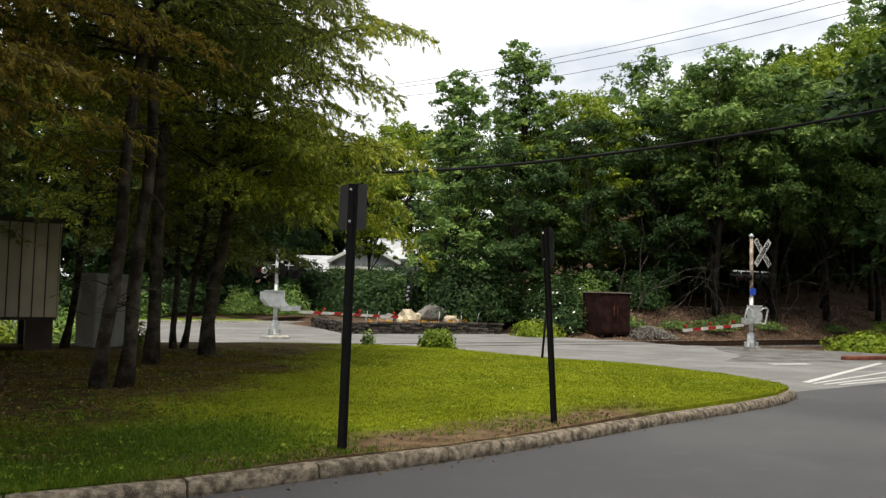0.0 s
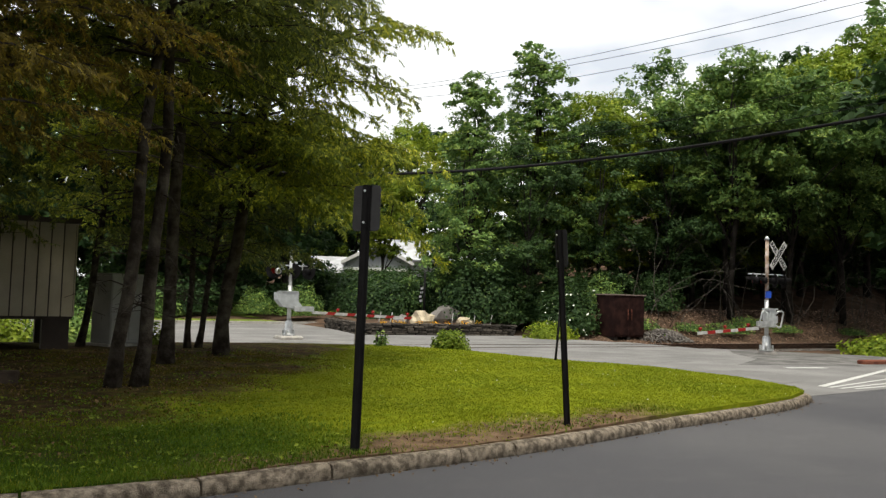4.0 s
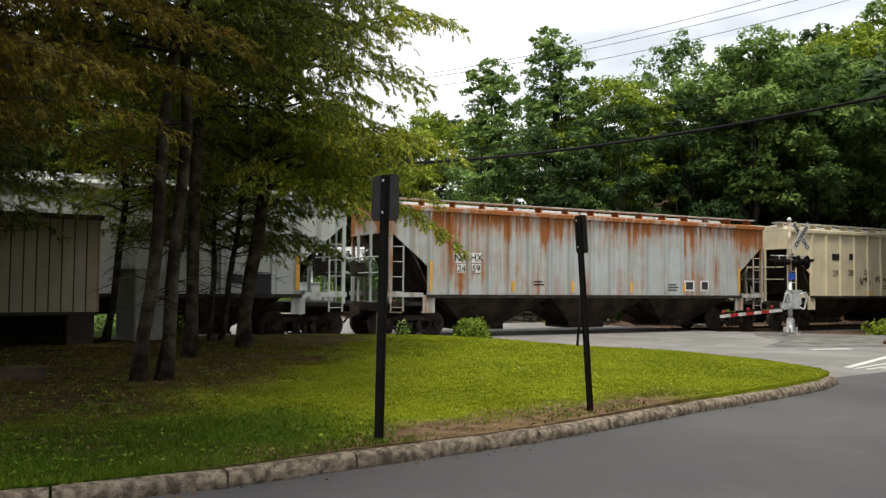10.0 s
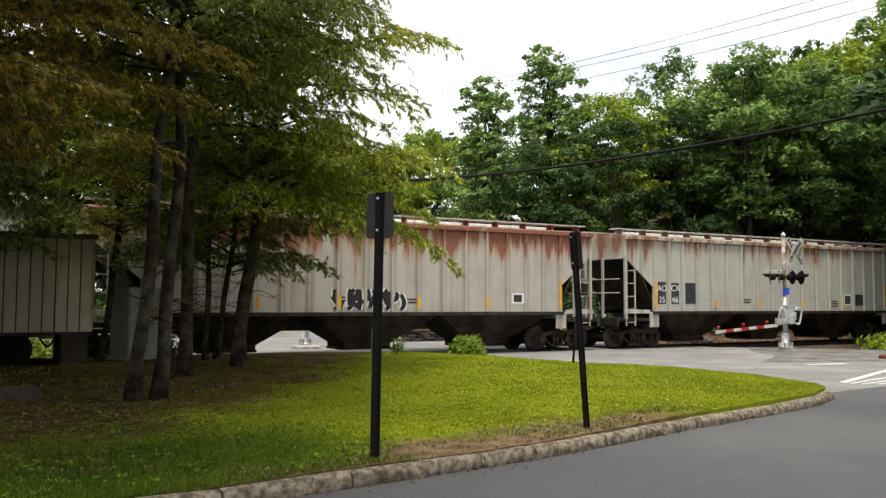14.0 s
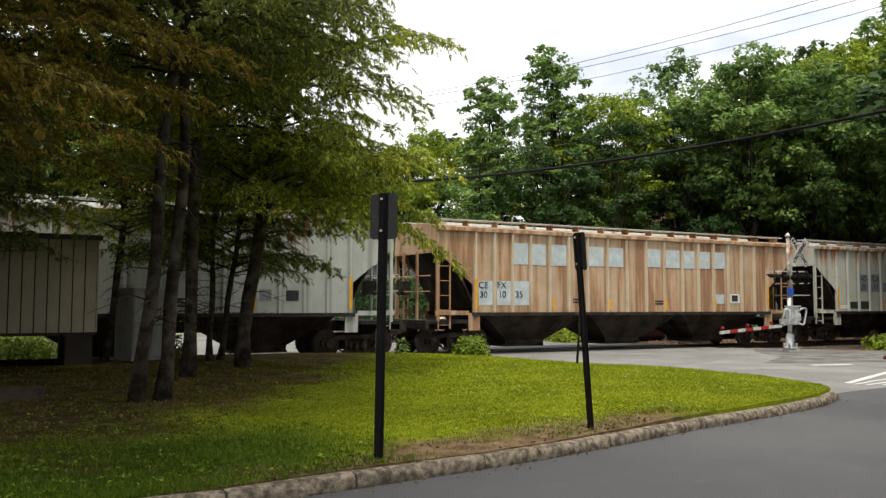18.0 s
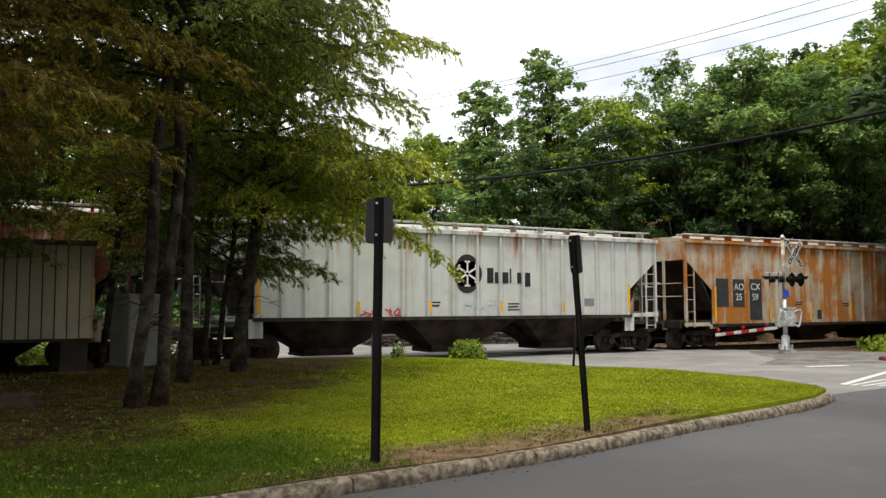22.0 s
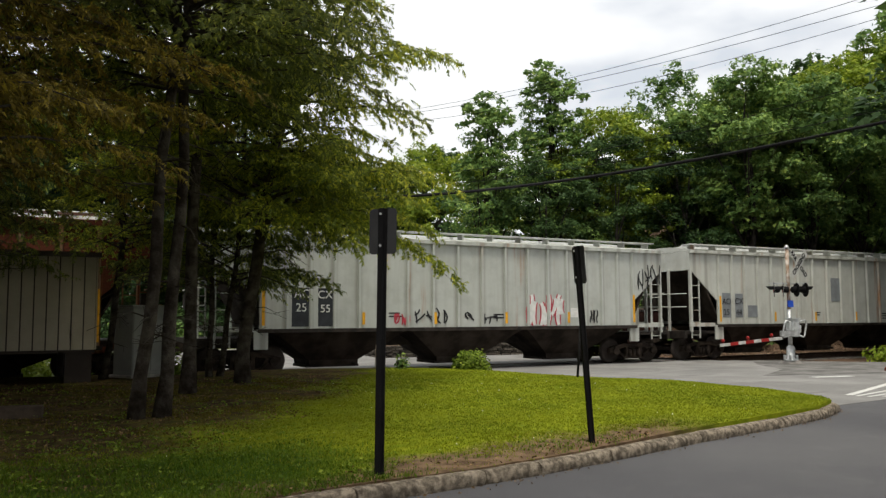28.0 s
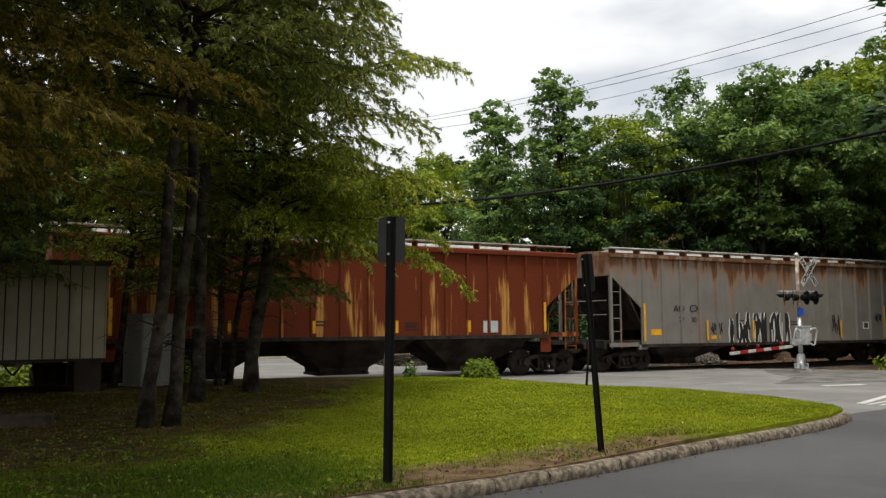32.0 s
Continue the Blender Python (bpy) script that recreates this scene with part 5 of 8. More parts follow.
def shed():
    top = thing("shed", "beige ribbed metal shed raised on dark posts", "shed")
    X0, X1, Y0, Y1, Z0, Z1 = -6.5, 0.0, 0.0, 2.6, 0.72, 2.78
    bm = B()
    box(bm, X0, X1, Y0 + 0.03, Y1, Z0, Z1)
    part("wall", bm, SHED_DARK, top, "dark seams of the metal wall")
    n = 26
    for i in range(n):
        bm = B()
        x = X0 + (X1 - X0) * i / n
        prism_x(bm, [(Y0 + 0.03, Z0 + 0.01), (Y0 + 0.03, Z1 - 0.01), (Y0 - 0.004, Z1 - 0.01), (Y0 - 0.004, Z0 + 0.01)], x + 0.016, x + (X1 - X0) / n - 0.012)
        bmesh.ops.recalc_face_normals(bm, faces=bm.faces)
        part("panel", bm, SHED, top)
    for i in range(10):
        bm = B()
        y = Y0 + 0.02 + (Y1 - Y0) * i / 10
        box(bm, X1, X1 + 0.03, y + 0.014, y + 0.24, Z0 + 0.01, Z1 - 0.01)
        part("panel", bm, SHED, top)
    bm = B()
    prism(bm, [(X0 - 0.1, Z1), (X1 + 0.09, Z1), (X1 + 0.09, Z1 + 0.10), (X0 - 0.1, Z1 + 0.13)], Y0 - 0.09, Y1 + 0.1)
    part("roof", bm, SHED_DARK, top, "dark flat roof edge")
    bm = B()
    box(bm, X0, X1, Y0 + 0.02, Y1, Z0 - 0.06, Z0)
    part("floor_frame", bm, SHED_DARK, top, "dark floor frame")
    for x in (-0.32, -2.4, -4.5, -6.2):
        for y in (0.3, 2.3):
            bm = B()
            box(bm, x - 0.27, x + 0.27, y - 0.2, y + 0.2, -0.1, Z0 - 0.06)
            part("support_block", bm, SHED_DARK, top, "dark support block")
    bm = B()
    box(bm, -3.0, -2.1, Y0 - 0.012, Y0 + 0.02, Z0 + 0.02, Z1 - 0.12)
    door = part("door", bm, CABINET, top, "grey-green shed door")
    bm = B()
    box(bm, -2.2, -2.16, Y0 - 0.05, Y0 - 0.012, Z0 + 0.9, Z0 + 1.05)
    part("handle", bm, SILVER, door)
    top.matrix_world = pose(2.13, 20.0, 0.28)


shed()


def equipment_cabinet():
    top = thing("equipment_cabinet", "grey-green steel signal cabinet on a pad", "cabinet")
    bm = B()
    box(bm, -0.56, 0.56, -0.42, 0.42, -0.15, 0.06)
    part("pad", bm, CONCRETE, top, "concrete pad")
    bm = B()
    soft_box(bm, -0.5, 0.5, -0.36, 0.36, 0.06, 1.66, 0.02)
    part("body", bm, CABINET, top)
    bm = B()
    box(bm, -0.53, 0.53, -0.39, 0.39, 1.66, 1.71)
    part("lid", bm, CABINET, top, "overhanging cabinet lid")
    for x in (-0.245, 0.245):
        bm = B()
        soft_box(bm, x - 0.235, x + 0.235, -0.378, -0.36, 0.14, 1.58, 0.006)
        door = part("door", bm, CABINET, top)
        bm = B()
        box(bm, x - 0.02 + (0.16 if x < 0 else -0.16), x + 0.02 + (0.16 if x < 0 else -0.16), -0.41, -0.378, 0.8, 0.95)
        part("handle", bm, SILVER, door)
    top.matrix_world = pose(3.3, 21.3, 0.3, 0, 0, 28)


equipment_cabinet()


def brown_cabinet():
    top = thing("steel_cabinet", "dark brown rusty steel cabinet on skids by the track", "cabinet")
    bm = B()
    soft_box(bm, -0.92, 0.92, -0.6, 0.6, 0.14, 2.02, 0.025)
    part("body", bm, MAROON, top)
    bm = B()
    box(bm, -0.97, 0.97, -0.66, 0.64, 2.02, 2.07)
    part("lid", bm, plain("faded_lid", (0.22, 0.17, 0.15), 0.8, var=0.3, scale=3), top, "faded pinkish lid edge")
    for x in (-0.45, 0.45):
        bm = B()
        soft_box(bm, x - 0.42, x + 0.42, -0.625, -0.6, 0.24, 1.94, 0.01)
        door = part("door", bm, MAROON, top)
        bm = B()
        tube(bm, ((x * 0.25, -0.65, 0.9), (x * 0.25, -0.65, 1.4)), 0.018, 6)
        part("latch_bar", bm, RUST, door)
    for x in (-0.75, 0.0, 0.75):
        bm = B()
        box(bm, x - 0.1, x + 0.1, -0.58, 0.58, -0.15, 0.14)
        part("skid", bm, DARK_STEEL, top)
    top.matrix_world = pose(26.25, 29.2, -0.02, 0, 0, 0)


brown_cabinet()


# ---------------------------------------------------------------- stone wall with its planting bed
def planter():
    top = thing("stone_wall", "low dark dry-stone wall round a planting bed", "wall")
    rng = random.Random(4)
    for a, b in ((Vector((14.75, 32.35, 0)), Vector((22.1, 31.9, 0))), (Vector((16.0, 39.4, 0)), Vector((14.75, 32.35, 0)))):
        d = (b - a).normalized()
        n = Vector((d.y, -d.x, 0))
        core = B()
        box(core, 0, (b - a).length, -0.36, -0.1, -0.1, 0.42, Matrix.Translation(a) @ Matrix(((d.x, n.x, 0, 0), (d.y, n.y, 0, 0), (0, 0, 1, 0), (0, 0, 0, 1))))
        part("wall_core", core, STONE, top)
        for row in range(5):
            x = rng.uniform(0, 0.2)
            while x < (b - a).length - 0.1:
                w = rng.uniform(0.22, 0.55)
                h = rng.uniform(0.08, 0.115)
                bm = B()
                soft_box(bm, -w / 2, w / 2, -0.16, 0.16, 0, h, 0.022)
                for v in bm.verts:
                    v.co += Vector((rng.uniform(-1, 1), rng.uniform(-1, 1), rng.uniform(-1, 1))) * 0.014
                ob = part("stone", bm, STONE, top)
                p = a + d * (x + w / 2) + n * rng.uniform(-0.04, 0.05)
                ob.matrix_basis = Matrix.Translation((p.x, p.y, row * 0.105 - 0.02)) @ Matrix.Rotation(math.atan2(d.y, d.x) + rng.uniform(-0.06, 0.06), 4, "Z")
                x += w + 0.02
    bed = B()
    vs = [bed.verts.new(p) for p in ((15.0, 32.55, 0.42), (22.0, 32.05, 0.42), (24.0, 36.5, 0.6), (16.4, 39.4, 0.55))]
    bed.faces.new(vs)
    lows = [bed.verts.new((v.co.x, v.co.y, -0.3)) for v in vs]
    for i in range(4):
        bed.faces.new((vs[i], lows[i], lows[(i + 1) % 4], vs[(i + 1) % 4]))
    bmesh.ops.recalc_face_normals(bed, faces=bed.faces)
    tagged(part("planting_bed", bed, SOIL), "brown soil of the raised planting bed", "soil", kind="structure")
    for x, y, r, s, m, lab in ((18.1, 33.3, 0.58, 1, ROCK, "pale angular boulder on the planting bed"), (17.1, 33.4, 0.36, 2, ROCK_GREY, "small grey rock on the planting bed"), (20.25, 33.0, 0.34, 3, ROCK, "pale boulder at the wall's end"),
                               (20.1, 34.6, 0.80, 4, ROCK_GREY, "large grey boulder in the shrubs")):
        bm = B()
        lump(bm, (0, 0, 0), r, s, 0.5, (1.25, 0.9, 0.75))
        ob = tagged(part("boulder", bm, m), lab, "rock", "boulders")
        ob.matrix_world = pose(x, y, 0.42 + r * 0.3, 0, 0, s * 50)
    for i, (x, y) in enumerate(((15.75, 32.9), (16.3, 32.9), (19.4, 32.8), (20.55, 32.7), (21.4, 32.7))):
        bm = B()
        tube(bm, ((0, 0, -0.1), (0.03, 0, 0.55)), (0.03, 0.012), 6)
        ob = tagged(part("pale_stake", bm, PAINT_WHITE), "short pale wooden stake in the bed", "stake", "stakes in the bed")
        ob.matrix_world = pose(x, y, 0.42, 0, random.uniform(-12, 12), 0)
    for i, (x, y) in enumerate(((15.9, 32.7), (16.5, 32.75), (17.6, 32.6), (18.4, 32.6), (19.0, 32.6), (19.9, 32.55), (20.7, 32.6), (16.9, 32.9))):
        ob = bush("flower_clump", 0.22, 0.2, 90, 0.07, YELLOW, "clump of yellow flowers on the bed", 50 + i)
        ob.matrix_world = pose(x, y, 0.42)


planter()


PANEL_CLOTH = plain("grey_cloth", (0.30, 0.31, 0.33), 0.9, var=0.3, scale=6)


def banner():
    top = thing("banner_pole", "dark pole with a narrow black and white banner", "banner")
    bm = B()
    tube(bm, ((0, 0, -0.1), (0, 0, 2.4)), 0.05, 8)
    part("pole", bm, BLACK, top)
    for i in range(8):
        bm = B()
        o = 0.05 * math.sin(i * 0.9)
        prism(bm, [(-0.24 + o, 1.66 - i * 0.10), (-0.10 + o, 1.70 - i * 0.10), (-0.11 + o, 1.80 - i * 0.10), (-0.25 + o, 1.76 - i * 0.10)], -0.01, 0.01)
        part("banner_panel", bm, PANEL_CLOTH if i % 2 else BLACK, top)
    top.matrix_world = pose(19.3, 35.3, 0.45)


banner()


# ---------------------------------------------------------------- house beyond the trees
def house():
    top = thing("house", "pale grey house with a light shingle roof", "house")
    bm = B()
    prism_x(bm, [(-4, 0), (4, 0), (4, 5.1), (0, 6.6), (-4, 5.1)], -3.2, 6)
    part("wall", bm, HOUSE, top, "pale grey siding")
    for sg in (-1, 1):
        bm = B()
        a = [(sg * 4.5, 4.85), (0, 6.65), (0, 6.85), (sg * 4.6, 5.0)]
        prism_x(bm, a[::sg], -3.4, 6.5)
        bmesh.ops.recalc_face_normals(bm, faces=bm.faces)
        part("roof", bm, ROOF_GREY, top, "light grey shingle roof")
    bm = B()
    prism(bm, [(-5.4, 0), (-0.6, 0), (-0.6, 4.55), (-3.0, 5.85), (-5.4, 4.55)], -6.6, -2)
    bmesh.ops.recalc_face_normals(bm, faces=bm.faces)
    wing = part("front_wing", bm, HOUSE, top, "grey gabled front wing")
    for sg in (-1, 1):
        bm = B()
        prism(bm, [(-3.0, 5.90), (-3.0, 6.10), (-3.0 + sg * 2.7, 4.64), (-3.0 + sg * 2.7, 4.44)][::sg], -7.1, -1.8)
        bmesh.ops.recalc_face_normals(bm, faces=bm.faces)
        part("wing_roof", bm, ROOF_GREY, wing, "light grey wing roof")
        bm = B()
        prism(bm, [(-3.0, 5.86), (-3.0, 6.13), (-3.0 + sg * 2.75, 4.65), (-3.0 + sg * 2.75, 4.38)][::sg], -7.18, -7.1)
        bmesh.ops.recalc_face_normals(bm, faces=bm.faces)
        part("barge_board", bm, WHITE, wing, "white board along the gable")
    bm = B()
    box(bm, -5.6, -0.4, -7.0, -6.6, 4.0, 4.2)
    part("eave_board", bm, WHITE, wing, "white board across the gable's foot")
    bm = B()
    prism_x(bm, [(-5.2, 0), (0.5, 0), (0.5, 3.7), (-2.3, 4.9), (-5.2, 3.7)], -10.2, -5.4)
    side = part("side_wing", bm, HOUSE, top, "low pale wing of the house")
    for sg in (-1, 1):
        bm = B()
        prism_x(bm, [(-2.3 + sg * 3.3, 3.62), (-2.3, 4.98), (-2.3, 5.16), (-2.3 + sg * 3.4, 3.76)][::sg], -10.6, -5.4)
        bmesh.ops.recalc_face_normals(bm, faces=bm.faces)
        part("side_roof", bm, ROOF_GREY, side, "light shingle roof of the low wing")
    for x in (-4.2, -1.8, 1.5, 4):
        y = -6.6 if x < 0 else -4.0
        bm = B()
        box(bm, x - 0.5, x + 0.5, y - 0.05, y + 0.02, 1.0, 2.3)
        w = part("window", bm, WHITE, top, "white window frame")
        bm = B()
        box(bm, x - 0.42, x + 0.42, y - 0.07, y - 0.04, 1.08, 2.22)
        part("pane", bm, GLASS, w)
    top.matrix_world = pose(32.7, 62.0, -0.45, 0, 0, -25)


house()


# ---------------------------------------------------------------- overhead lines
def wire(name, p, q, sag, r, label):
    p, q = Vector(p), Vector(q)
    bm = B()
    pts = []
    for i in range(25):
        t = i / 24
        v = p.lerp(q, t)
        pts.append((v.x, v.y, v.z - sag * 4 * t * (1 - t)))
    tube(bm, pts, r, 6)
    return tagged(part(name, bm, BLACK), label, "cable", "overhead lines")


def along(z, shift, k):
    """A point of the pole line: k metres towards the road's far side."""
    return (18.2 + 0.32 * (k + 0) + shift, 17.0 - 0.947 * k, z)


for lift, sh, r in ((0.0, 0.0, 0.042), (0.07, 0.22, 0.026)):
    wire("telephone_cable", along(7.61 + lift, sh, -24), along(7.95 + lift, sh, 16), 1.62, r, "thick black bundled cable slung over the crossing")
for z0, z1, sag, sh in ((8.98, 9.98, 2.48, 0.1), (7.9, 8.08, 1.54, -0.3)):
    wire("overhead_wire", along(z0, sh, -24), along(z1, sh, 16), sag, 0.009, "thin dark overhead wire")
for z0, z1, sag, sh in ((11.07, 11.38, 1.48, 0.6), (10.96, 10.86, 1.38, 0.6), (11.1, 11.52, 1.75, 2.1)):
    wire("overhead_wire", along(z0, sh, -24), along(z1, sh, 16), sag, 0.008, "thin grey power line high above the road")

# ---------------------------------------------------------------- the train
CAR = 18.02          # coupled length of a hopper car
STRIP = 6.83         # half the distance between a car's end ribs


def car_paint(name, base, rust=(0.17, 0.055, 0.022), amount=0.2, streak=0.4, top=0.0, seed=0, rust2=(0.36, 0.15, 0.045), grime=0.25, ribbed=False):
    """Weathered paint: rust in patches, in runs down the sides and towards the roof, over grimy paint."""
    m, n, l, p = nodes_of(name)
    v = coords(n, l, (1, 1, 1), (seed * 7.3, 0, seed * 1.9))
    tall = coords(n, l, (3.2, 1, 0.22), (seed * 3.7, 0, seed))
    fine_tall = coords(n, l, (5, 3, 0.5), (seed * 5.1, 0, seed))
    big, runs, thin, grain = noise_node(n, l, v, 0.55, 7, 0.62), noise_node(n, l, tall, 1.0, 5, 0.6), noise_node(n, l, fine_tall, 1.0, 3), noise_node(n, l, v, 24, 4)
    sep = n.new("ShaderNodeSeparateXYZ")
    tc = n.new("ShaderNodeTexCoord")
    l.new(tc.outputs["Object"], sep.inputs[0])
    high = step_node(n, l, sep.outputs[2], 2.6, 4.2)
    f = math_node(n, l, "ADD", math_node(n, l, "MULTIPLY", big, 1 - streak), math_node(n, l, "MULTIPLY", runs, streak))
    f = math_node(n, l, "ADD", f, math_node(n, l, "MULTIPLY", math_node(n, l, "SUBTRACT", high, 0.4), top * 0.28))
    f = math_node(n, l, "ADD", f, math_node(n, l, "MULTIPLY", math_node(n, l, "SUBTRACT", thin, 0.5), 0.12))
    edge = 0.5 + (0.5 - amount) * 0.42
    rusty = step_node(n, l, f, edge - 0.02, edge + 0.06)
    stain = step_node(n, l, f, edge - 0.11, edge + 0.03)
    dull = mix_node(n, l, math_node(n, l, "MULTIPLY", step_node(n, l, thin, 0.35, 0.75), grime), (*base, 1), (base[0] * 0.62, base[1] * 0.58, base[2] * 0.52, 1))
    dull = mix_node(n, l, math_node(n, l, "MULTIPLY", step_node(n, l, noise_node(n, l, v, 1.3, 6, 0.65), 0.42, 0.68), 0.45), dull, (base[0] * 0.66, base[1] * 0.66, base[2] * 0.64, 1))
    # Panel edges darkened beside each rib: rib shadow and dirt painted into one colour.
    if ribbed:
        cube = math_node(n, l, "MULTIPLY", math_node(n, l, "POWER", math_node(n, l, "ABSOLUTE", sep.outputs[0], 0.0), 3.0), 0.00286)
        index = math_node(n, l, "ADD", math_node(n, l, "MULTIPLY", math_node(n, l, "ABSOLUTE", sep.outputs[0], 0.0), 1.111), cube)
        away = math_node(n, l, "PINGPONG", math_node(n, l, "SUBTRACT", index, 0.5), 0.5)
        rib_shade_dirt = math_node(n, l, "MULTIPLY", step_node(n, l, math_node(n, l, "ADD", away, math_node(n, l, "MULTIPLY", math_node(n, l, "SUBTRACT", thin, 0.5), 0.16)), 0.22, 0.05), 0.55)
        dull = mix_node(n, l, rib_shade_dirt, dull, (base[0] * 0.42, base[1] * 0.39, base[2] * 0.35, 1))
    stained = mix_node(n, l, math_node(n, l, "MULTIPLY", stain, 0.55), dull, (*rust2, 1))
    rust_c = mix_node(n, l, step_node(n, l, grain, 0.35, 0.7), (*rust, 1), (rust[0] * 1.45, rust[1] * 1.5, rust[2] * 1.5, 1))
    c = mix_node(n, l, rusty, stained, rust_c)
    l.new(c, p.inputs["Base Color"])
    l.new(math_node(n, l, "ADD", math_node(n, l, "MULTIPLY", rusty, 0.3), 0.55), p.inputs["Roughness"])
    p.inputs["Specular IOR Level"].default_value = 0.2
    bump_to(n, l, p, grain, 0.12, 0.01)
    return m


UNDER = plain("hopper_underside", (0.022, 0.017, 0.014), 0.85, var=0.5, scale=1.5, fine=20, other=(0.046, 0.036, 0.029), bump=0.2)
TRUCK = plain("truck_castings", (0.026, 0.020, 0.017), 0.85, 0.1, var=0.5, scale=4, fine=25, other=(0.060, 0.046, 0.036), bump=0.3)
WHEEL = plain("wheel_steel", (0.055, 0.045, 0.040), 0.7, 0.3, var=0.4, scale=4)
MARK = plain("yellow_reflector", (0.72, 0.36, 0.02), 0.5, var=0.2, scale=5)
INK = plain("black_lettering", (0.022, 0.022, 0.024), 0.6, var=0.3, scale=5)
CHALK = plain("white_lettering", (0.68, 0.68, 0.66), 0.6, var=0.2, scale=5)
WALKWAY = plain("galvanised_walkway", (0.50, 0.51, 0.50), 0.5, 0.25, var=0.25, scale=3)
PANEL_GREY = plain("grey_panel", (0.20, 0.215, 0.23), 0.65, var=0.2, scale=4)
PANEL_DARK = plain("dark_panel", (0.035, 0.038, 0.045), 0.65, var=0.3, scale=4)
PANEL_PALE = plain("pale_blue_panel", (0.46, 0.52, 0.54), 0.65, var=0.2, scale=4)
PANEL_BROWN = plain("brown_panel", (0.17, 0.06, 0.03), 0.75, var=0.3, scale=4)
SPRAY_BLUE = plain("blue_spray_paint", (0.05, 0.16, 0.36), 0.6, var=0.3, scale=6)
PANEL_OCHRE = plain("ochre_patch", (0.40, 0.19, 0.03), 0.75, var=0.5, scale=3, other=(0.17, 0.05, 0.025))
PANEL_PEELING = car_paint("peeling_white_panel", (0.55, 0.57, 0.55), (0.15, 0.045, 0.025), 0.26, 0.7, 0.0, 5)
SPRAY_ORANGE = plain("orange_spray_paint", (0.40, 0.12, 0.02), 0.6, var=0.3, scale=6)
SPRAY_RED = plain("red_spray_paint", (0.42, 0.05, 0.07), 0.6, var=0.3, scale=6)


def wheel_truck(parent, x, axles, base, r, side_y, name="truck"):
    """A truck: cast side frames with openings, springs, axles and flanged wheels."""
    bm = B()
    box(bm, x - 0.22, x + 0.22, -side_y, side_y, r * 0.75, r * 1.25)
    tr = part(name, bm, TRUCK, parent, "grimy cast steel truck")
    half = base * (axles - 1) / 2
    for sg in (-1, 1):
        y0, y1 = (-side_y - 0.09, -side_y + 0.07) if sg < 0 else (side_y - 0.07, side_y + 0.09)
        bm = B()
        if axles == 2:
            prism(bm, [(x - half - 0.22, r * 0.8), (x - half - 0.22, r * 1.25), (x - half + 0.1, r * 1.42), (x - 0.45, r * 1.62), (x + 0.45, r * 1.62), (x + half - 0.1, r * 1.42), (x + half + 0.22, r * 1.25), (x + half + 0.22, r * 0.8), (x + half + 0.02, r * 1.05), (x + half - 0.12, r * 1.14), (x + 0.4, r * 1.3), (x - 0.4, r * 1.3), (x - half + 0.12, r * 1.14), (x - half - 0.02, r * 1.05)], y0, y1)
            for m in (-1, 1):
                prism(bm, [(x + m * (half - 0.05), r * 1.06), (x + m * (half - 0.22), r * 1.12), (x + m * 0.50, r * 0.58), (x + m * 0.30, r * 0.40), (x + m * 0.42, r * 0.40)], y0 + 0.01, y1 - 0.01)
                prism(bm, [(x + m * 0.24, r * 0.45), (x + m * 0.36, r * 0.45), (x + m * 0.36, r * 1.31), (x + m * 0.24, r * 1.31)], y0 + 0.01, y1 - 0.01)
            prism(bm, [(x - 0.42, r * 0.36), (x + 0.42, r * 0.36), (x + 0.42, r * 0.56), (x - 0.42, r * 0.56)], y0 + 0.005, y1 - 0.005)
        else:
            out = [(x - half - 0.42, r * 1.05)]
            for k in range(axles):
                c = x - half + base * k
                out += [(c - 0.34, r * 0.75), (c + 0.34, r * 0.75), (c + 0.5, r * 1.1)] if k < axles - 1 else [(c - 0.34, r * 0.75), (c + 0.34, r * 0.75)]
                if k < axles - 1:
                    out += [(c + base - 0.5, r * 1.1)]
            out += [(x + half + 0.42, r * 1.05), (x + half + 0.42, r * 1.5), (x - half - 0.42, r * 1.5)]
            prism(bm, out, y0, y1)
        bmesh.ops.recalc_face_normals(bm, faces=bm.faces)
        part("side_frame", bm, TRUCK, tr)
        for k in range(axles):
            c = x - half + base * k
            yo = y0 - 0.05 if sg < 0 else y1 + 0.05
            bm = B()
            disc(bm, (c, yo, r), (0, 1, 0), 0.13, 0.12, 12)
            part("journal_box", bm, TRUCK, tr)
        if axles == 2:
            bm = B()
            for o in (-0.2, 0, 0.2):
                tube(bm, ((x + o, (y0 + y1) / 2 + sg * 0.07, r * 0.5), (x + o, (y0 + y1) / 2 + sg * 0.07, r * 1.1)), 0.07, 8)
            part("spring_nest", bm, TRUCK, tr)
    for k in range(axles):
        c = x - half + base * k
        bm = B()
        tube(bm, ((c, -0.8, r), (c, 0.8, r)), 0.085, 8)
        part("axle", bm, WHEEL, tr)
        for sg in (-1, 1):
            bm = B()
            tube(bm, ((c, sg * 0.68, r), (c, sg * 0.705, r), (c, sg * 0.71, r), (c, sg * 0.80, r), (c, sg * 0.815, r)), (r * 0.9, r + 0.025, r, r, r * 0.86), 22)
            part("wheel", bm, WHEEL, tr)
    return tr


def ladder(parent, x, y, z0, z1, w, material):
    bm = B()
    for o in (-w / 2, w / 2):
        box(bm, x + o - 0.022, x + o + 0.022, y - 0.022, y + 0.022, z0, z1)
    z = z0 + 0.12
    while z < z1:
        tube(bm, ((x - w / 2, y, z), (x + w / 2, y, z)), 0.014, 5)
        z += 0.47
    return part("ladder", bm, material, parent, "side ladder")


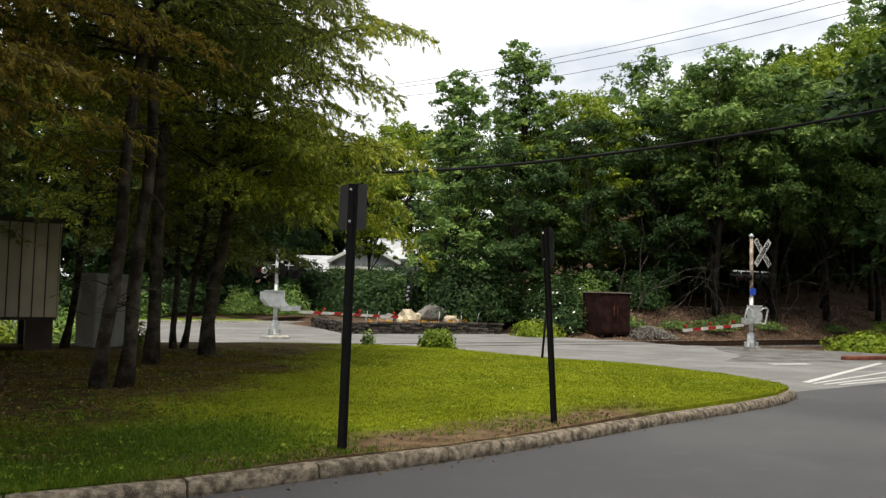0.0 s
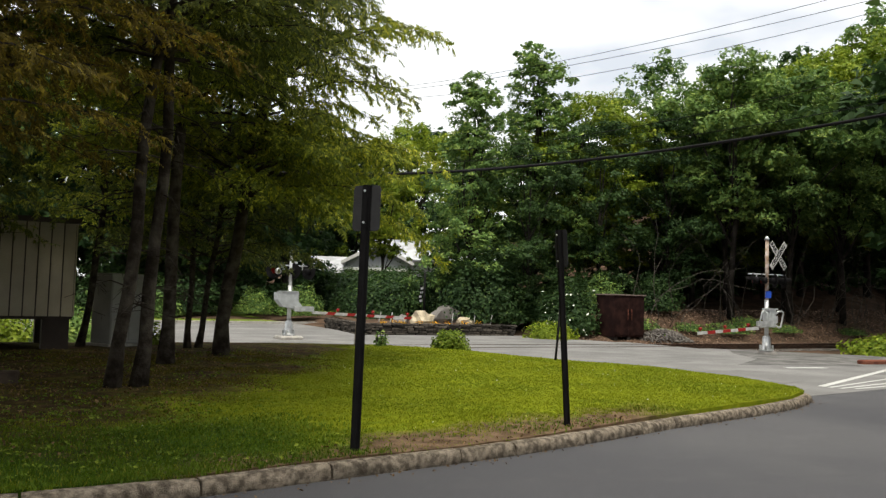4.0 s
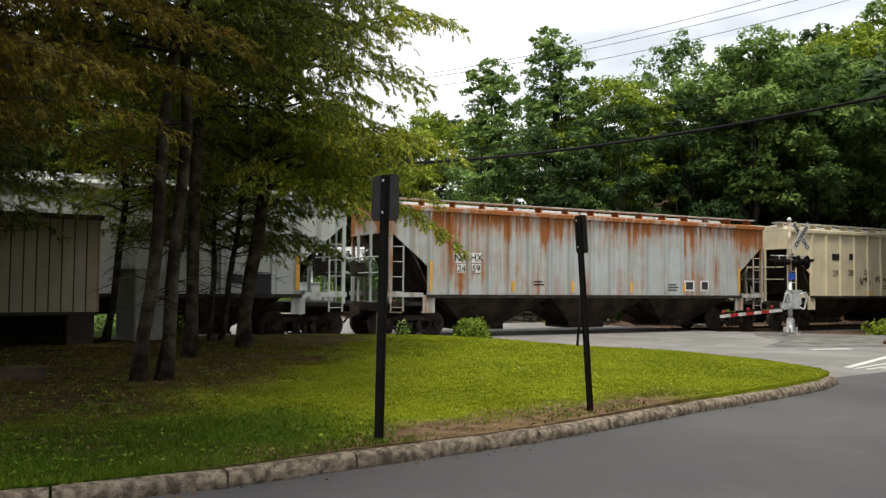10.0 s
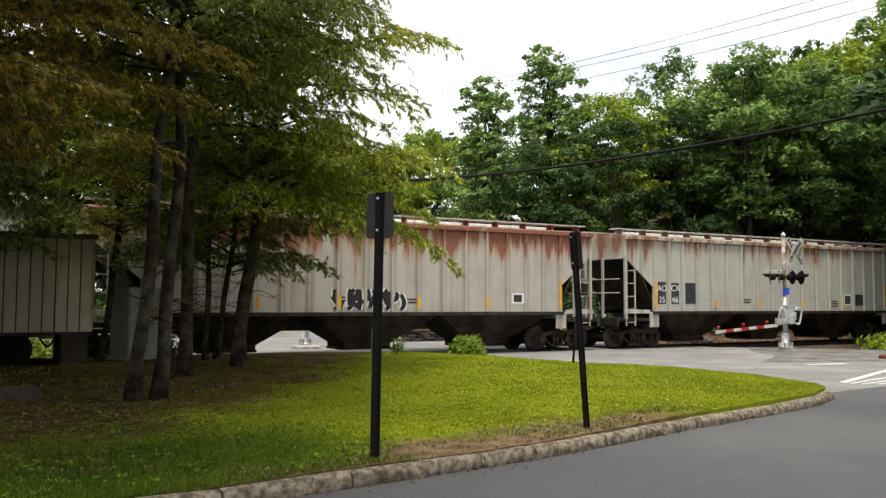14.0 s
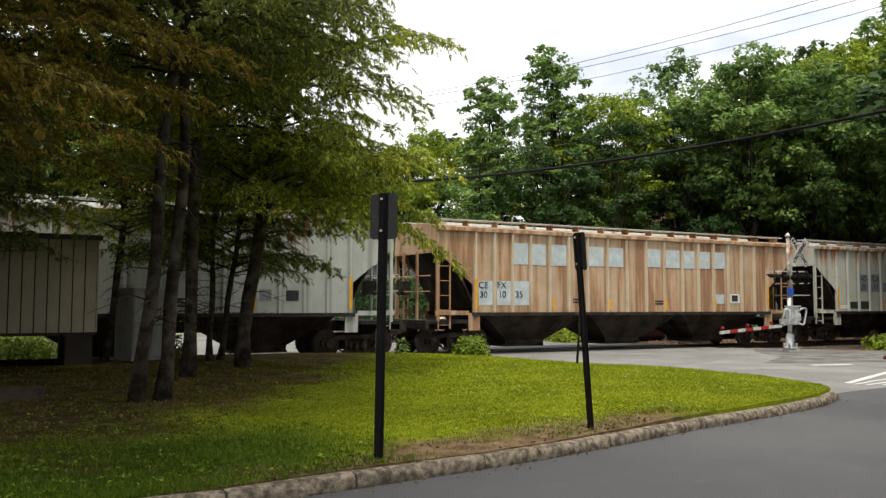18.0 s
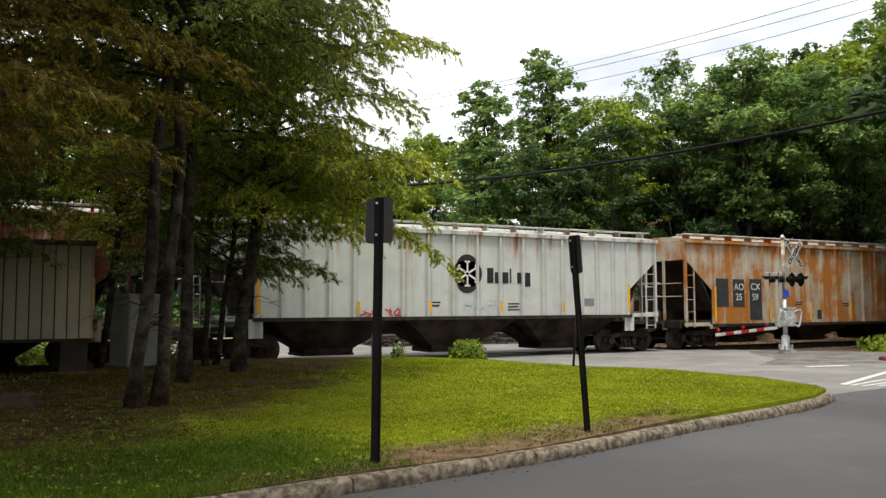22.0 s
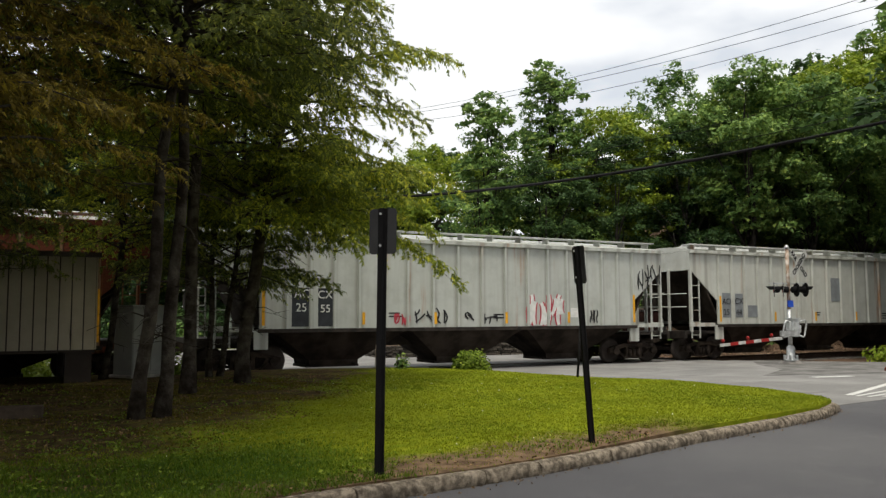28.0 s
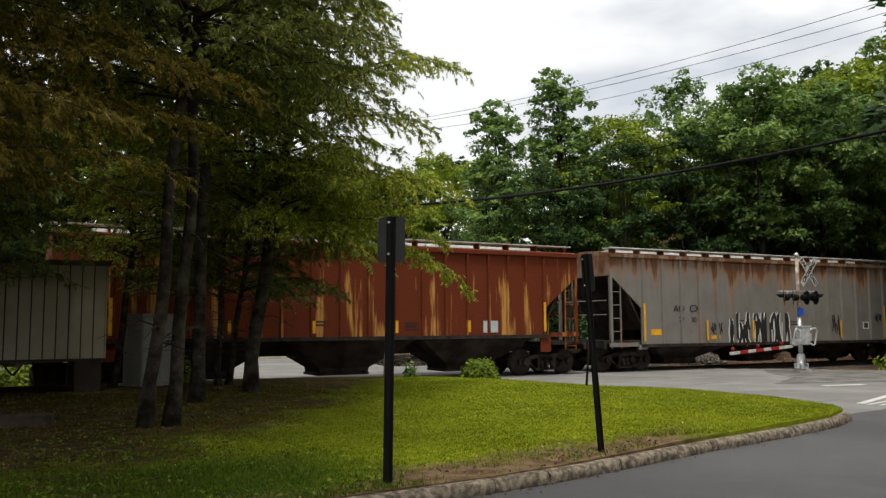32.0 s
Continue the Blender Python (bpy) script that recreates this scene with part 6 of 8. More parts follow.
def hopper_master(kind):
    """A covered hopper car. kind 0: cut-away ends with an upright post; 1: ends raked up to the roof; 2: raked and shorter; 3: as 0 with deeper sides."""
    deep, kind = kind == 3, 0 if kind == 3 else kind
    d = 0.87 if kind == 2 else 0.0
    ribs_at = [sg * (0.45 + w) for sg in (-1, 1) for w in (0.0, 0.90, 1.80, 2.62, 3.42, 4.21, 4.95, 5.66, 6.38)]
    half = STRIP - d
    top = thing("hopper_car", "covered hopper freight car", "freight car", "hopper cars of the train")
    e = half + 0.09
    out = (8.35 if kind == 0 else 8.26) - d
    zs, zb, zt = 0.97 if deep else 1.36, 2.28, (4.19 if kind == 0 else 4.10)
    zo = 3.50 if kind == 0 else 3.36
    shape = [(-e, zs), (e, zs), (e, zb), (out, zo), (out, zt), (-out, zt), (-out, zo), (-e, zb)]
    paint = WHITE
    for sg in (-1, 1):
        bm = B()
        prism(bm, shape, sg * 1.54, sg * 1.50)
        bmesh.ops.recalc_face_normals(bm, faces=bm.faces)
        part("side_panel", bm, paint, top)
        n = 14 if kind == 2 else 16
        far = B() if sg > 0 else None
        for x in ribs_at if kind != 2 and not deep else [-half + 2 * half * i / (n - 1) for i in range(n)]:
            bm = B() if sg < 0 else far
            y0, y1 = sorted((sg * 1.54, sg * 1.615))
            outline = [(x - 0.06, y0 if sg > 0 else y1), (x - 0.035, y1 if sg > 0 else y0), (x + 0.035, y1 if sg > 0 else y0), (x + 0.06, y0 if sg > 0 else y1)]
            a, b = [bm.verts.new((px, py, zs + 0.02)) for px, py in outline], [bm.verts.new((px, py, zt - 0.10)) for px, py in outline]
            for k in range(3):
                bm.faces.new((a[k], a[k + 1], b[k + 1], b[k]))
            bm.faces.new(a)
            bm.faces.new(b)
            bmesh.ops.recalc_face_normals(bm, faces=bm.faces)
            if sg < 0:
                part("rib", bm, paint, top)
        if far is not None:
            part("far_ribs", far, paint, top)
        bm = B()
        y0, y1 = sorted((sg * 1.47, sg * 1.63))
        box(bm, -out, out, y0, y1, zt - 0.09, zt + 0.03)
        part("top_chord", bm, paint, top, "top rail of the side")
        bm = B()
        box(bm, -e - 0.05, e + 0.05, y0 + 0.01, y1 - 0.02, zs - 0.09, zs + 0.02)
        part("side_sill", bm, DARK_STEEL, top, "dark side sill")
    # roof
    bm = B()
    prof = [(-1.54, zt - 0.02), (-1.54, zt + 0.02), (-1.2, zt + 0.10), (-0.7, zt + 0.17), (0, zt + 0.20), (0.7, zt + 0.17), (1.2, zt + 0.10), (1.54, zt + 0.02), (1.54, zt - 0.02)]
    prism_x(bm, prof, -out + 0.02, out - 0.02)
    bmesh.ops.recalc_face_normals(bm, faces=bm.faces)
    part("roof", bm, paint, top)
    # hatch covers and roof walks
    for k in range(4):
        bm = B()
        x0 = -7.2 + d + k * (3.64 - d / 2)
        prism_x(bm, [(-0.34, zt + 0.17), (-0.30, zt + 0.29), (0, zt + 0.33), (0.30, zt + 0.29), (0.34, zt + 0.17)], x0, x0 + 3.5 - d / 2)
        bmesh.ops.recalc_face_normals(bm, faces=bm.faces)
        part("hatch_cover", bm, WALKWAY, top, "long pale roof hatch cover")
    for sg in (-1, 1):
        bm = B()
        y = sg * (0.95 if kind else 1.30)
        zz = zt + (0.30 if kind else 0.22)
        box(bm, -8.3 + d, 8.3 - d, y - 0.20, y + 0.20, zz, zz + 0.035)
        part("roof_walk", bm, WALKWAY, top, "pale galvanised roof walk")
        bm = B()
        for i in range(15):
            x = (-8.0 + d) * (1 - i / 7)
            box(bm, x - 0.025, x + 0.025, y - 0.17, y + 0.17, zt + 0.02, zz)
        tagged(part("walk_support", bm, paint, top), kind="stuff")
    if kind == 0:
        for sg in (-1, 1):
            bm = B()
            tube(bm, ((-8.3, sg * 1.5, zt + 0.25), (8.3, sg * 1.5, zt + 0.25)), 0.022, 5)
            part("edge_rail", bm, WALKWAY, top, "thin roof edge rail")
    # ends
    for sx in (-1, 1):
        bm = B()
        slope = [(sx * (e - 0.15), 1.5), (sx * (e - 0.10), 1.5), (sx * (out - 0.05), zt - 0.02), (sx * (out - 0.15), zt - 0.02)]
        prism(bm, slope, -1.5, 1.5)
        bmesh.ops.recalc_face_normals(bm, faces=bm.faces)
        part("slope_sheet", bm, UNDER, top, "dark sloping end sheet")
        bm = B()
        box(bm, min(sx * e, sx * (8.62 - d)), max(sx * e, sx * (8.62 - d)), -1.5, 1.5, 1.03, 1.13)
        box(bm, min(sx * (8.50 - d), sx * (8.62 - d)), max(sx * (8.50 - d), sx * (8.62 - d)), -1.5, 1.5, 0.86, 1.03)
        part("end_platform", bm, DARK_STEEL, top, "end platform and sill")
        for sy in (-1, 1):
            bm = B()
            xp = sx * (out - 0.07)
            box(bm, xp - 0.05, xp + 0.05, sy * 1.50 - 0.05, sy * 1.50 + 0.05, 1.10, zo + 0.08)
            part("corner_post", bm, paint, top, "upright corner post")
            bm = B()
            box(bm, min(sx * (e - 0.25), sx * (e + 0.16)), max(sx * (e - 0.25), sx * (e + 0.16)), sy * 1.545 - 0.03, sy * 1.545 + 0.03, 0.80, zs)
            part("jacking_bracket", bm, paint, top)
            ladder(top, sx * (out - 0.30), sy * 1.50, 0.86, 3.10, 0.42, paint)
            bm = B()
            box(bm, min(sx * (e + 0.16), sx * (out + 0.03)), max(sx * (e + 0.16), sx * (out + 0.03)), sy * 1.53 - 0.03, sy * 1.53 + 0.03, zs - 0.06, zs + 0.08)
            part("end_side_sill", bm, paint, top, "painted side sill under the end ladder")
        bm = B()
        x0, x1 = sorted((sx * (out - 0.045), sx * (out - 0.005)))
        box(bm, x0, x1, -1.495, 1.495, zo - 0.02, zt - 0.03)
        box(bm, x0 - 0.03, x1 + 0.03, -1.495, 1.495, zo - 0.06, zo)
        part("end_sheet", bm, paint, top, "upright end sheet under the roof")
        bm = B()
        for z in (2.05, 2.55):
            tube(bm, ((sx * (8.45 - d), -1.45, z), (sx * (8.45 - d), 1.45, z)), 0.02, 5)
        box(bm, sx * (8.42 - d) - 0.03, sx * (8.42 - d) + 0.03, -0.55, -0.45, 1.1, zo)
        box(bm, sx * (8.42 - d) - 0.03, sx * (8.42 - d) + 0.03, 0.45, 0.55, 1.1, zo)
        part("end_frame", bm, paint, top)
        bm = B()
        disc(bm, (sx * (8.55 - d), 0.6, 2.2), (1, 0, 0), 0.27, 0.03, 14)
        box(bm, min(sx * (8.2 - d), sx * (8.5 - d)), max(sx * (8.2 - d), sx * (8.5 - d)), 0.4, 0.8, 1.95, 2.4)
        part("brake_wheel", bm, DARK_STEEL, top, "brake wheel and gear box")
        bm = B()
        box(bm, min(sx * (8.2 - d), sx * (9.0 - d)), max(sx * (8.2 - d), sx * (9.0 - d)), -0.12, 0.12, 0.72, 0.98)
        box(bm, min(sx * (8.78 - d), sx * (9.02 - d)), max(sx * (8.78 - d), sx * (9.02 - d)), -0.17, 0.17, 0.68, 1.02)
        part("coupler", bm, TRUCK, top, "knuckle coupler")
        bm = B()
        pts = [(sx * (8.7 - d), 0.3, 0.9), (sx * (8.9 - d), 0.32, 0.55), (sx * (9.0 - d), 0.25, 0.45)]
        tube(bm, pts, 0.03, 6)
        part("air_hose", bm, BLACK, top)
        wheel_truck(top, sx * (7.25 - d), 2, 1.78, 0.44, 0.99)
    bm = B()
    box(bm, -8.3 + d, 8.3 - d, -0.2, 0.2, 0.80, 1.12)
    part("centre_sill", bm, DARK_STEEL, top)
    for x in (-4.35 + d * 0.6, 0.0, 4.35 - d * 0.6):
        bm = B()
        rows = []
        for (wx, wy, z) in ((2.12, 1.46, zs - 0.06), (1.75, 1.30, min(1.05, zs - 0.16)), (0.80, 0.72, 0.42), (0.78, 0.70, 0.26)):
            rows.append([bm.verts.new((x + a * wx, b * wy, z)) for a, b in ((-1, -1), (1, -1), (1, 1), (-1, 1))])
        for p, q in zip(rows, rows[1:]):
            for i in range(4):
                bm.faces.new((p[i], q[i], q[(i + 1) % 4], p[(i + 1) % 4]))
        bm.faces.new(rows[0])
        bm.faces.new(rows[-1][::-1])
        bmesh.ops.recalc_face_normals(bm, faces=bm.faces)
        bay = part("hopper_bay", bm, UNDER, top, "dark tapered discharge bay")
        bm = B()
        box(bm, x - 0.85, x + 0.85, -0.62, 0.62, 0.20, 0.28)
        tube(bm, ((x + 0.6, -0.95, 0.3), (x + 0.6, 0.95, 0.3)), 0.04, 6)
        part("outlet_gate", bm, DARK_STEEL, bay)
    for x, z1 in ((-STRIP, 2.46), (-3.75, 1.85), (-1.3, 1.85), (1.35, 1.85), (3.9, 1.85), (STRIP, 2.46)) if kind != 2 else ():
        bm = B()
        box(bm, x - 0.045, x + 0.045, -1.622, -1.612, zs + 0.12, z1)
        part("reflector_strip", bm, MARK, top, "yellow reflective strip")
    return top


def cell(i):
    """The middle of the field between rib i and the next, along the car."""
    return -STRIP + 2 * STRIP * (i + 0.5) / 18


def stencil_bars(car, i, z, w, rows, material):
    """Small stencilled lines too small to read."""
    bm = B()
    for r in range(rows):
        box(bm, cell(i) - w / 2, cell(i) + w / 2 * (0.6 + 0.4 * ((i * 7 + r * 3) % 5) / 4), -1.548, -1.539, z - r * 0.10, z - r * 0.10 + 0.045)
    part("stencil", bm, material, car, "small stencilled lines")


def graffiti(car, x, z, w, h, material, seed, thick=0.07, loops=6, edge=None):
    """Sprayed tag: bent strokes crowded side by side, with no readable letters; edge: a darker rim behind them."""
    tag = None
    for mat_, th, off in ((edge, thick * 1.7, 0.0), (material, thick, 0.004)) if edge else ((material, thick, 0.0),):
        rng = random.Random(seed)
        bm = B()
        layer = 0
        for k in range(loops):
            cx = x + w * ((k + 0.5) / loops - 0.5)
            cw = w / loops
            for _s in range(3):
                a, b = Vector((cx + rng.uniform(-0.55, 0.55) * cw, z + rng.uniform(-0.5, 0.5) * h)), Vector((cx + rng.uniform(-0.55, 0.55) * cw, z + rng.uniform(-0.5, 0.5) * h))
                if (a - b).length < 0.45 * h:
                    b = Vector((a.x + rng.uniform(-0.2, 0.2) * cw, z + (0.5 * h if a.y < z else -0.5 * h)))
                mid = a.lerp(b, 0.5) + Vector((rng.uniform(-0.6, 0.6) * cw, rng.uniform(-0.15, 0.15) * h))
                pts = [a * (1 - t) ** 2 + mid * 2 * t * (1 - t) + b * t * t for t in (i / 8 for i in range(9))]
                layer += 1
                y = -1.5560 - off - 0.0003 * (layer % 12)
                row = []
                for i, p in enumerate(pts):
                    d = (pts[min(i + 1, 8)] - pts[max(i - 1, 0)])
                    d = d.normalized() if d.length else Vector((1, 0))
                    n = Vector((-d.y, d.x)) * th * 0.5 * (1 - 0.25 * abs(i - 4) / 4)
                    row.append((bm.verts.new((p.x + n.x, y, p.y + n.y)), bm.verts.new((p.x - n.x, y, p.y - n.y))))
                for p, q in zip(row, row[1:]):
                    bm.faces.new((p[0], p[1], q[1], q[0]))
        if tag is None:
            tag = tagged(part("graffiti", bm, mat_, car, "sprayed graffiti tag"), kind="stuff")
        else:
            tagged(part("graffiti_fill", bm, mat_, tag), kind="stuff")


MASTERS = [hopper_master(0), hopper_master(1), hopper_master(2), hopper_master(3)]

C_CREAM = (0.72, 0.64, 0.46)
DARK_RUST, ORANGE_RUST, BROWN = (0.11, 0.035, 0.018), (0.34, 0.12, 0.03), (0.14, 0.05, 0.028)
CARS = {}


def flat_paint(name, color, seed):
    return car_paint(name, color, (color[0] * 0.35, color[1] * 0.25, color[2] * 0.2), 0.22, 0.9, 0.2, seed)


def dressed_car(num, kind, base, rust, amount, streak, high, label, panels=(), words=(), tags=(), ribs=None, chord=None):
    """One car of the train: weathered paint, then panels (x0, x1, z0, z1), words (x, z, text, size) and sprayed tags on its side."""
    paint = car_paint("car_paint", base, rust, amount, streak, high, num, ribbed=kind < 2)
    # Ribs take the paint without the dark margins, so they stand out lighter.
    unshaded = car_paint("rib_paint", base, rust, amount, streak, high, num) if kind < 2 else paint
    rib_paint, chord_paint = flat_paint("rib_paint", ribs, num) if ribs else unshaded, flat_paint("chord_paint", chord, num) if chord else paint
    car = copy_thing(MASTERS[kind], Matrix.Identity(4))
    tagged(car, label)
    for ob in car.children_recursive:
        for slot in ob.material_slots:
            if slot.material == WHITE:
                slot.link = "OBJECT"
                slot.material = rib_paint if ob.name.startswith("rib") else chord_paint if ob.name.startswith("top_chord") else paint
    CARS[num] = car
    stencil_bars(car, 10 + num % 4, 1.75, 0.5, 2 + num % 2, INK)
    stencil_bars(car, 5 + num % 3, 1.8, 0.45, 2, INK)
    for k, (x0, x1, z0, z1, material) in enumerate(panels):
        bm = B()
        box(bm, x0, x1, -1.550 - 0.0006 * k, -1.538, z0, z1)
        part("painted_panel", bm, material, car, "flat painted panel on the side")
    for x, z, text, size, material in words:
        lettering("car_lettering", text, size * 0.84, material, car, pose(x, -1.560, z, 90, 0, 0), "stencilled car lettering", 0.003)
    for k, (x, z, w, h, material, edge) in enumerate(tags):
        graffiti(car, x, z, w, h, material, 90 + num * 7 + k, (0.06 if not edge else 0.16) * min(1.0, h / 0.45 + 0.3), max(3, int(w / 0.36)), edge)


dressed_car(1, 0, (0.50, 0.535, 0.55), ORANGE_RUST, 0.19, 0.45, 0.0, "white covered hopper car with grey repaint patches",
            panels=[(-0.27, 0.48, 2.28, 3.46, PANEL_GREY), (-0.17, 0.35, 1.35, 1.46, MARK), (6.26, 6.72, 1.74, 1.92, MARK), (-3.51, -3.05, 1.33, 1.43, MARK), (4.88, 5.26, 1.60, 1.84, PANEL_DARK), (-6.02, -5.46, 2.18, 3.08, PANEL_GREY), (-5.24, -4.69, 2.19, 3.08, PANEL_GREY), (-4.45, -3.93, 2.20, 3.06, PANEL_GREY), (-6.79, -6.32, 1.75, 1.96, MARK)],
            words=[(-5.75, 2.84, "AO", 0.45, INK), (-4.97, 2.86, "CX", 0.45, INK), (-5.75, 2.42, "25", 0.45, INK), (-4.97, 2.44, "17", 0.45, INK)])
dressed_car(2, 2, C_CREAM, BROWN, 0.03, 0.5, 0.0, "cream covered hopper car with black lettering and graffiti",
            panels=[(4.26, 4.64, 1.87, 2.14, PANEL_DARK), (-2.40, -1.90, 1.43, 1.56, MARK), (-0.30, 0.30, 1.45, 1.56, MARK), (1.94, 2.34, 1.43, 1.58, MARK), (5.07, 5.98, 1.44, 1.61, MARK), (-4.65, -4.18, 2.90, 3.17, INK), (-3.52, -3.09, 2.93, 3.20, INK)],
            words=[(-4.45, 2.33, "29", 0.44, INK), (-3.45, 2.35, "38", 0.45, INK), (-2.40, 2.37, "70", 0.45, INK)],
            tags=[(-2.46, 2.03, 0.72, 0.36, INK, None), (-1.41, 2.09, 0.70, 0.33, INK, None), (0.43, 2.10, 0.72, 0.36, INK, None), (2.32, 2.07, 0.76, 0.29, INK, None), (5.01, 1.67, 1.93, 0.27, INK, None)])
dressed_car(3, 1, (0.48, 0.52, 0.53), (0.27, 0.10, 0.032), 0.46, 0.6, 0.45, "pale blue-grey covered hopper car streaked with rust",
            panels=[(-5.92, -5.56, 2.39, 2.71, CHALK), (-5.32, -4.94, 2.41, 2.73, CHALK), (-5.85, -5.55, 2.08, 2.36, CHALK), (-5.31, -4.98, 2.09, 2.37, CHALK), (3.98, 4.50, 1.54, 1.94, CHALK), (4.81, 5.26, 1.54, 1.94, CHALK), (4.06, 4.43, 1.60, 1.88, PANEL_DARK), (4.88, 5.20, 1.60, 1.89, PANEL_DARK)],
            words=[(-5.73, 2.55, "NA", 0.39, INK), (-5.14, 2.57, "HX", 0.39, INK), (-5.70, 2.21, "24", 0.36, INK), (-5.15, 2.22, "59", 0.36, INK)])
dressed_car(4, 0, (0.55, 0.59, 0.60), DARK_RUST, 0.05, 0.8, 0.2, "white covered hopper car with grey lettered panels",
            panels=[(-6.02, -5.53, 2.29, 3.07, PANEL_GREY), (-5.26, -4.77, 2.30, 3.09, PANEL_GREY), (-4.49, -4.03, 2.33, 2.67, PANEL_GREY), (-6.04, -5.48, 1.35, 1.96, PANEL_DARK), (-5.29, -4.72, 1.35, 1.95, PANEL_DARK), (-4.52, -3.88, 1.35, 1.95, PANEL_DARK), (-0.30, 0.25, 2.54, 3.51, PANEL_GREY), (4.80, 5.24, 1.67, 1.93, PANEL_DARK), (5.56, 6.07, 1.38, 1.96, PANEL_DARK), (-6.68, -6.25, 1.56, 1.71, PANEL_DARK)],
            words=[(-5.79, 2.93, "AO", 0.37, INK), (-5.02, 2.95, "CX", 0.38, INK), (-5.79, 2.52, "25", 0.37, INK), (-5.02, 2.53, "08", 0.38, INK)])
dressed_car(5, 1, (0.155, 0.052, 0.028), DARK_RUST, 0.25, 0.6, 0.0, "red-brown covered hopper car",
            panels=[(-4.37, -4.14, 1.54, 1.91, PANEL_BROWN)],
            words=[(-3.47, 1.68, "S&L", 0.40, CHALK)],
            tags=[(2.02, 1.87, 1.23, 0.70, CHALK, None)])
dressed_car(6, 1, (0.55, 0.55, 0.50), (0.28, 0.10, 0.03), 0.12, 0.85, 0.8, "grimy white covered hopper car with blue graffiti",
            panels=[(-6.69, -6.22, 1.63, 2.40, CHALK), (-6.04, -5.59, 1.63, 2.41, CHALK), (4.12, 4.50, 1.65, 2.04, PANEL_DARK), (4.93, 5.27, 1.67, 2.00, PANEL_DARK)],
            words=[(-6.49, 2.24, "PL", 0.36, INK), (-5.78, 2.24, "CX", 0.37, INK), (-6.50, 1.80, "18", 0.36, INK), (-5.79, 1.80, "08", 0.36, INK), (-5.19, 1.80, "5", 0.37, INK)],
            tags=[(-0.81, 1.77, 2.46, 0.66, SPRAY_BLUE, INK), (-4.27, 1.75, 2.18, 0.29, INK, None), (0.93, 1.92, 0.65, 0.61, INK, None)])
dressed_car(7, 1, (0.47, 0.47, 0.43), (0.19, 0.10, 0.06), 0.22, 0.9, 0.7, "dull white covered hopper car with dark panels",
            panels=[(4.03, 4.53, 1.61, 2.07, CHALK), (4.09, 4.48, 1.66, 2.02, PANEL_DARK), (4.82, 5.33, 1.59, 2.08, PANEL_DARK), (-6.68, -6.28, 1.65, 2.47, PANEL_DARK), (-6.01, -5.62, 1.65, 2.44, PANEL_DARK), (-5.30, -4.77, 1.66, 2.45, PANEL_DARK)],
            words=[(-6.48, 2.22, "AO", 0.38, CHALK), (-5.81, 2.23, "CX", 0.38, CHALK), (-6.49, 1.80, "25", 0.37, CHALK), (-5.82, 1.80, "66", 0.38, CHALK)])
dressed_car(8, 1, (0.48, 0.45, 0.41), (0.21, 0.09, 0.06), 0.40, 0.85, 1.0, "grey-white covered hopper car rusting red along the top",
            panels=[(4.86, 5.34, 1.65, 1.99, CHALK), (4.93, 5.26, 1.70, 1.94, PANEL_DARK)],
            tags=[(-0.42, 1.76, 2.32, 0.63, INK, CHALK)])
dressed_car(9, 1, (0.54, 0.54, 0.50), (0.28, 0.10, 0.03), 0.18, 0.8, 0.5, "white covered hopper car with rust runs")
dressed_car(10, 0, (0.25, 0.285, 0.335), BROWN, 0.10, 0.6, 0.2, "blue-grey covered hopper car with black panels",
            panels=[(-6.51, -6.07, 2.01, 2.95, PANEL_DARK), (-5.92, -5.50, 2.02, 2.96, PANEL_DARK), (-5.30, -4.78, 2.02, 3.02, PANEL_DARK), (-3.59, -3.01, 1.83, 2.38, PANEL_GREY)],
            words=[(-5.72, 2.34, "25", 0.42, CHALK), (-5.03, 2.74, "CX", 0.43, CHALK), (-5.05, 2.31, "78", 0.43, CHALK), (-5.70, 2.73, "AO", 0.42, CHALK)])
dressed_car(11, 1, (0.55, 0.55, 0.49), (0.28, 0.10, 0.03), 0.14, 0.9, 0.7, "off-white covered hopper car with grey panels",
            panels=[(-5.29, -4.72, 2.23, 2.98, PANEL_GREY), (-4.51, -3.90, 2.22, 3.00, PANEL_GREY), (-3.69, -3.11, 2.23, 2.63, PANEL_GREY), (-0.04, 0.40, 2.47, 3.47, PANEL_GREY), (-5.97, -5.48, 1.49, 1.79, PANEL_DARK), (-5.26, -4.71, 1.47, 1.81, PANEL_DARK), (4.78, 5.19, 1.57, 1.88, PANEL_DARK), (5.53, 5.94, 1.51, 1.84, PANEL_DARK), (-6.62, -6.19, 1.49, 1.64, CHALK)],
            words=[(-5.05, 2.79, "AO", 0.36, INK), (-4.21, 2.80, "CX", 0.36, INK), (-5.05, 2.41, "25", 0.36, INK), (-4.21, 2.43, "17", 0.36, INK)])
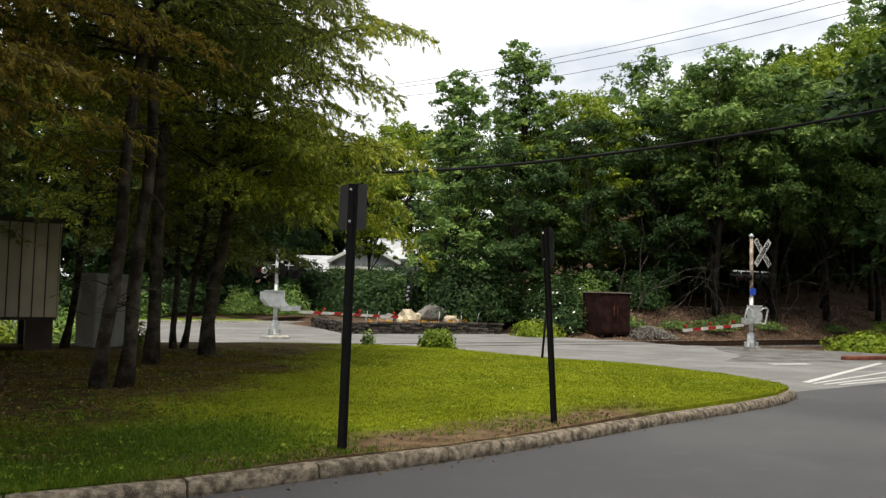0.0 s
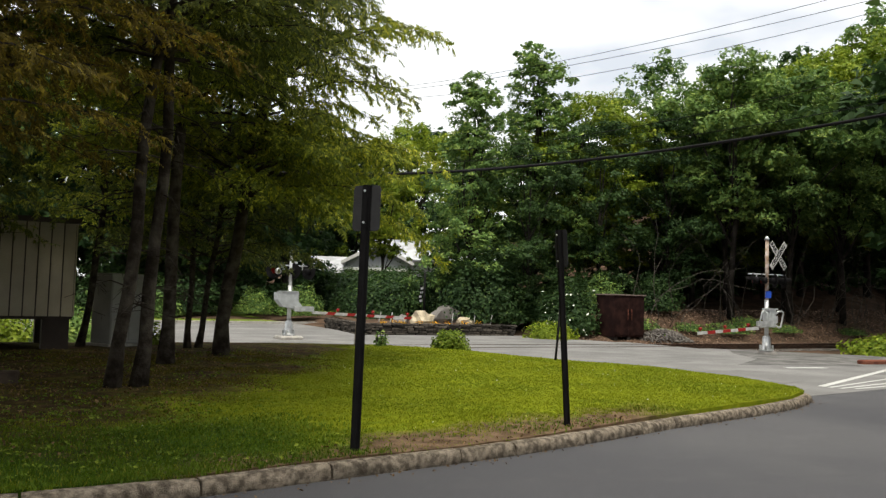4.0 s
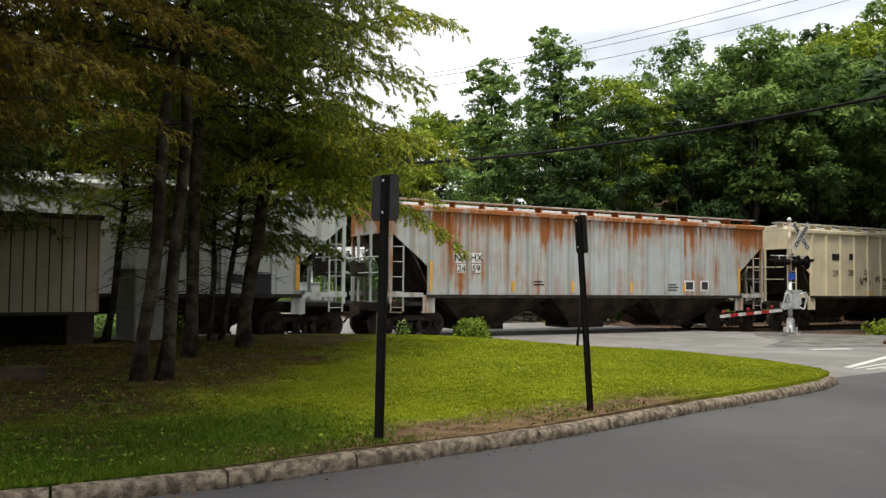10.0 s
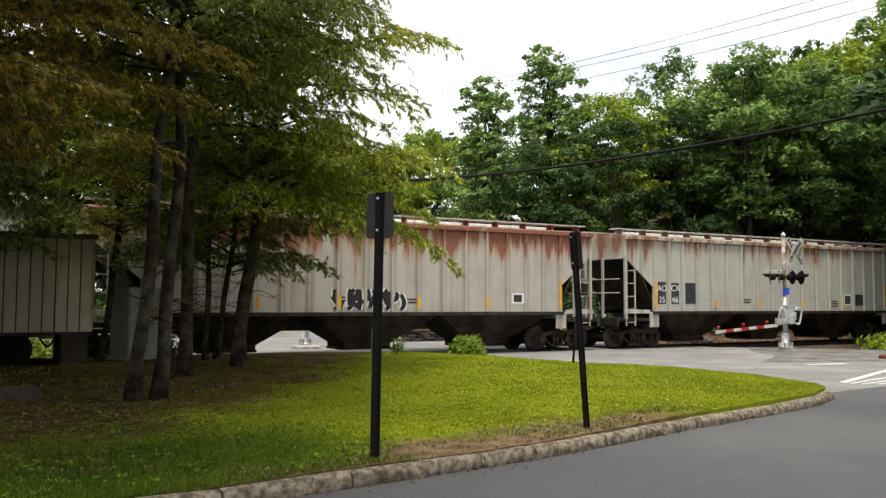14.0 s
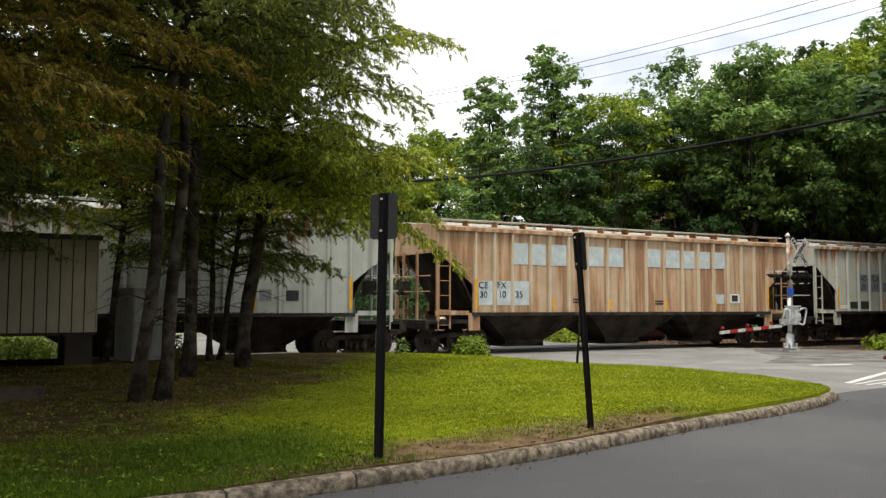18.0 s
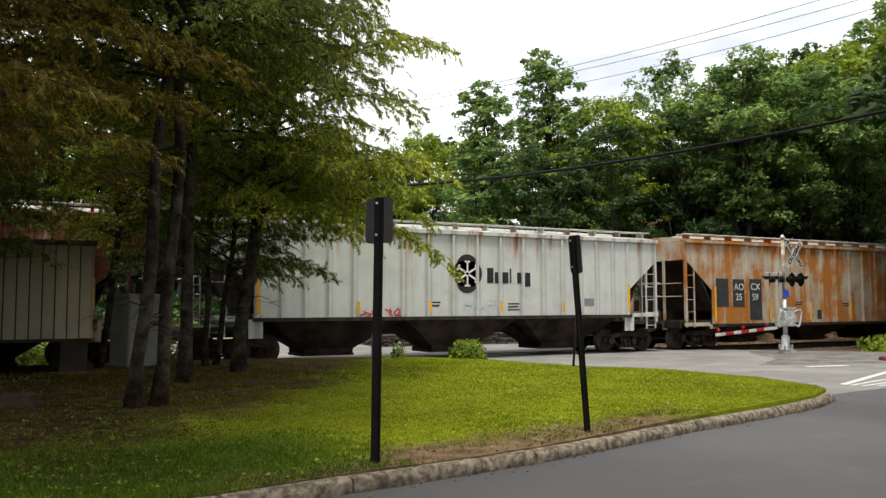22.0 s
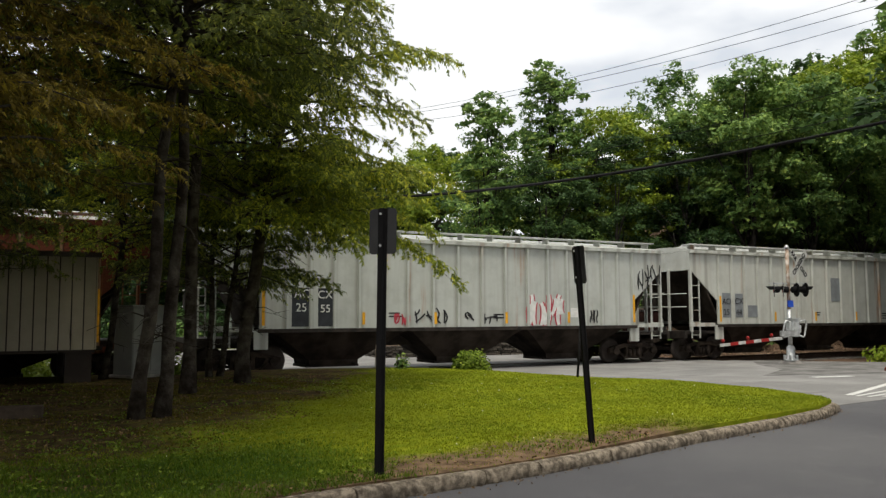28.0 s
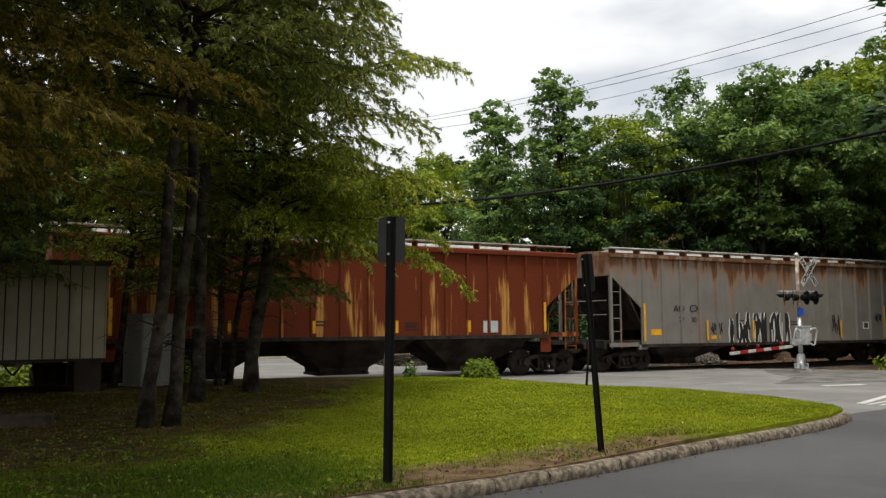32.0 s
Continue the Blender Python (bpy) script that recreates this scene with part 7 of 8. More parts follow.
dressed_car(12, 1, (0.56, 0.41, 0.28), (0.26, 0.15, 0.09), 0.42, 0.9, 0.0, "tan covered hopper car with pale blue bands and cream ribs",
            panels=[(-6.70, -6.17, 1.61, 2.40, PANEL_PALE), (-6.00, -5.46, 1.61, 2.41, PANEL_PALE), (-5.32, -4.73, 1.61, 2.42, PANEL_PALE), (-5.38, -4.76, 2.98, 3.69, PANEL_PALE), (-4.62, -4.03, 2.97, 3.68, PANEL_PALE), (-3.82, -3.17, 2.97, 3.69, PANEL_PALE), (-2.21, -1.53, 2.99, 3.68, PANEL_PALE), (-1.31, -0.62, 2.99, 3.67, PANEL_PALE), (0.48, 1.16, 3.02, 3.68, PANEL_PALE), (1.35, 2.12, 3.01, 3.67, PANEL_PALE), (2.26, 2.87, 3.01, 3.67, PANEL_PALE), (3.11, 3.69, 3.02, 3.67, PANEL_PALE), (3.90, 4.49, 3.04, 3.67, PANEL_PALE), (3.95, 4.43, 1.68, 2.04, PANEL_PALE), (4.74, 5.27, 1.71, 2.06, CHALK), (4.84, 5.17, 1.77, 2.01, PANEL_DARK)],
            words=[(-6.53, 2.26, "CE", 0.36, INK), (-5.82, 2.27, "FX", 0.37, INK), (-6.52, 1.95, "30", 0.36, INK), (-5.80, 1.96, "10", 0.37, INK), (-5.13, 1.96, "35", 0.37, INK)], ribs=(0.62, 0.53, 0.40))
dressed_car(13, 1, (0.50, 0.52, 0.50), (0.22, 0.08, 0.03), 0.13, 0.8, 0.7, "grey-white covered hopper car with white roof hatches",
            panels=[(-5.96, -5.65, 1.42, 1.60, PANEL_DARK), (4.07, 4.42, 1.73, 2.05, PANEL_GREY), (4.85, 5.23, 1.73, 2.03, PANEL_DARK)],
            words=[(-6.52, 2.25, "PL", 0.41, INK), (-5.78, 2.26, "CX", 0.42, INK), (-6.49, 1.87, "21", 0.41, INK), (-5.78, 1.87, "24", 0.42, INK)])
dressed_car(14, 0, (0.54, 0.59, 0.59), DARK_RUST, 0.06, 0.6, 0.1, "white covered hopper car with grey repaint squares",
            panels=[(-6.12, -5.60, 2.24, 3.01, PANEL_GREY), (-5.37, -4.83, 2.24, 3.00, PANEL_GREY), (-4.63, -3.93, 2.09, 2.71, PANEL_GREY), (-0.34, 0.34, 2.47, 3.50, PANEL_GREY), (4.90, 5.29, 1.62, 1.88, PANEL_DARK), (-5.26, -4.97, 1.34, 1.50, PANEL_DARK)],
            words=[(-5.88, 2.98, "AO", 0.40, INK), (-5.16, 2.99, "CX", 0.41, INK), (-5.89, 2.52, "25", 0.40, INK), (-5.10, 2.53, "15", 0.41, INK)],
            tags=[(-2.57, 1.69, 0.65, 0.37, INK, None), (-0.96, 1.82, 0.62, 0.42, INK, None), (2.78, 1.85, 0.82, 0.40, INK, None)])
dressed_car(15, 1, (0.53, 0.54, 0.51), (0.24, 0.09, 0.035), 0.20, 0.85, 0.9, "dull white covered hopper car with rust along the top",
            panels=[(3.22, 3.81, 1.45, 1.84, CABINET), (4.08, 4.66, 1.47, 1.98, PANEL_GREY), (4.83, 5.30, 1.64, 1.99, CHALK), (4.90, 5.23, 1.69, 1.94, PANEL_DARK)],
            words=[(-6.45, 2.31, "PL", 0.41, INK), (-5.79, 2.32, "CX", 0.42, INK), (-6.48, 1.87, "22", 0.41, INK), (-5.75, 1.87, "180", 0.42, INK)],
            tags=[(-1.69, 1.62, 0.71, 0.39, INK, None), (-0.79, 1.87, 0.93, 0.26, INK, None), (3.25, 1.68, 1.46, 0.46, INK, None)])
dressed_car(16, 3, (0.50, 0.47, 0.39), (0.33, 0.125, 0.03), 0.50, 0.35, 0.1, "grey covered hopper car with large orange rust patches",
            panels=[(-0.79, -0.38, 1.12, 1.50, PANEL_DARK), (4.41, 4.92, 1.12, 1.50, CHALK), (4.47, 4.87, 1.17, 1.45, PANEL_DARK), (-6.73, -6.04, 1.66, 2.75, PANEL_DARK), (-5.79, -5.16, 1.66, 2.73, PANEL_DARK), (-4.85, -4.16, 1.12, 2.75, PANEL_DARK)],
            words=[(-5.46, 2.42, "AO", 0.44, CHALK), (-4.53, 2.43, "CX", 0.45, CHALK), (-5.48, 2.02, "25", 0.44, CHALK), (-4.55, 2.02, "59", 0.44, CHALK)])
dressed_car(17, 1, (0.58, 0.60, 0.58), (0.22, 0.08, 0.035), 0.12, 0.8, 0.5, "white covered hopper car with a round black emblem",
            panels=[(4.85, 5.28, 1.70, 1.96, PANEL_GREY)],
            tags=[(-2.92, 1.52, 1.53, 0.25, SPRAY_RED, None), (0.55, 1.78, 1.38, 0.36, PANEL_PALE, None)])
dressed_car(18, 1, (0.50, 0.45, 0.37), (0.125, 0.038, 0.024), 0.66, 0.5, 0.3, "covered hopper car peeling to brown rust",
            panels=[(3.92, 4.42, 1.52, 1.96, CHALK), (4.84, 5.17, 1.58, 1.92, PANEL_DARK), (0.66, 1.27, 1.33, 1.94, PANEL_OCHRE), (3.98, 4.35, 1.57, 1.90, PANEL_DARK), (-5.90, -5.40, 1.99, 2.80, PANEL_GREY)])
dressed_car(19, 1, (0.24, 0.135, 0.018), (0.12, 0.06, 0.02), 0.3, 0.8, 0.3, "dirty yellow covered hopper car with bright yellow ribs",
            panels=[(-6.68, -6.21, 1.42, 2.46, CHALK), (-5.98, -5.50, 1.42, 2.44, CHALK), (-5.29, -4.66, 1.47, 2.60, PANEL_DARK), (-4.49, -3.84, 1.47, 2.61, PANEL_DARK), (-1.21, -0.67, 1.70, 2.09, PANEL_PALE), (3.97, 4.47, 1.68, 2.09, CHALK), (4.75, 5.24, 1.68, 2.10, CHALK), (4.05, 4.40, 1.74, 2.04, PANEL_DARK), (4.83, 5.17, 1.74, 2.04, PANEL_DARK), (5.66, 5.95, 1.62, 2.85, PANEL_DARK), (6.27, 6.71, 1.48, 2.02, PANEL_PALE)],
            words=[(-6.45, 2.27, "PT", 0.39, INK), (-5.75, 2.24, "LX", 0.39, INK), (-6.45, 1.85, "177", 0.39, INK), (-5.75, 1.85, "80", 0.39, INK)],
            tags=[(3.41, 1.83, 0.54, 0.55, SPRAY_BLUE, CHALK)], ribs=(0.60, 0.40, 0.02))
dressed_car(20, 0, (0.155, 0.034, 0.016), (0.10, 0.026, 0.014), 0.3, 0.6, 0.2, "red-brown covered hopper car with white fields and graffiti",
            panels=[(-2.08, -1.62, 2.13, 3.97, PANEL_PEELING), (-1.34, -0.67, 1.53, 3.97, PANEL_PEELING), (-0.41, 0.32, 1.52, 3.96, PANEL_PEELING), (0.60, 1.16, 1.51, 3.96, PANEL_PEELING), (1.45, 2.06, 1.48, 3.96, PANEL_PEELING), (3.96, 4.46, 1.65, 2.03, CHALK), (4.04, 4.38, 1.71, 1.97, PANEL_DARK), (-6.72, -6.36, 1.49, 2.42, PANEL_OCHRE), (-5.29, -4.77, 1.48, 2.53, PANEL_OCHRE)],
            tags=[(-0.97, 1.75, 2.40, 0.67, INK, CHALK)], chord=(0.27, 0.11, 0.08))
dressed_car(21, 1, (0.66, 0.67, 0.62), (0.24, 0.085, 0.025), 0.16, 0.2, 0.15, "cream covered hopper car spotted with orange rust")
dressed_car(22, 0, (0.46, 0.41, 0.30), BROWN, 0.08, 0.7, 0.0, "beige covered hopper car")
dressed_car(23, 0, (0.57, 0.58, 0.54), (0.40, 0.17, 0.04), 0.10, 0.95, 0.0, "white covered hopper car with one orange streak",
            panels=[(-6.65, -6.20, 1.64, 2.59, PANEL_GREY), (-5.95, -5.53, 1.64, 2.57, PANEL_GREY), (-5.25, -4.71, 1.64, 2.11, PANEL_GREY), (-0.18, 0.39, 2.29, 3.29, PANEL_GREY)],
            words=[(-6.43, 2.25, "AO", 0.39, INK), (-5.75, 2.26, "CX", 0.40, INK), (-6.45, 1.83, "25", 0.39, INK), (-5.77, 1.83, "44", 0.40, INK)])
dressed_car(24, 1, (0.53, 0.55, 0.52), BROWN, 0.08, 0.7, 0.2, "white covered hopper car with black number panels and graffiti",
            panels=[(-5.17, -4.60, 1.44, 2.56, PANEL_DARK), (-5.97, -5.38, 1.44, 2.56, PANEL_DARK), (4.04, 4.34, 1.67, 1.99, CHALK)],
            words=[(-4.96, 2.36, "CX", 0.39, CHALK), (-4.95, 1.95, "55", 0.39, CHALK), (-5.69, 1.98, "25", 0.41, CHALK), (-5.67, 2.38, "AC", 0.42, CHALK)],
            tags=[(-2.45, 1.64, 0.68, 0.34, SPRAY_RED, None), (-1.43, 1.74, 1.16, 0.48, INK, None), (0.42, 1.67, 1.20, 0.38, INK, None), (2.98, 1.93, 1.46, 1.03, CHALK, SPRAY_RED), (5.04, 1.70, 0.36, 0.45, INK, None), (7.59, 3.12, 1.11, 0.91, INK, None)])
dressed_car(25, 3, (0.28, 0.17, 0.09), (0.105, 0.030, 0.015), 0.70, 0.6, 0.3, "deeply rusted brown covered hopper car with pale ribs",
            panels=[(-5.39, -4.57, 1.12, 2.54, PANEL_DARK), (-4.49, -3.67, 1.11, 2.55, PANEL_DARK), (5.61, 5.84, 1.57, 1.98, PANEL_DARK)],
            words=[(-5.01, 2.09, "AO", 0.41, CHALK), (-4.10, 2.09, "CX", 0.42, CHALK), (-5.01, 1.68, "25", 0.41, CHALK), (-4.11, 1.67, "58", 0.41, CHALK)],
            tags=[(0.04, 1.51, 1.35, 0.94, SPRAY_ORANGE, None), (2.66, 1.50, 1.63, 1.00, SPRAY_ORANGE, None), (4.02, 1.32, 0.90, 0.53, CHALK, None), (-1.77, 1.64, 0.77, 1.02, CHALK, None), (-5.78, 1.86, 0.47, 1.56, CHALK, None)], ribs=(0.26, 0.16, 0.10))
dressed_car(26, 1, (0.50, 0.37, 0.27), (0.28, 0.165, 0.105), 0.42, 0.9, 0.0, "tan covered hopper car with pale blue bands",
            panels=[(-6.75, -6.25, 1.47, 2.41, PANEL_PALE), (-6.05, -5.59, 1.46, 2.42, PANEL_PALE), (-5.31, -4.74, 1.45, 2.42, PANEL_PALE), (-5.46, -4.74, 3.02, 3.65, PANEL_PALE), (-4.60, -3.94, 3.02, 3.65, PANEL_PALE), (-3.80, -3.09, 3.02, 3.66, PANEL_PALE), (-2.44, -1.50, 3.02, 3.67, PANEL_PALE), (-1.31, -0.50, 3.04, 3.67, PANEL_PALE), (-0.38, 0.19, 1.40, 4.04, PANEL_BROWN), (0.46, 1.24, 3.06, 3.69, PANEL_PALE), (1.45, 2.11, 3.05, 3.69, PANEL_PALE), (2.27, 2.92, 3.04, 3.69, PANEL_PALE), (3.12, 3.76, 3.04, 3.70, PANEL_PALE), (3.93, 4.54, 3.05, 3.70, PANEL_PALE), (3.90, 4.50, 1.59, 2.02, PANEL_PALE), (4.70, 5.23, 1.61, 2.02, CHALK), (4.77, 5.15, 1.67, 1.97, PANEL_DARK)],
            words=[(-6.46, 2.25, "CE", 0.43, INK), (-5.81, 2.25, "FX", 0.43, INK), (-6.45, 1.83, "30", 0.43, INK), (-5.81, 1.82, "10", 0.43, INK), (-5.15, 1.82, "14", 0.44, INK)], ribs=(0.62, 0.53, 0.40))
dressed_car(27, 1, (0.46, 0.54, 0.54), (0.21, 0.075, 0.035), 0.30, 0.9, 0.6, "pale blue covered hopper car with rusty ribs",
            panels=[(3.21, 3.61, 1.65, 1.97, PANEL_DARK), (4.07, 4.48, 1.64, 1.96, PANEL_DARK)],
            words=[(-6.53, 2.37, "NA", 0.38, INK), (-5.81, 2.38, "HX", 0.39, INK), (-5.11, 2.35, "48", 0.39, INK), (-4.34, 2.36, "75", 0.40, INK), (-3.53, 2.36, "75", 0.40, INK)], chord=(0.22, 0.075, 0.045), ribs=(0.33, 0.24, 0.19))
dressed_car(28, 3, (0.225, 0.210, 0.190), (0.13, 0.06, 0.03), 0.30, 0.7, 0.8, "weathered grey covered hopper car with a large graffiti tag",
            panels=[(5.42, 5.81, 1.46, 1.76, CHALK), (5.49, 5.75, 1.50, 1.72, PANEL_DARK), (-6.48, -6.00, 1.30, 1.52, MARK), (-3.50, -3.05, 1.13, 1.27, MARK)],
            words=[(-5.11, 2.27, "AO", 0.45, INK), (-4.33, 2.27, "CX", 0.45, INK), (-5.00, 1.85, "22", 0.34, INK), (-4.39, 1.85, "30", 0.34, INK)],
            tags=[(3.84, 1.65, 0.91, 0.82, INK, None), (6.49, 1.94, 0.52, 0.34, INK, None), (-0.86, 1.51, 3.59, 1.25, INK, CHALK), (-3.23, 1.53, 0.61, 0.44, INK, None)])
dressed_car(29, 1, (0.62, 0.32, 0.075), (0.120, 0.024, 0.008), 0.82, 0.9, 0.4, "dark red rusted covered hopper car with yellow streaks",
            panels=[(4.46, 5.01, 1.46, 1.84, PANEL_PALE)])
dressed_car(30, 0, (0.42, 0.40, 0.36), BROWN, 0.30, 0.7, 0.2, "grey rusty covered hopper car")
dressed_car(31, 1, (0.50, 0.50, 0.47), BROWN, 0.20, 0.7, 0.2, "dull white covered hopper car")


def finish_cars():
    # round emblem and its bars on the white car
    car = CARS[17]
    bm = B()
    for a in (0, 1, 2, 3):
        disc(bm, (0.08 + 0.15 * math.cos(a * math.pi / 2), -1.548, 2.75 + 0.22 * math.sin(a * math.pi / 2)), (0, 1, 0), 0.41, 0.012, 28)
    emblem = part("emblem", bm, INK, car, "round black emblem")
    bm = B()
    for a in range(6):
        m = Matrix.Translation((0.08, -1.558, 2.75)) @ Matrix.Rotation(a * math.pi / 3, 4, "Y")
        box(bm, -0.03, 0.03, -0.003, 0.003, 0.05, 0.42, m)
        box(bm, -0.10, 0.10, -0.003, 0.003, 0.36, 0.42, m)
    part("emblem_star", bm, CHALK, emblem)
    bm = B()
    for k, w in enumerate((0.24, 0.14, 0.24, 0.06, 0.24, 0.24)):
        x = 0.84 + k * 0.295
        box(bm, x, x + w, -1.549, -1.541, 2.45 - (0.1 if k == 5 else 0), 2.95 if k in (0, 3) else 2.82)
    part("emblem_bars", bm, INK, car, "black bars in place of a brand name")
    for m in MASTERS:
        for ob in (*m.children_recursive, m):
            bpy.data.objects.remove(ob)


finish_cars()


# ---------------------------------------------------------------- locomotive
LOCO_BLUE = plain("navy_locomotive_paint", (0.006, 0.013, 0.040), 0.5, var=0.3, scale=1.5, fine=30, other=(0.009, 0.018, 0.050), bump=0.05)
LOCO_YELLOW = plain("locomotive_yellow", (0.66, 0.34, 0.02), 0.5, var=0.25, scale=3)
GRILLE = plain("dark_grille", (0.014, 0.013, 0.013), 0.7, var=0.4, scale=4)
TANK = plain("fuel_tank_grime", (0.048, 0.036, 0.031), 0.75, var=0.4, scale=1.5, other=(0.075, 0.057, 0.05))
CABWHITE = plain("white_cab_roof", (0.66, 0.67, 0.68), 0.5, var=0.15, scale=2)


def locomotive():
    top = thing("locomotive", "navy blue diesel locomotive with yellow stripe and lettering", "locomotive")
    bm = B()
    box(bm, -10.2, 10.2, -1.5, 1.5, 1.20, 1.48)
    box(bm, -10.4, 10.4, -0.4, 0.4, 0.85, 1.2)
    part("frame", bm, DARK_STEEL, top, "dark steel underframe")
    for sg in (-1, 1):
        bm = B()
        for k in range(20):
            x0 = -10.15 + k * 1.015
            y0, y1 = sorted((sg * 1.5, sg * 1.53))
            box(bm, x0 + 0.02, x0 + 1.0, y0, y1, 1.50, 1.61)
        part("sill_stripe", bm, LOCO_YELLOW, top, "yellow sill stripe")
    bm = B()
    box(bm, -10.2, 10.2, -1.5, 1.5, 1.48, 1.62)
    part("deck", bm, LOCO_BLUE, top, "blue deck edge")
    # long hood
    bm = B()
    prism_x(bm, [(-1.02, 1.62), (1.02, 1.62), (1.02, 4.25), (0.72, 4.52), (-0.72, 4.52), (-1.02, 4.25)][::-1], -9.55, 5.8)
    bmesh.ops.recalc_face_normals(bm, faces=bm.faces)
    hood = part("long_hood", bm, LOCO_BLUE, top, "navy long hood")
    for sg in (-1, 1):
        y0, y1 = sorted((sg * 1.02, sg * 1.045))
        for x in np.arange(-9.2, 5.6, 1.14):
            bm = B()
            box(bm, x, x + 1.06, y0, y1, 1.75, 2.55)
            part("access_door", bm, LOCO_BLUE, hood)
        bm = B()
        box(bm, -9.5, 5.7, sg * 1.035 - 0.03, sg * 1.035 + 0.03, 2.62, 2.66)
        part("hand_rail", bm, SILVER, hood, "thin pale handrail line")
        for x0, x1, z0, z1 in ((-9.3, -4.8, 3.42, 4.22), (1.05, 2.95, 3.55, 4.2), (3.05, 4.35, 3.15, 3.75)):
            bm = B()
            yy0, yy1 = sorted((sg * 1.02, sg * 1.07))
            box(bm, x0, x1, yy0, yy1, z0, z1)
            g = part("radiator_grille", bm, GRILLE, hood, "black grille")
            bm = B()
            k = z0 + 0.06
            while k < z1 - 0.04:
                box(bm, x0 + 0.04, x1 - 0.04, sg * 1.075 - 0.012, sg * 1.075 + 0.012, k, k + 0.02)
                k += 0.1
            part("slats", bm, BLACK, g)
        for x, z in ((-6.6, 2.95), (-5.0, 2.95), (0.6, 3.5), (3.0, 2.9), (4.4, 2.9), (5.3, 3.55), (-3.9, 3.1), (-7.8, 2.9)):
            bm = B()
            box(bm, x - 0.1, x + 0.1, sg * 1.05 - 0.006, sg * 1.05 + 0.006, z - 0.13, z + 0.07)
            dec = part("notice_decal", bm, WHITE, hood, "small white and red notice")
            bm = B()
            box(bm, x - 0.1, x + 0.1, sg * 1.052 - 0.007, sg * 1.052 + 0.007, z + 0.07, z + 0.14)
            part("notice_band", bm, RED, dec)
    bm = B()
    box(bm, -9.2, -4.6, -0.75, 0.75, 4.5, 4.66)
    disc(bm, (-8.2, 0, 4.68), (0, 0, 1), 0.55, 0.06, 20)
    disc(bm, (-6.8, 0, 4.68), (0, 0, 1), 0.55, 0.06, 20)
    disc(bm, (-5.4, 0, 4.68), (0, 0, 1), 0.55, 0.06, 20)
    part("radiator_housing", bm, LOCO_BLUE, top)
    bm = B()
    box(bm, 0.9, 3.2, -0.7, 0.7, 4.5, 4.68)
    box(bm, -0.6, 0.3, -0.25, 0.25, 4.5, 4.72)
    part("exhaust_stack", bm, BLACK, top)
    # cab and nose
    bm = B()
    prism_x(bm, [(-1.53, 1.62), (1.53, 1.62), (1.53, 4.05), (1.05, 4.50), (-1.05, 4.50), (-1.53, 4.05)], 5.8, 8.4)
    bmesh.ops.recalc_face_normals(bm, faces=bm.faces)
    cab = part("cab", bm, LOCO_BLUE, top, "navy crew cab")
    bm = B()
    prism_x(bm, [(-1.56, 4.06), (-1.06, 4.53), (1.06, 4.53), (1.56, 4.06), (1.56, 4.10), (1.07, 4.60), (-1.07, 4.60), (-1.56, 4.10)], 5.75, 8.5)
    bmesh.ops.recalc_face_normals(bm, faces=bm.faces)
    part("cab_roof", bm, CABWHITE, cab, "white cab roof")
    for sg in (-1, 1):
        for x0, x1 in ((6.7, 7.3), (7.36, 7.95)):
            bm = B()
            box(bm, x0, x1, sg * 1.535 - 0.012, sg * 1.535 + 0.012, 3.25, 3.92)
            part("cab_window", bm, GLASS, cab, "dark cab side window")
        lettering("cab_number", "8744", 0.56, LOCO_YELLOW, cab, pose(7.42, sg * 1.536, 2.88, 90, 0, 0 if sg < 0 else 180), "yellow cab number", 0.004)
    bm = B()
    prism(bm, [(8.38, 1.62), (9.55, 1.62), (9.55, 2.9), (9.35, 3.35), (8.38, 3.62)], -1.1, 1.1)
    bmesh.ops.recalc_face_normals(bm, faces=bm.faces)
    nose = part("nose", bm, LOCO_BLUE, top, "navy short nose")
    bm = B()
    for y in (-0.62, 0.62):
        box(bm, 8.40, 8.43, y - 0.5, y + 0.5, 3.62, 4.1)
    part("windshield", bm, GLASS, cab, "two-pane windshield")
    bm = B()
    box(bm, 9.0, 9.3, -1.12, -0.9, 3.3, 3.5)
    box(bm, 9.0, 9.3, 0.9, 1.12, 3.3, 3.5)
    part("number_boards", bm, WHITE, nose, "pale number boards")
    bm = B()
    disc(bm, (9.57, 0, 2.6), (1, 0, 0), 0.2, 0.04, 16)
    part("headlight", bm, SILVER, nose, "twin headlight plate")
    # rear end
    bm = B()
    box(bm, -9.58, -9.56, -1.0, 1.0, 1.7, 4.2)
    box(bm, -9.57, -9.0, -1.05, -1.035, 2.7, 4.2)
    box(bm, -9.57, -9.0, 1.035, 1.05, 2.7, 4.2)
    part("rear_warning_panel", bm, LOCO_YELLOW, top, "yellow rear end panel")
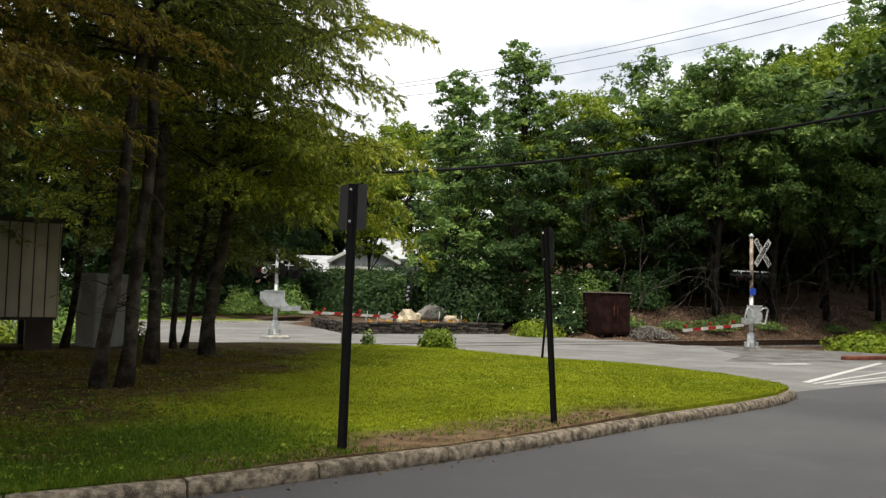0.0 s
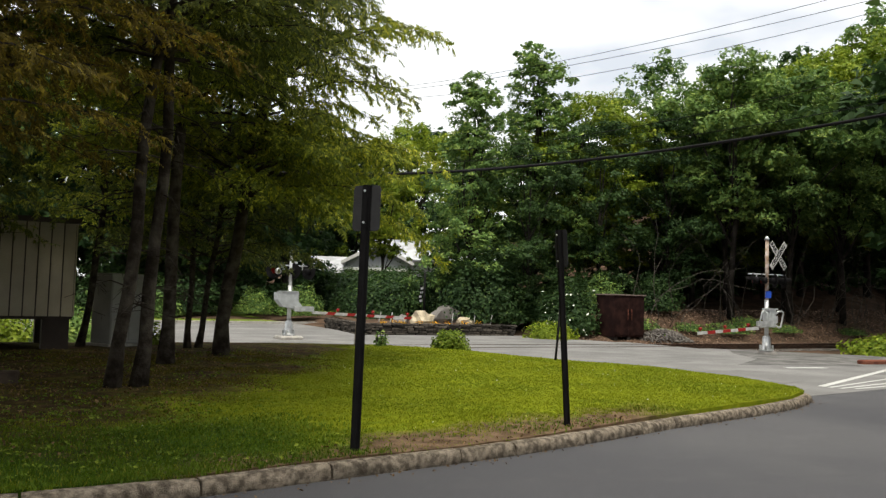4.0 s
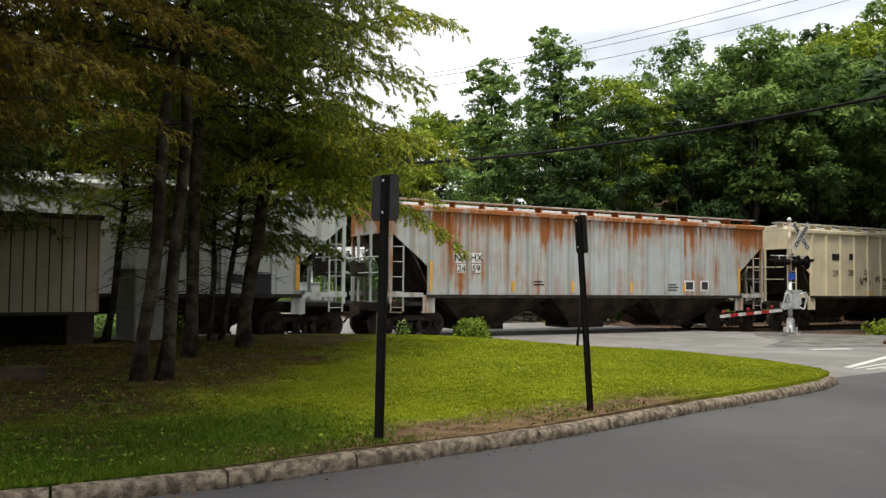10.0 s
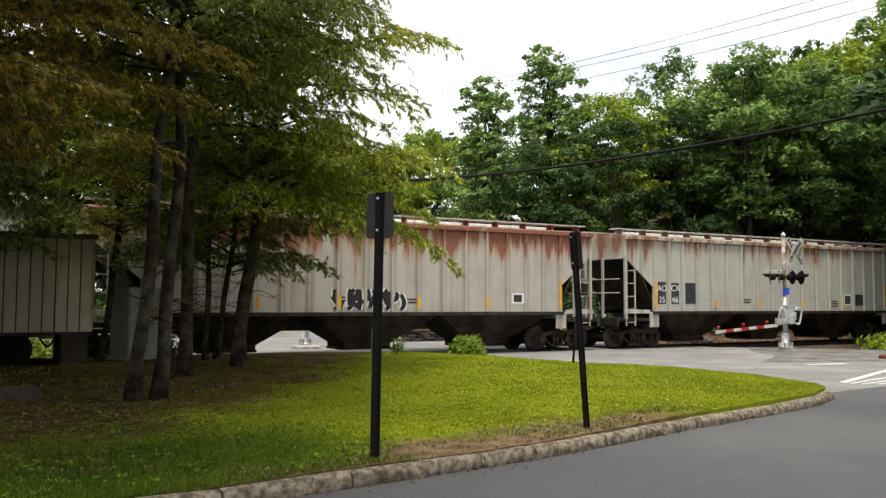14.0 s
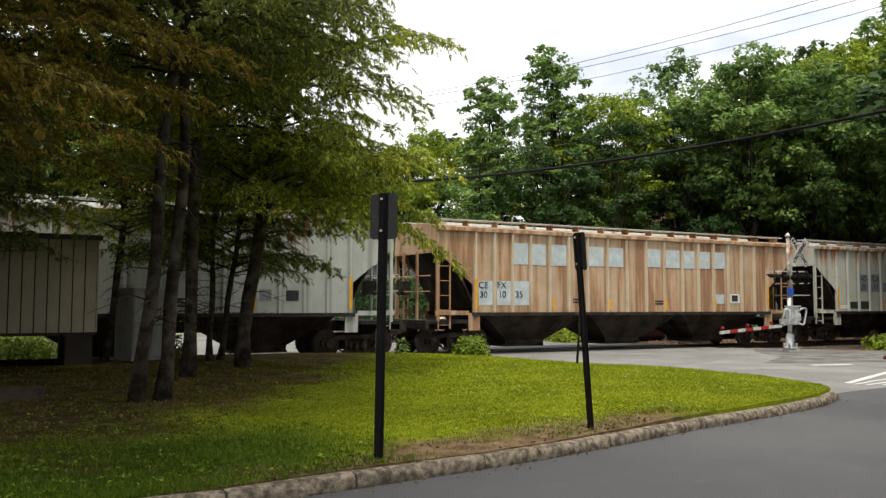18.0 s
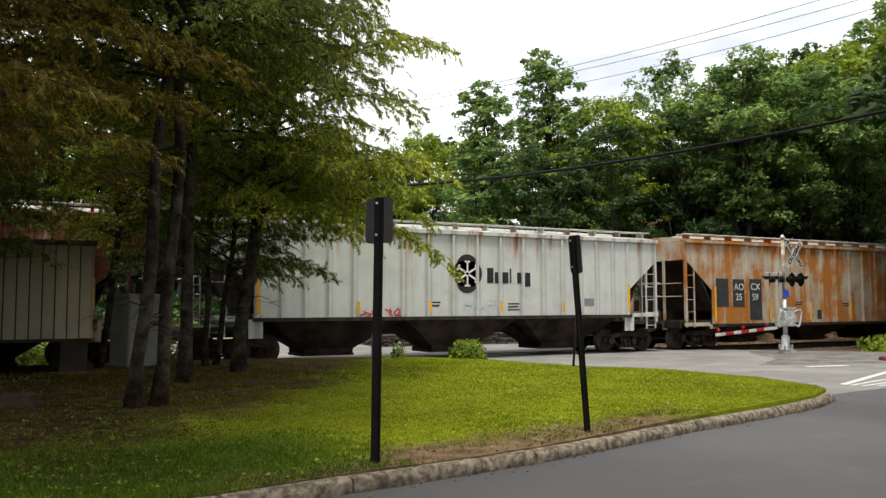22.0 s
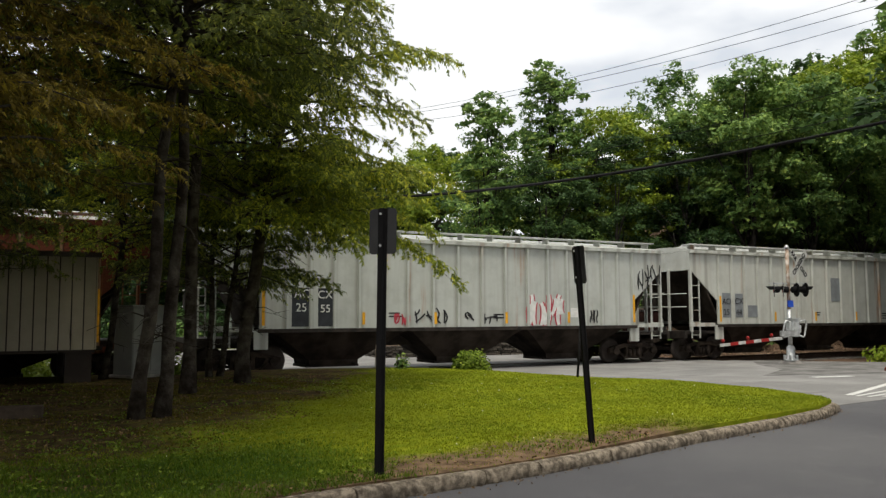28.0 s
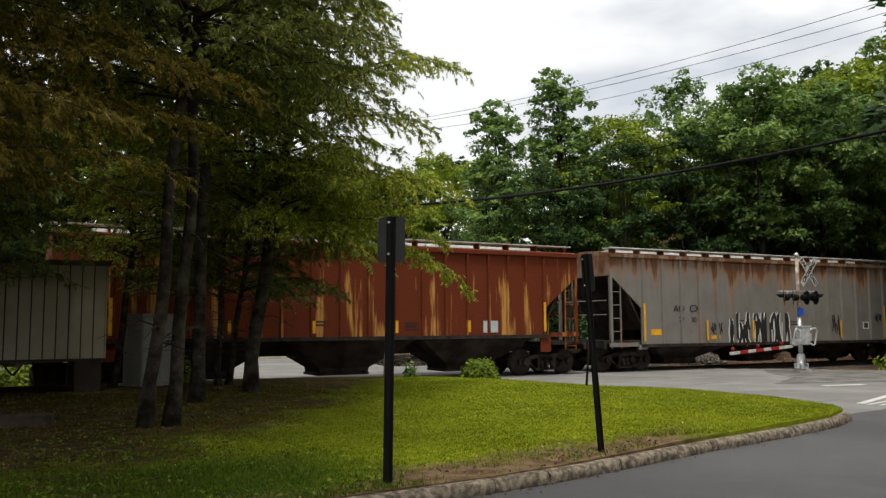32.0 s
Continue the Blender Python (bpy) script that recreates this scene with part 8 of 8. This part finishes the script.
    # handrails and steps
    for sx in (-1, 1):
        for sg in (-1, 1):
            bm = B()
            x = sx * 10.15
            tube(bm, ((x, sg * 1.42, 0.45), (x, sg * 1.42, 2.35), (x - sx * 0.15, sg * 1.42, 2.6), (x - sx * 0.55, sg * 1.42, 2.62), (x - sx * 0.62, sg * 1.42, 1.6)), 0.022, 6)
            part("corner_handrail", bm, LOCO_YELLOW, top, "yellow corner handrail")
            bm = B()
            for z in (0.35, 0.68, 1.0, 1.3):
                box(bm, min(x - sx * 0.5, x), max(x - sx * 0.5, x), sg * 1.25 - 0.25, sg * 1.25 + 0.22, z, z + 0.04)
            box(bm, min(x - sx * 0.53, x - sx * 0.49), max(x - sx * 0.53, x - sx * 0.49), sg * 1.25 - 0.25, sg * 1.25 + 0.22, 0.3, 1.5)
            part("steps", bm, DARK_STEEL, top, "dark corner steps")
        bm = B()
        tube(bm, ((sx * 10.2, -1.4, 2.5), (sx * 10.2, -0.6, 2.45), (sx * 10.2, 0.6, 2.45), (sx * 10.2, 1.4, 2.5)), 0.02, 6)
        part("end_rail", bm, LOCO_YELLOW, top)
        bm = B()
        box(bm, min(sx * 10.2, sx * 10.32), max(sx * 10.2, sx * 10.32), -1.45, 1.45, 0.25, 1.45)
        part("pilot", bm, BLACK, top, "black pilot plate")
        bm = B()
        box(bm, min(sx * 10.2, sx * 10.85), max(sx * 10.2, sx * 10.85), -0.15, 0.15, 0.7, 1.0)
        part("coupler", bm, TRUCK, top)
    for sg in (-1, 1):
        for x in np.arange(-9.0, 5.5, 1.8):
            bm = B()
            tube(bm, ((x, sg * 1.46, 1.62), (x, sg * 1.46, 2.62)), 0.016, 5)
            part("stanchion", bm, LOCO_BLUE, top)
    bm = B()
    prism_x(bm, [(-1.0, 0.22), (1.0, 0.22), (1.38, 0.45), (1.45, 0.75), (1.38, 1.05), (-1.38, 1.05), (-1.45, 0.75), (-1.38, 0.45)], -3.8, 3.5)
    bmesh.ops.recalc_face_normals(bm, faces=bm.faces)
    part("fuel_tank", bm, TANK, top, "grimy grey fuel tank")
    for sg in (-1, 1):
        bm = B()
        tube(bm, ((-3.6, sg * 1.3, 1.18), (0.2, sg * 1.3, 1.18)), 0.16, 10)
        part("air_reservoir", bm, DARK_STEEL, top, "dark air reservoir tube")
    wheel_truck(top, -6.6, 3, 1.68, 0.50, 1.08)
    wheel_truck(top, 6.75, 3, 1.68, 0.50, 1.08)
    # yellow emblem blocks on the hood
    for sg in (-1, 1):
        m = pose(-1.8, sg * 1.05, 3.25, 90, 0, 0 if sg < 0 else 180)
        bm = B()
        for s in (-1, 1):
            box(bm, s * 1.62 - 0.06, s * 1.62 + 0.06, -0.66, 0.66, 0, 0.01, m)
            box(bm, min(s * 1.62, s * 1.36), max(s * 1.62, s * 1.36), 0.54, 0.66, 0, 0.01, m)
            box(bm, min(s * 1.62, s * 1.36), max(s * 1.62, s * 1.36), -0.66, -0.54, 0, 0.01, m)
        emblem = part("emblem_brackets", bm, LOCO_YELLOW, hood, "yellow square brackets")
        shapes = []
        for k in range(10):
            a0, a1 = 2 * math.pi * k / 10, 2 * math.pi * (k + 1) / 10
            shapes.append((0, [(-0.78 + r * 0.38 * math.cos(t), r * 0.47 * math.sin(t)) for r, t in ((1.0, a0), (1.0, a1), (0.42, a1), (0.42, a0))]))
        shapes += [(1, [(-0.30, -0.46), (0.16, -0.46), (0.30, 0.46), (-0.16, 0.46)]), (2, [(0.42, 0.46), (1.14, 0.46), (0.88, 0.0), (0.68, 0.0)]), (2, [(0.68, 0.0), (0.88, 0.0), (1.14, -0.46), (0.42, -0.46)])]
        for k in range(3):
            bm = B()
            for j, pts in shapes:
                if j == k:
                    lo, hi = [bm.verts.new(m @ Vector((x, y, 0))) for x, y in pts], [bm.verts.new(m @ Vector((x, y, 0.011))) for x, y in pts]
                    for q in range(4):
                        bm.faces.new((lo[q], lo[(q + 1) % 4], hi[(q + 1) % 4], hi[q]))
                    bm.faces.new(hi)
            bmesh.ops.recalc_face_normals(bm, faces=bm.faces)
            part("emblem_block", bm, LOCO_YELLOW, emblem, "yellow emblem shape in place of a brand name")
        for x in (-1.15, -0.72, 0.72, 1.15):
            bm = B()
            disc(bm, m @ Vector((x, -0.95, 0.006)), (0, 1, 0), 0.17, 0.012, 18)
            part("emblem_dot", bm, LOCO_YELLOW, emblem, "yellow disc")
    return top


LOCO = locomotive()

# along-track place of the train: seconds, metres (car n stands CAR * n behind this mark)
TRAIN = [(0.0, -135.0), (3.0, -72.3), (5.5, -20.0), (7.0, 11.3), (8.0, 32.2), (9.0, 52.65), (10.0, 73.08), (11.0, 93.5), (12.0, 113.9), (13.0, 134.33), (14.0, 154.75), (17.0, 216.35), (18.0, 236.95), (19.0, 257.52), (20.0, 278.2), (21.0, 298.87), (22.0, 320.0), (23.0, 340.95),
         (24.0, 361.84), (25.0, 382.88), (28.0, 446.18), (29.0, 467.4), (30.0, 489.23), (31.0, 510.62), (32.0, 532.0)]
SHORTER = {1: -1.74, 2: -0.87}   # the second car is shorter than the rest


def motions():
    for num, car in CARS.items():
        walk(car, [(t, pose(s - CAR * num + SHORTER.get(num, 0.0), TRACK_Y, 0)) for t, s in TRAIN])
    walk(LOCO, [(t, pose(s - CAR + 18.2, TRACK_Y, 0)) for t, s in TRAIN])


motions()
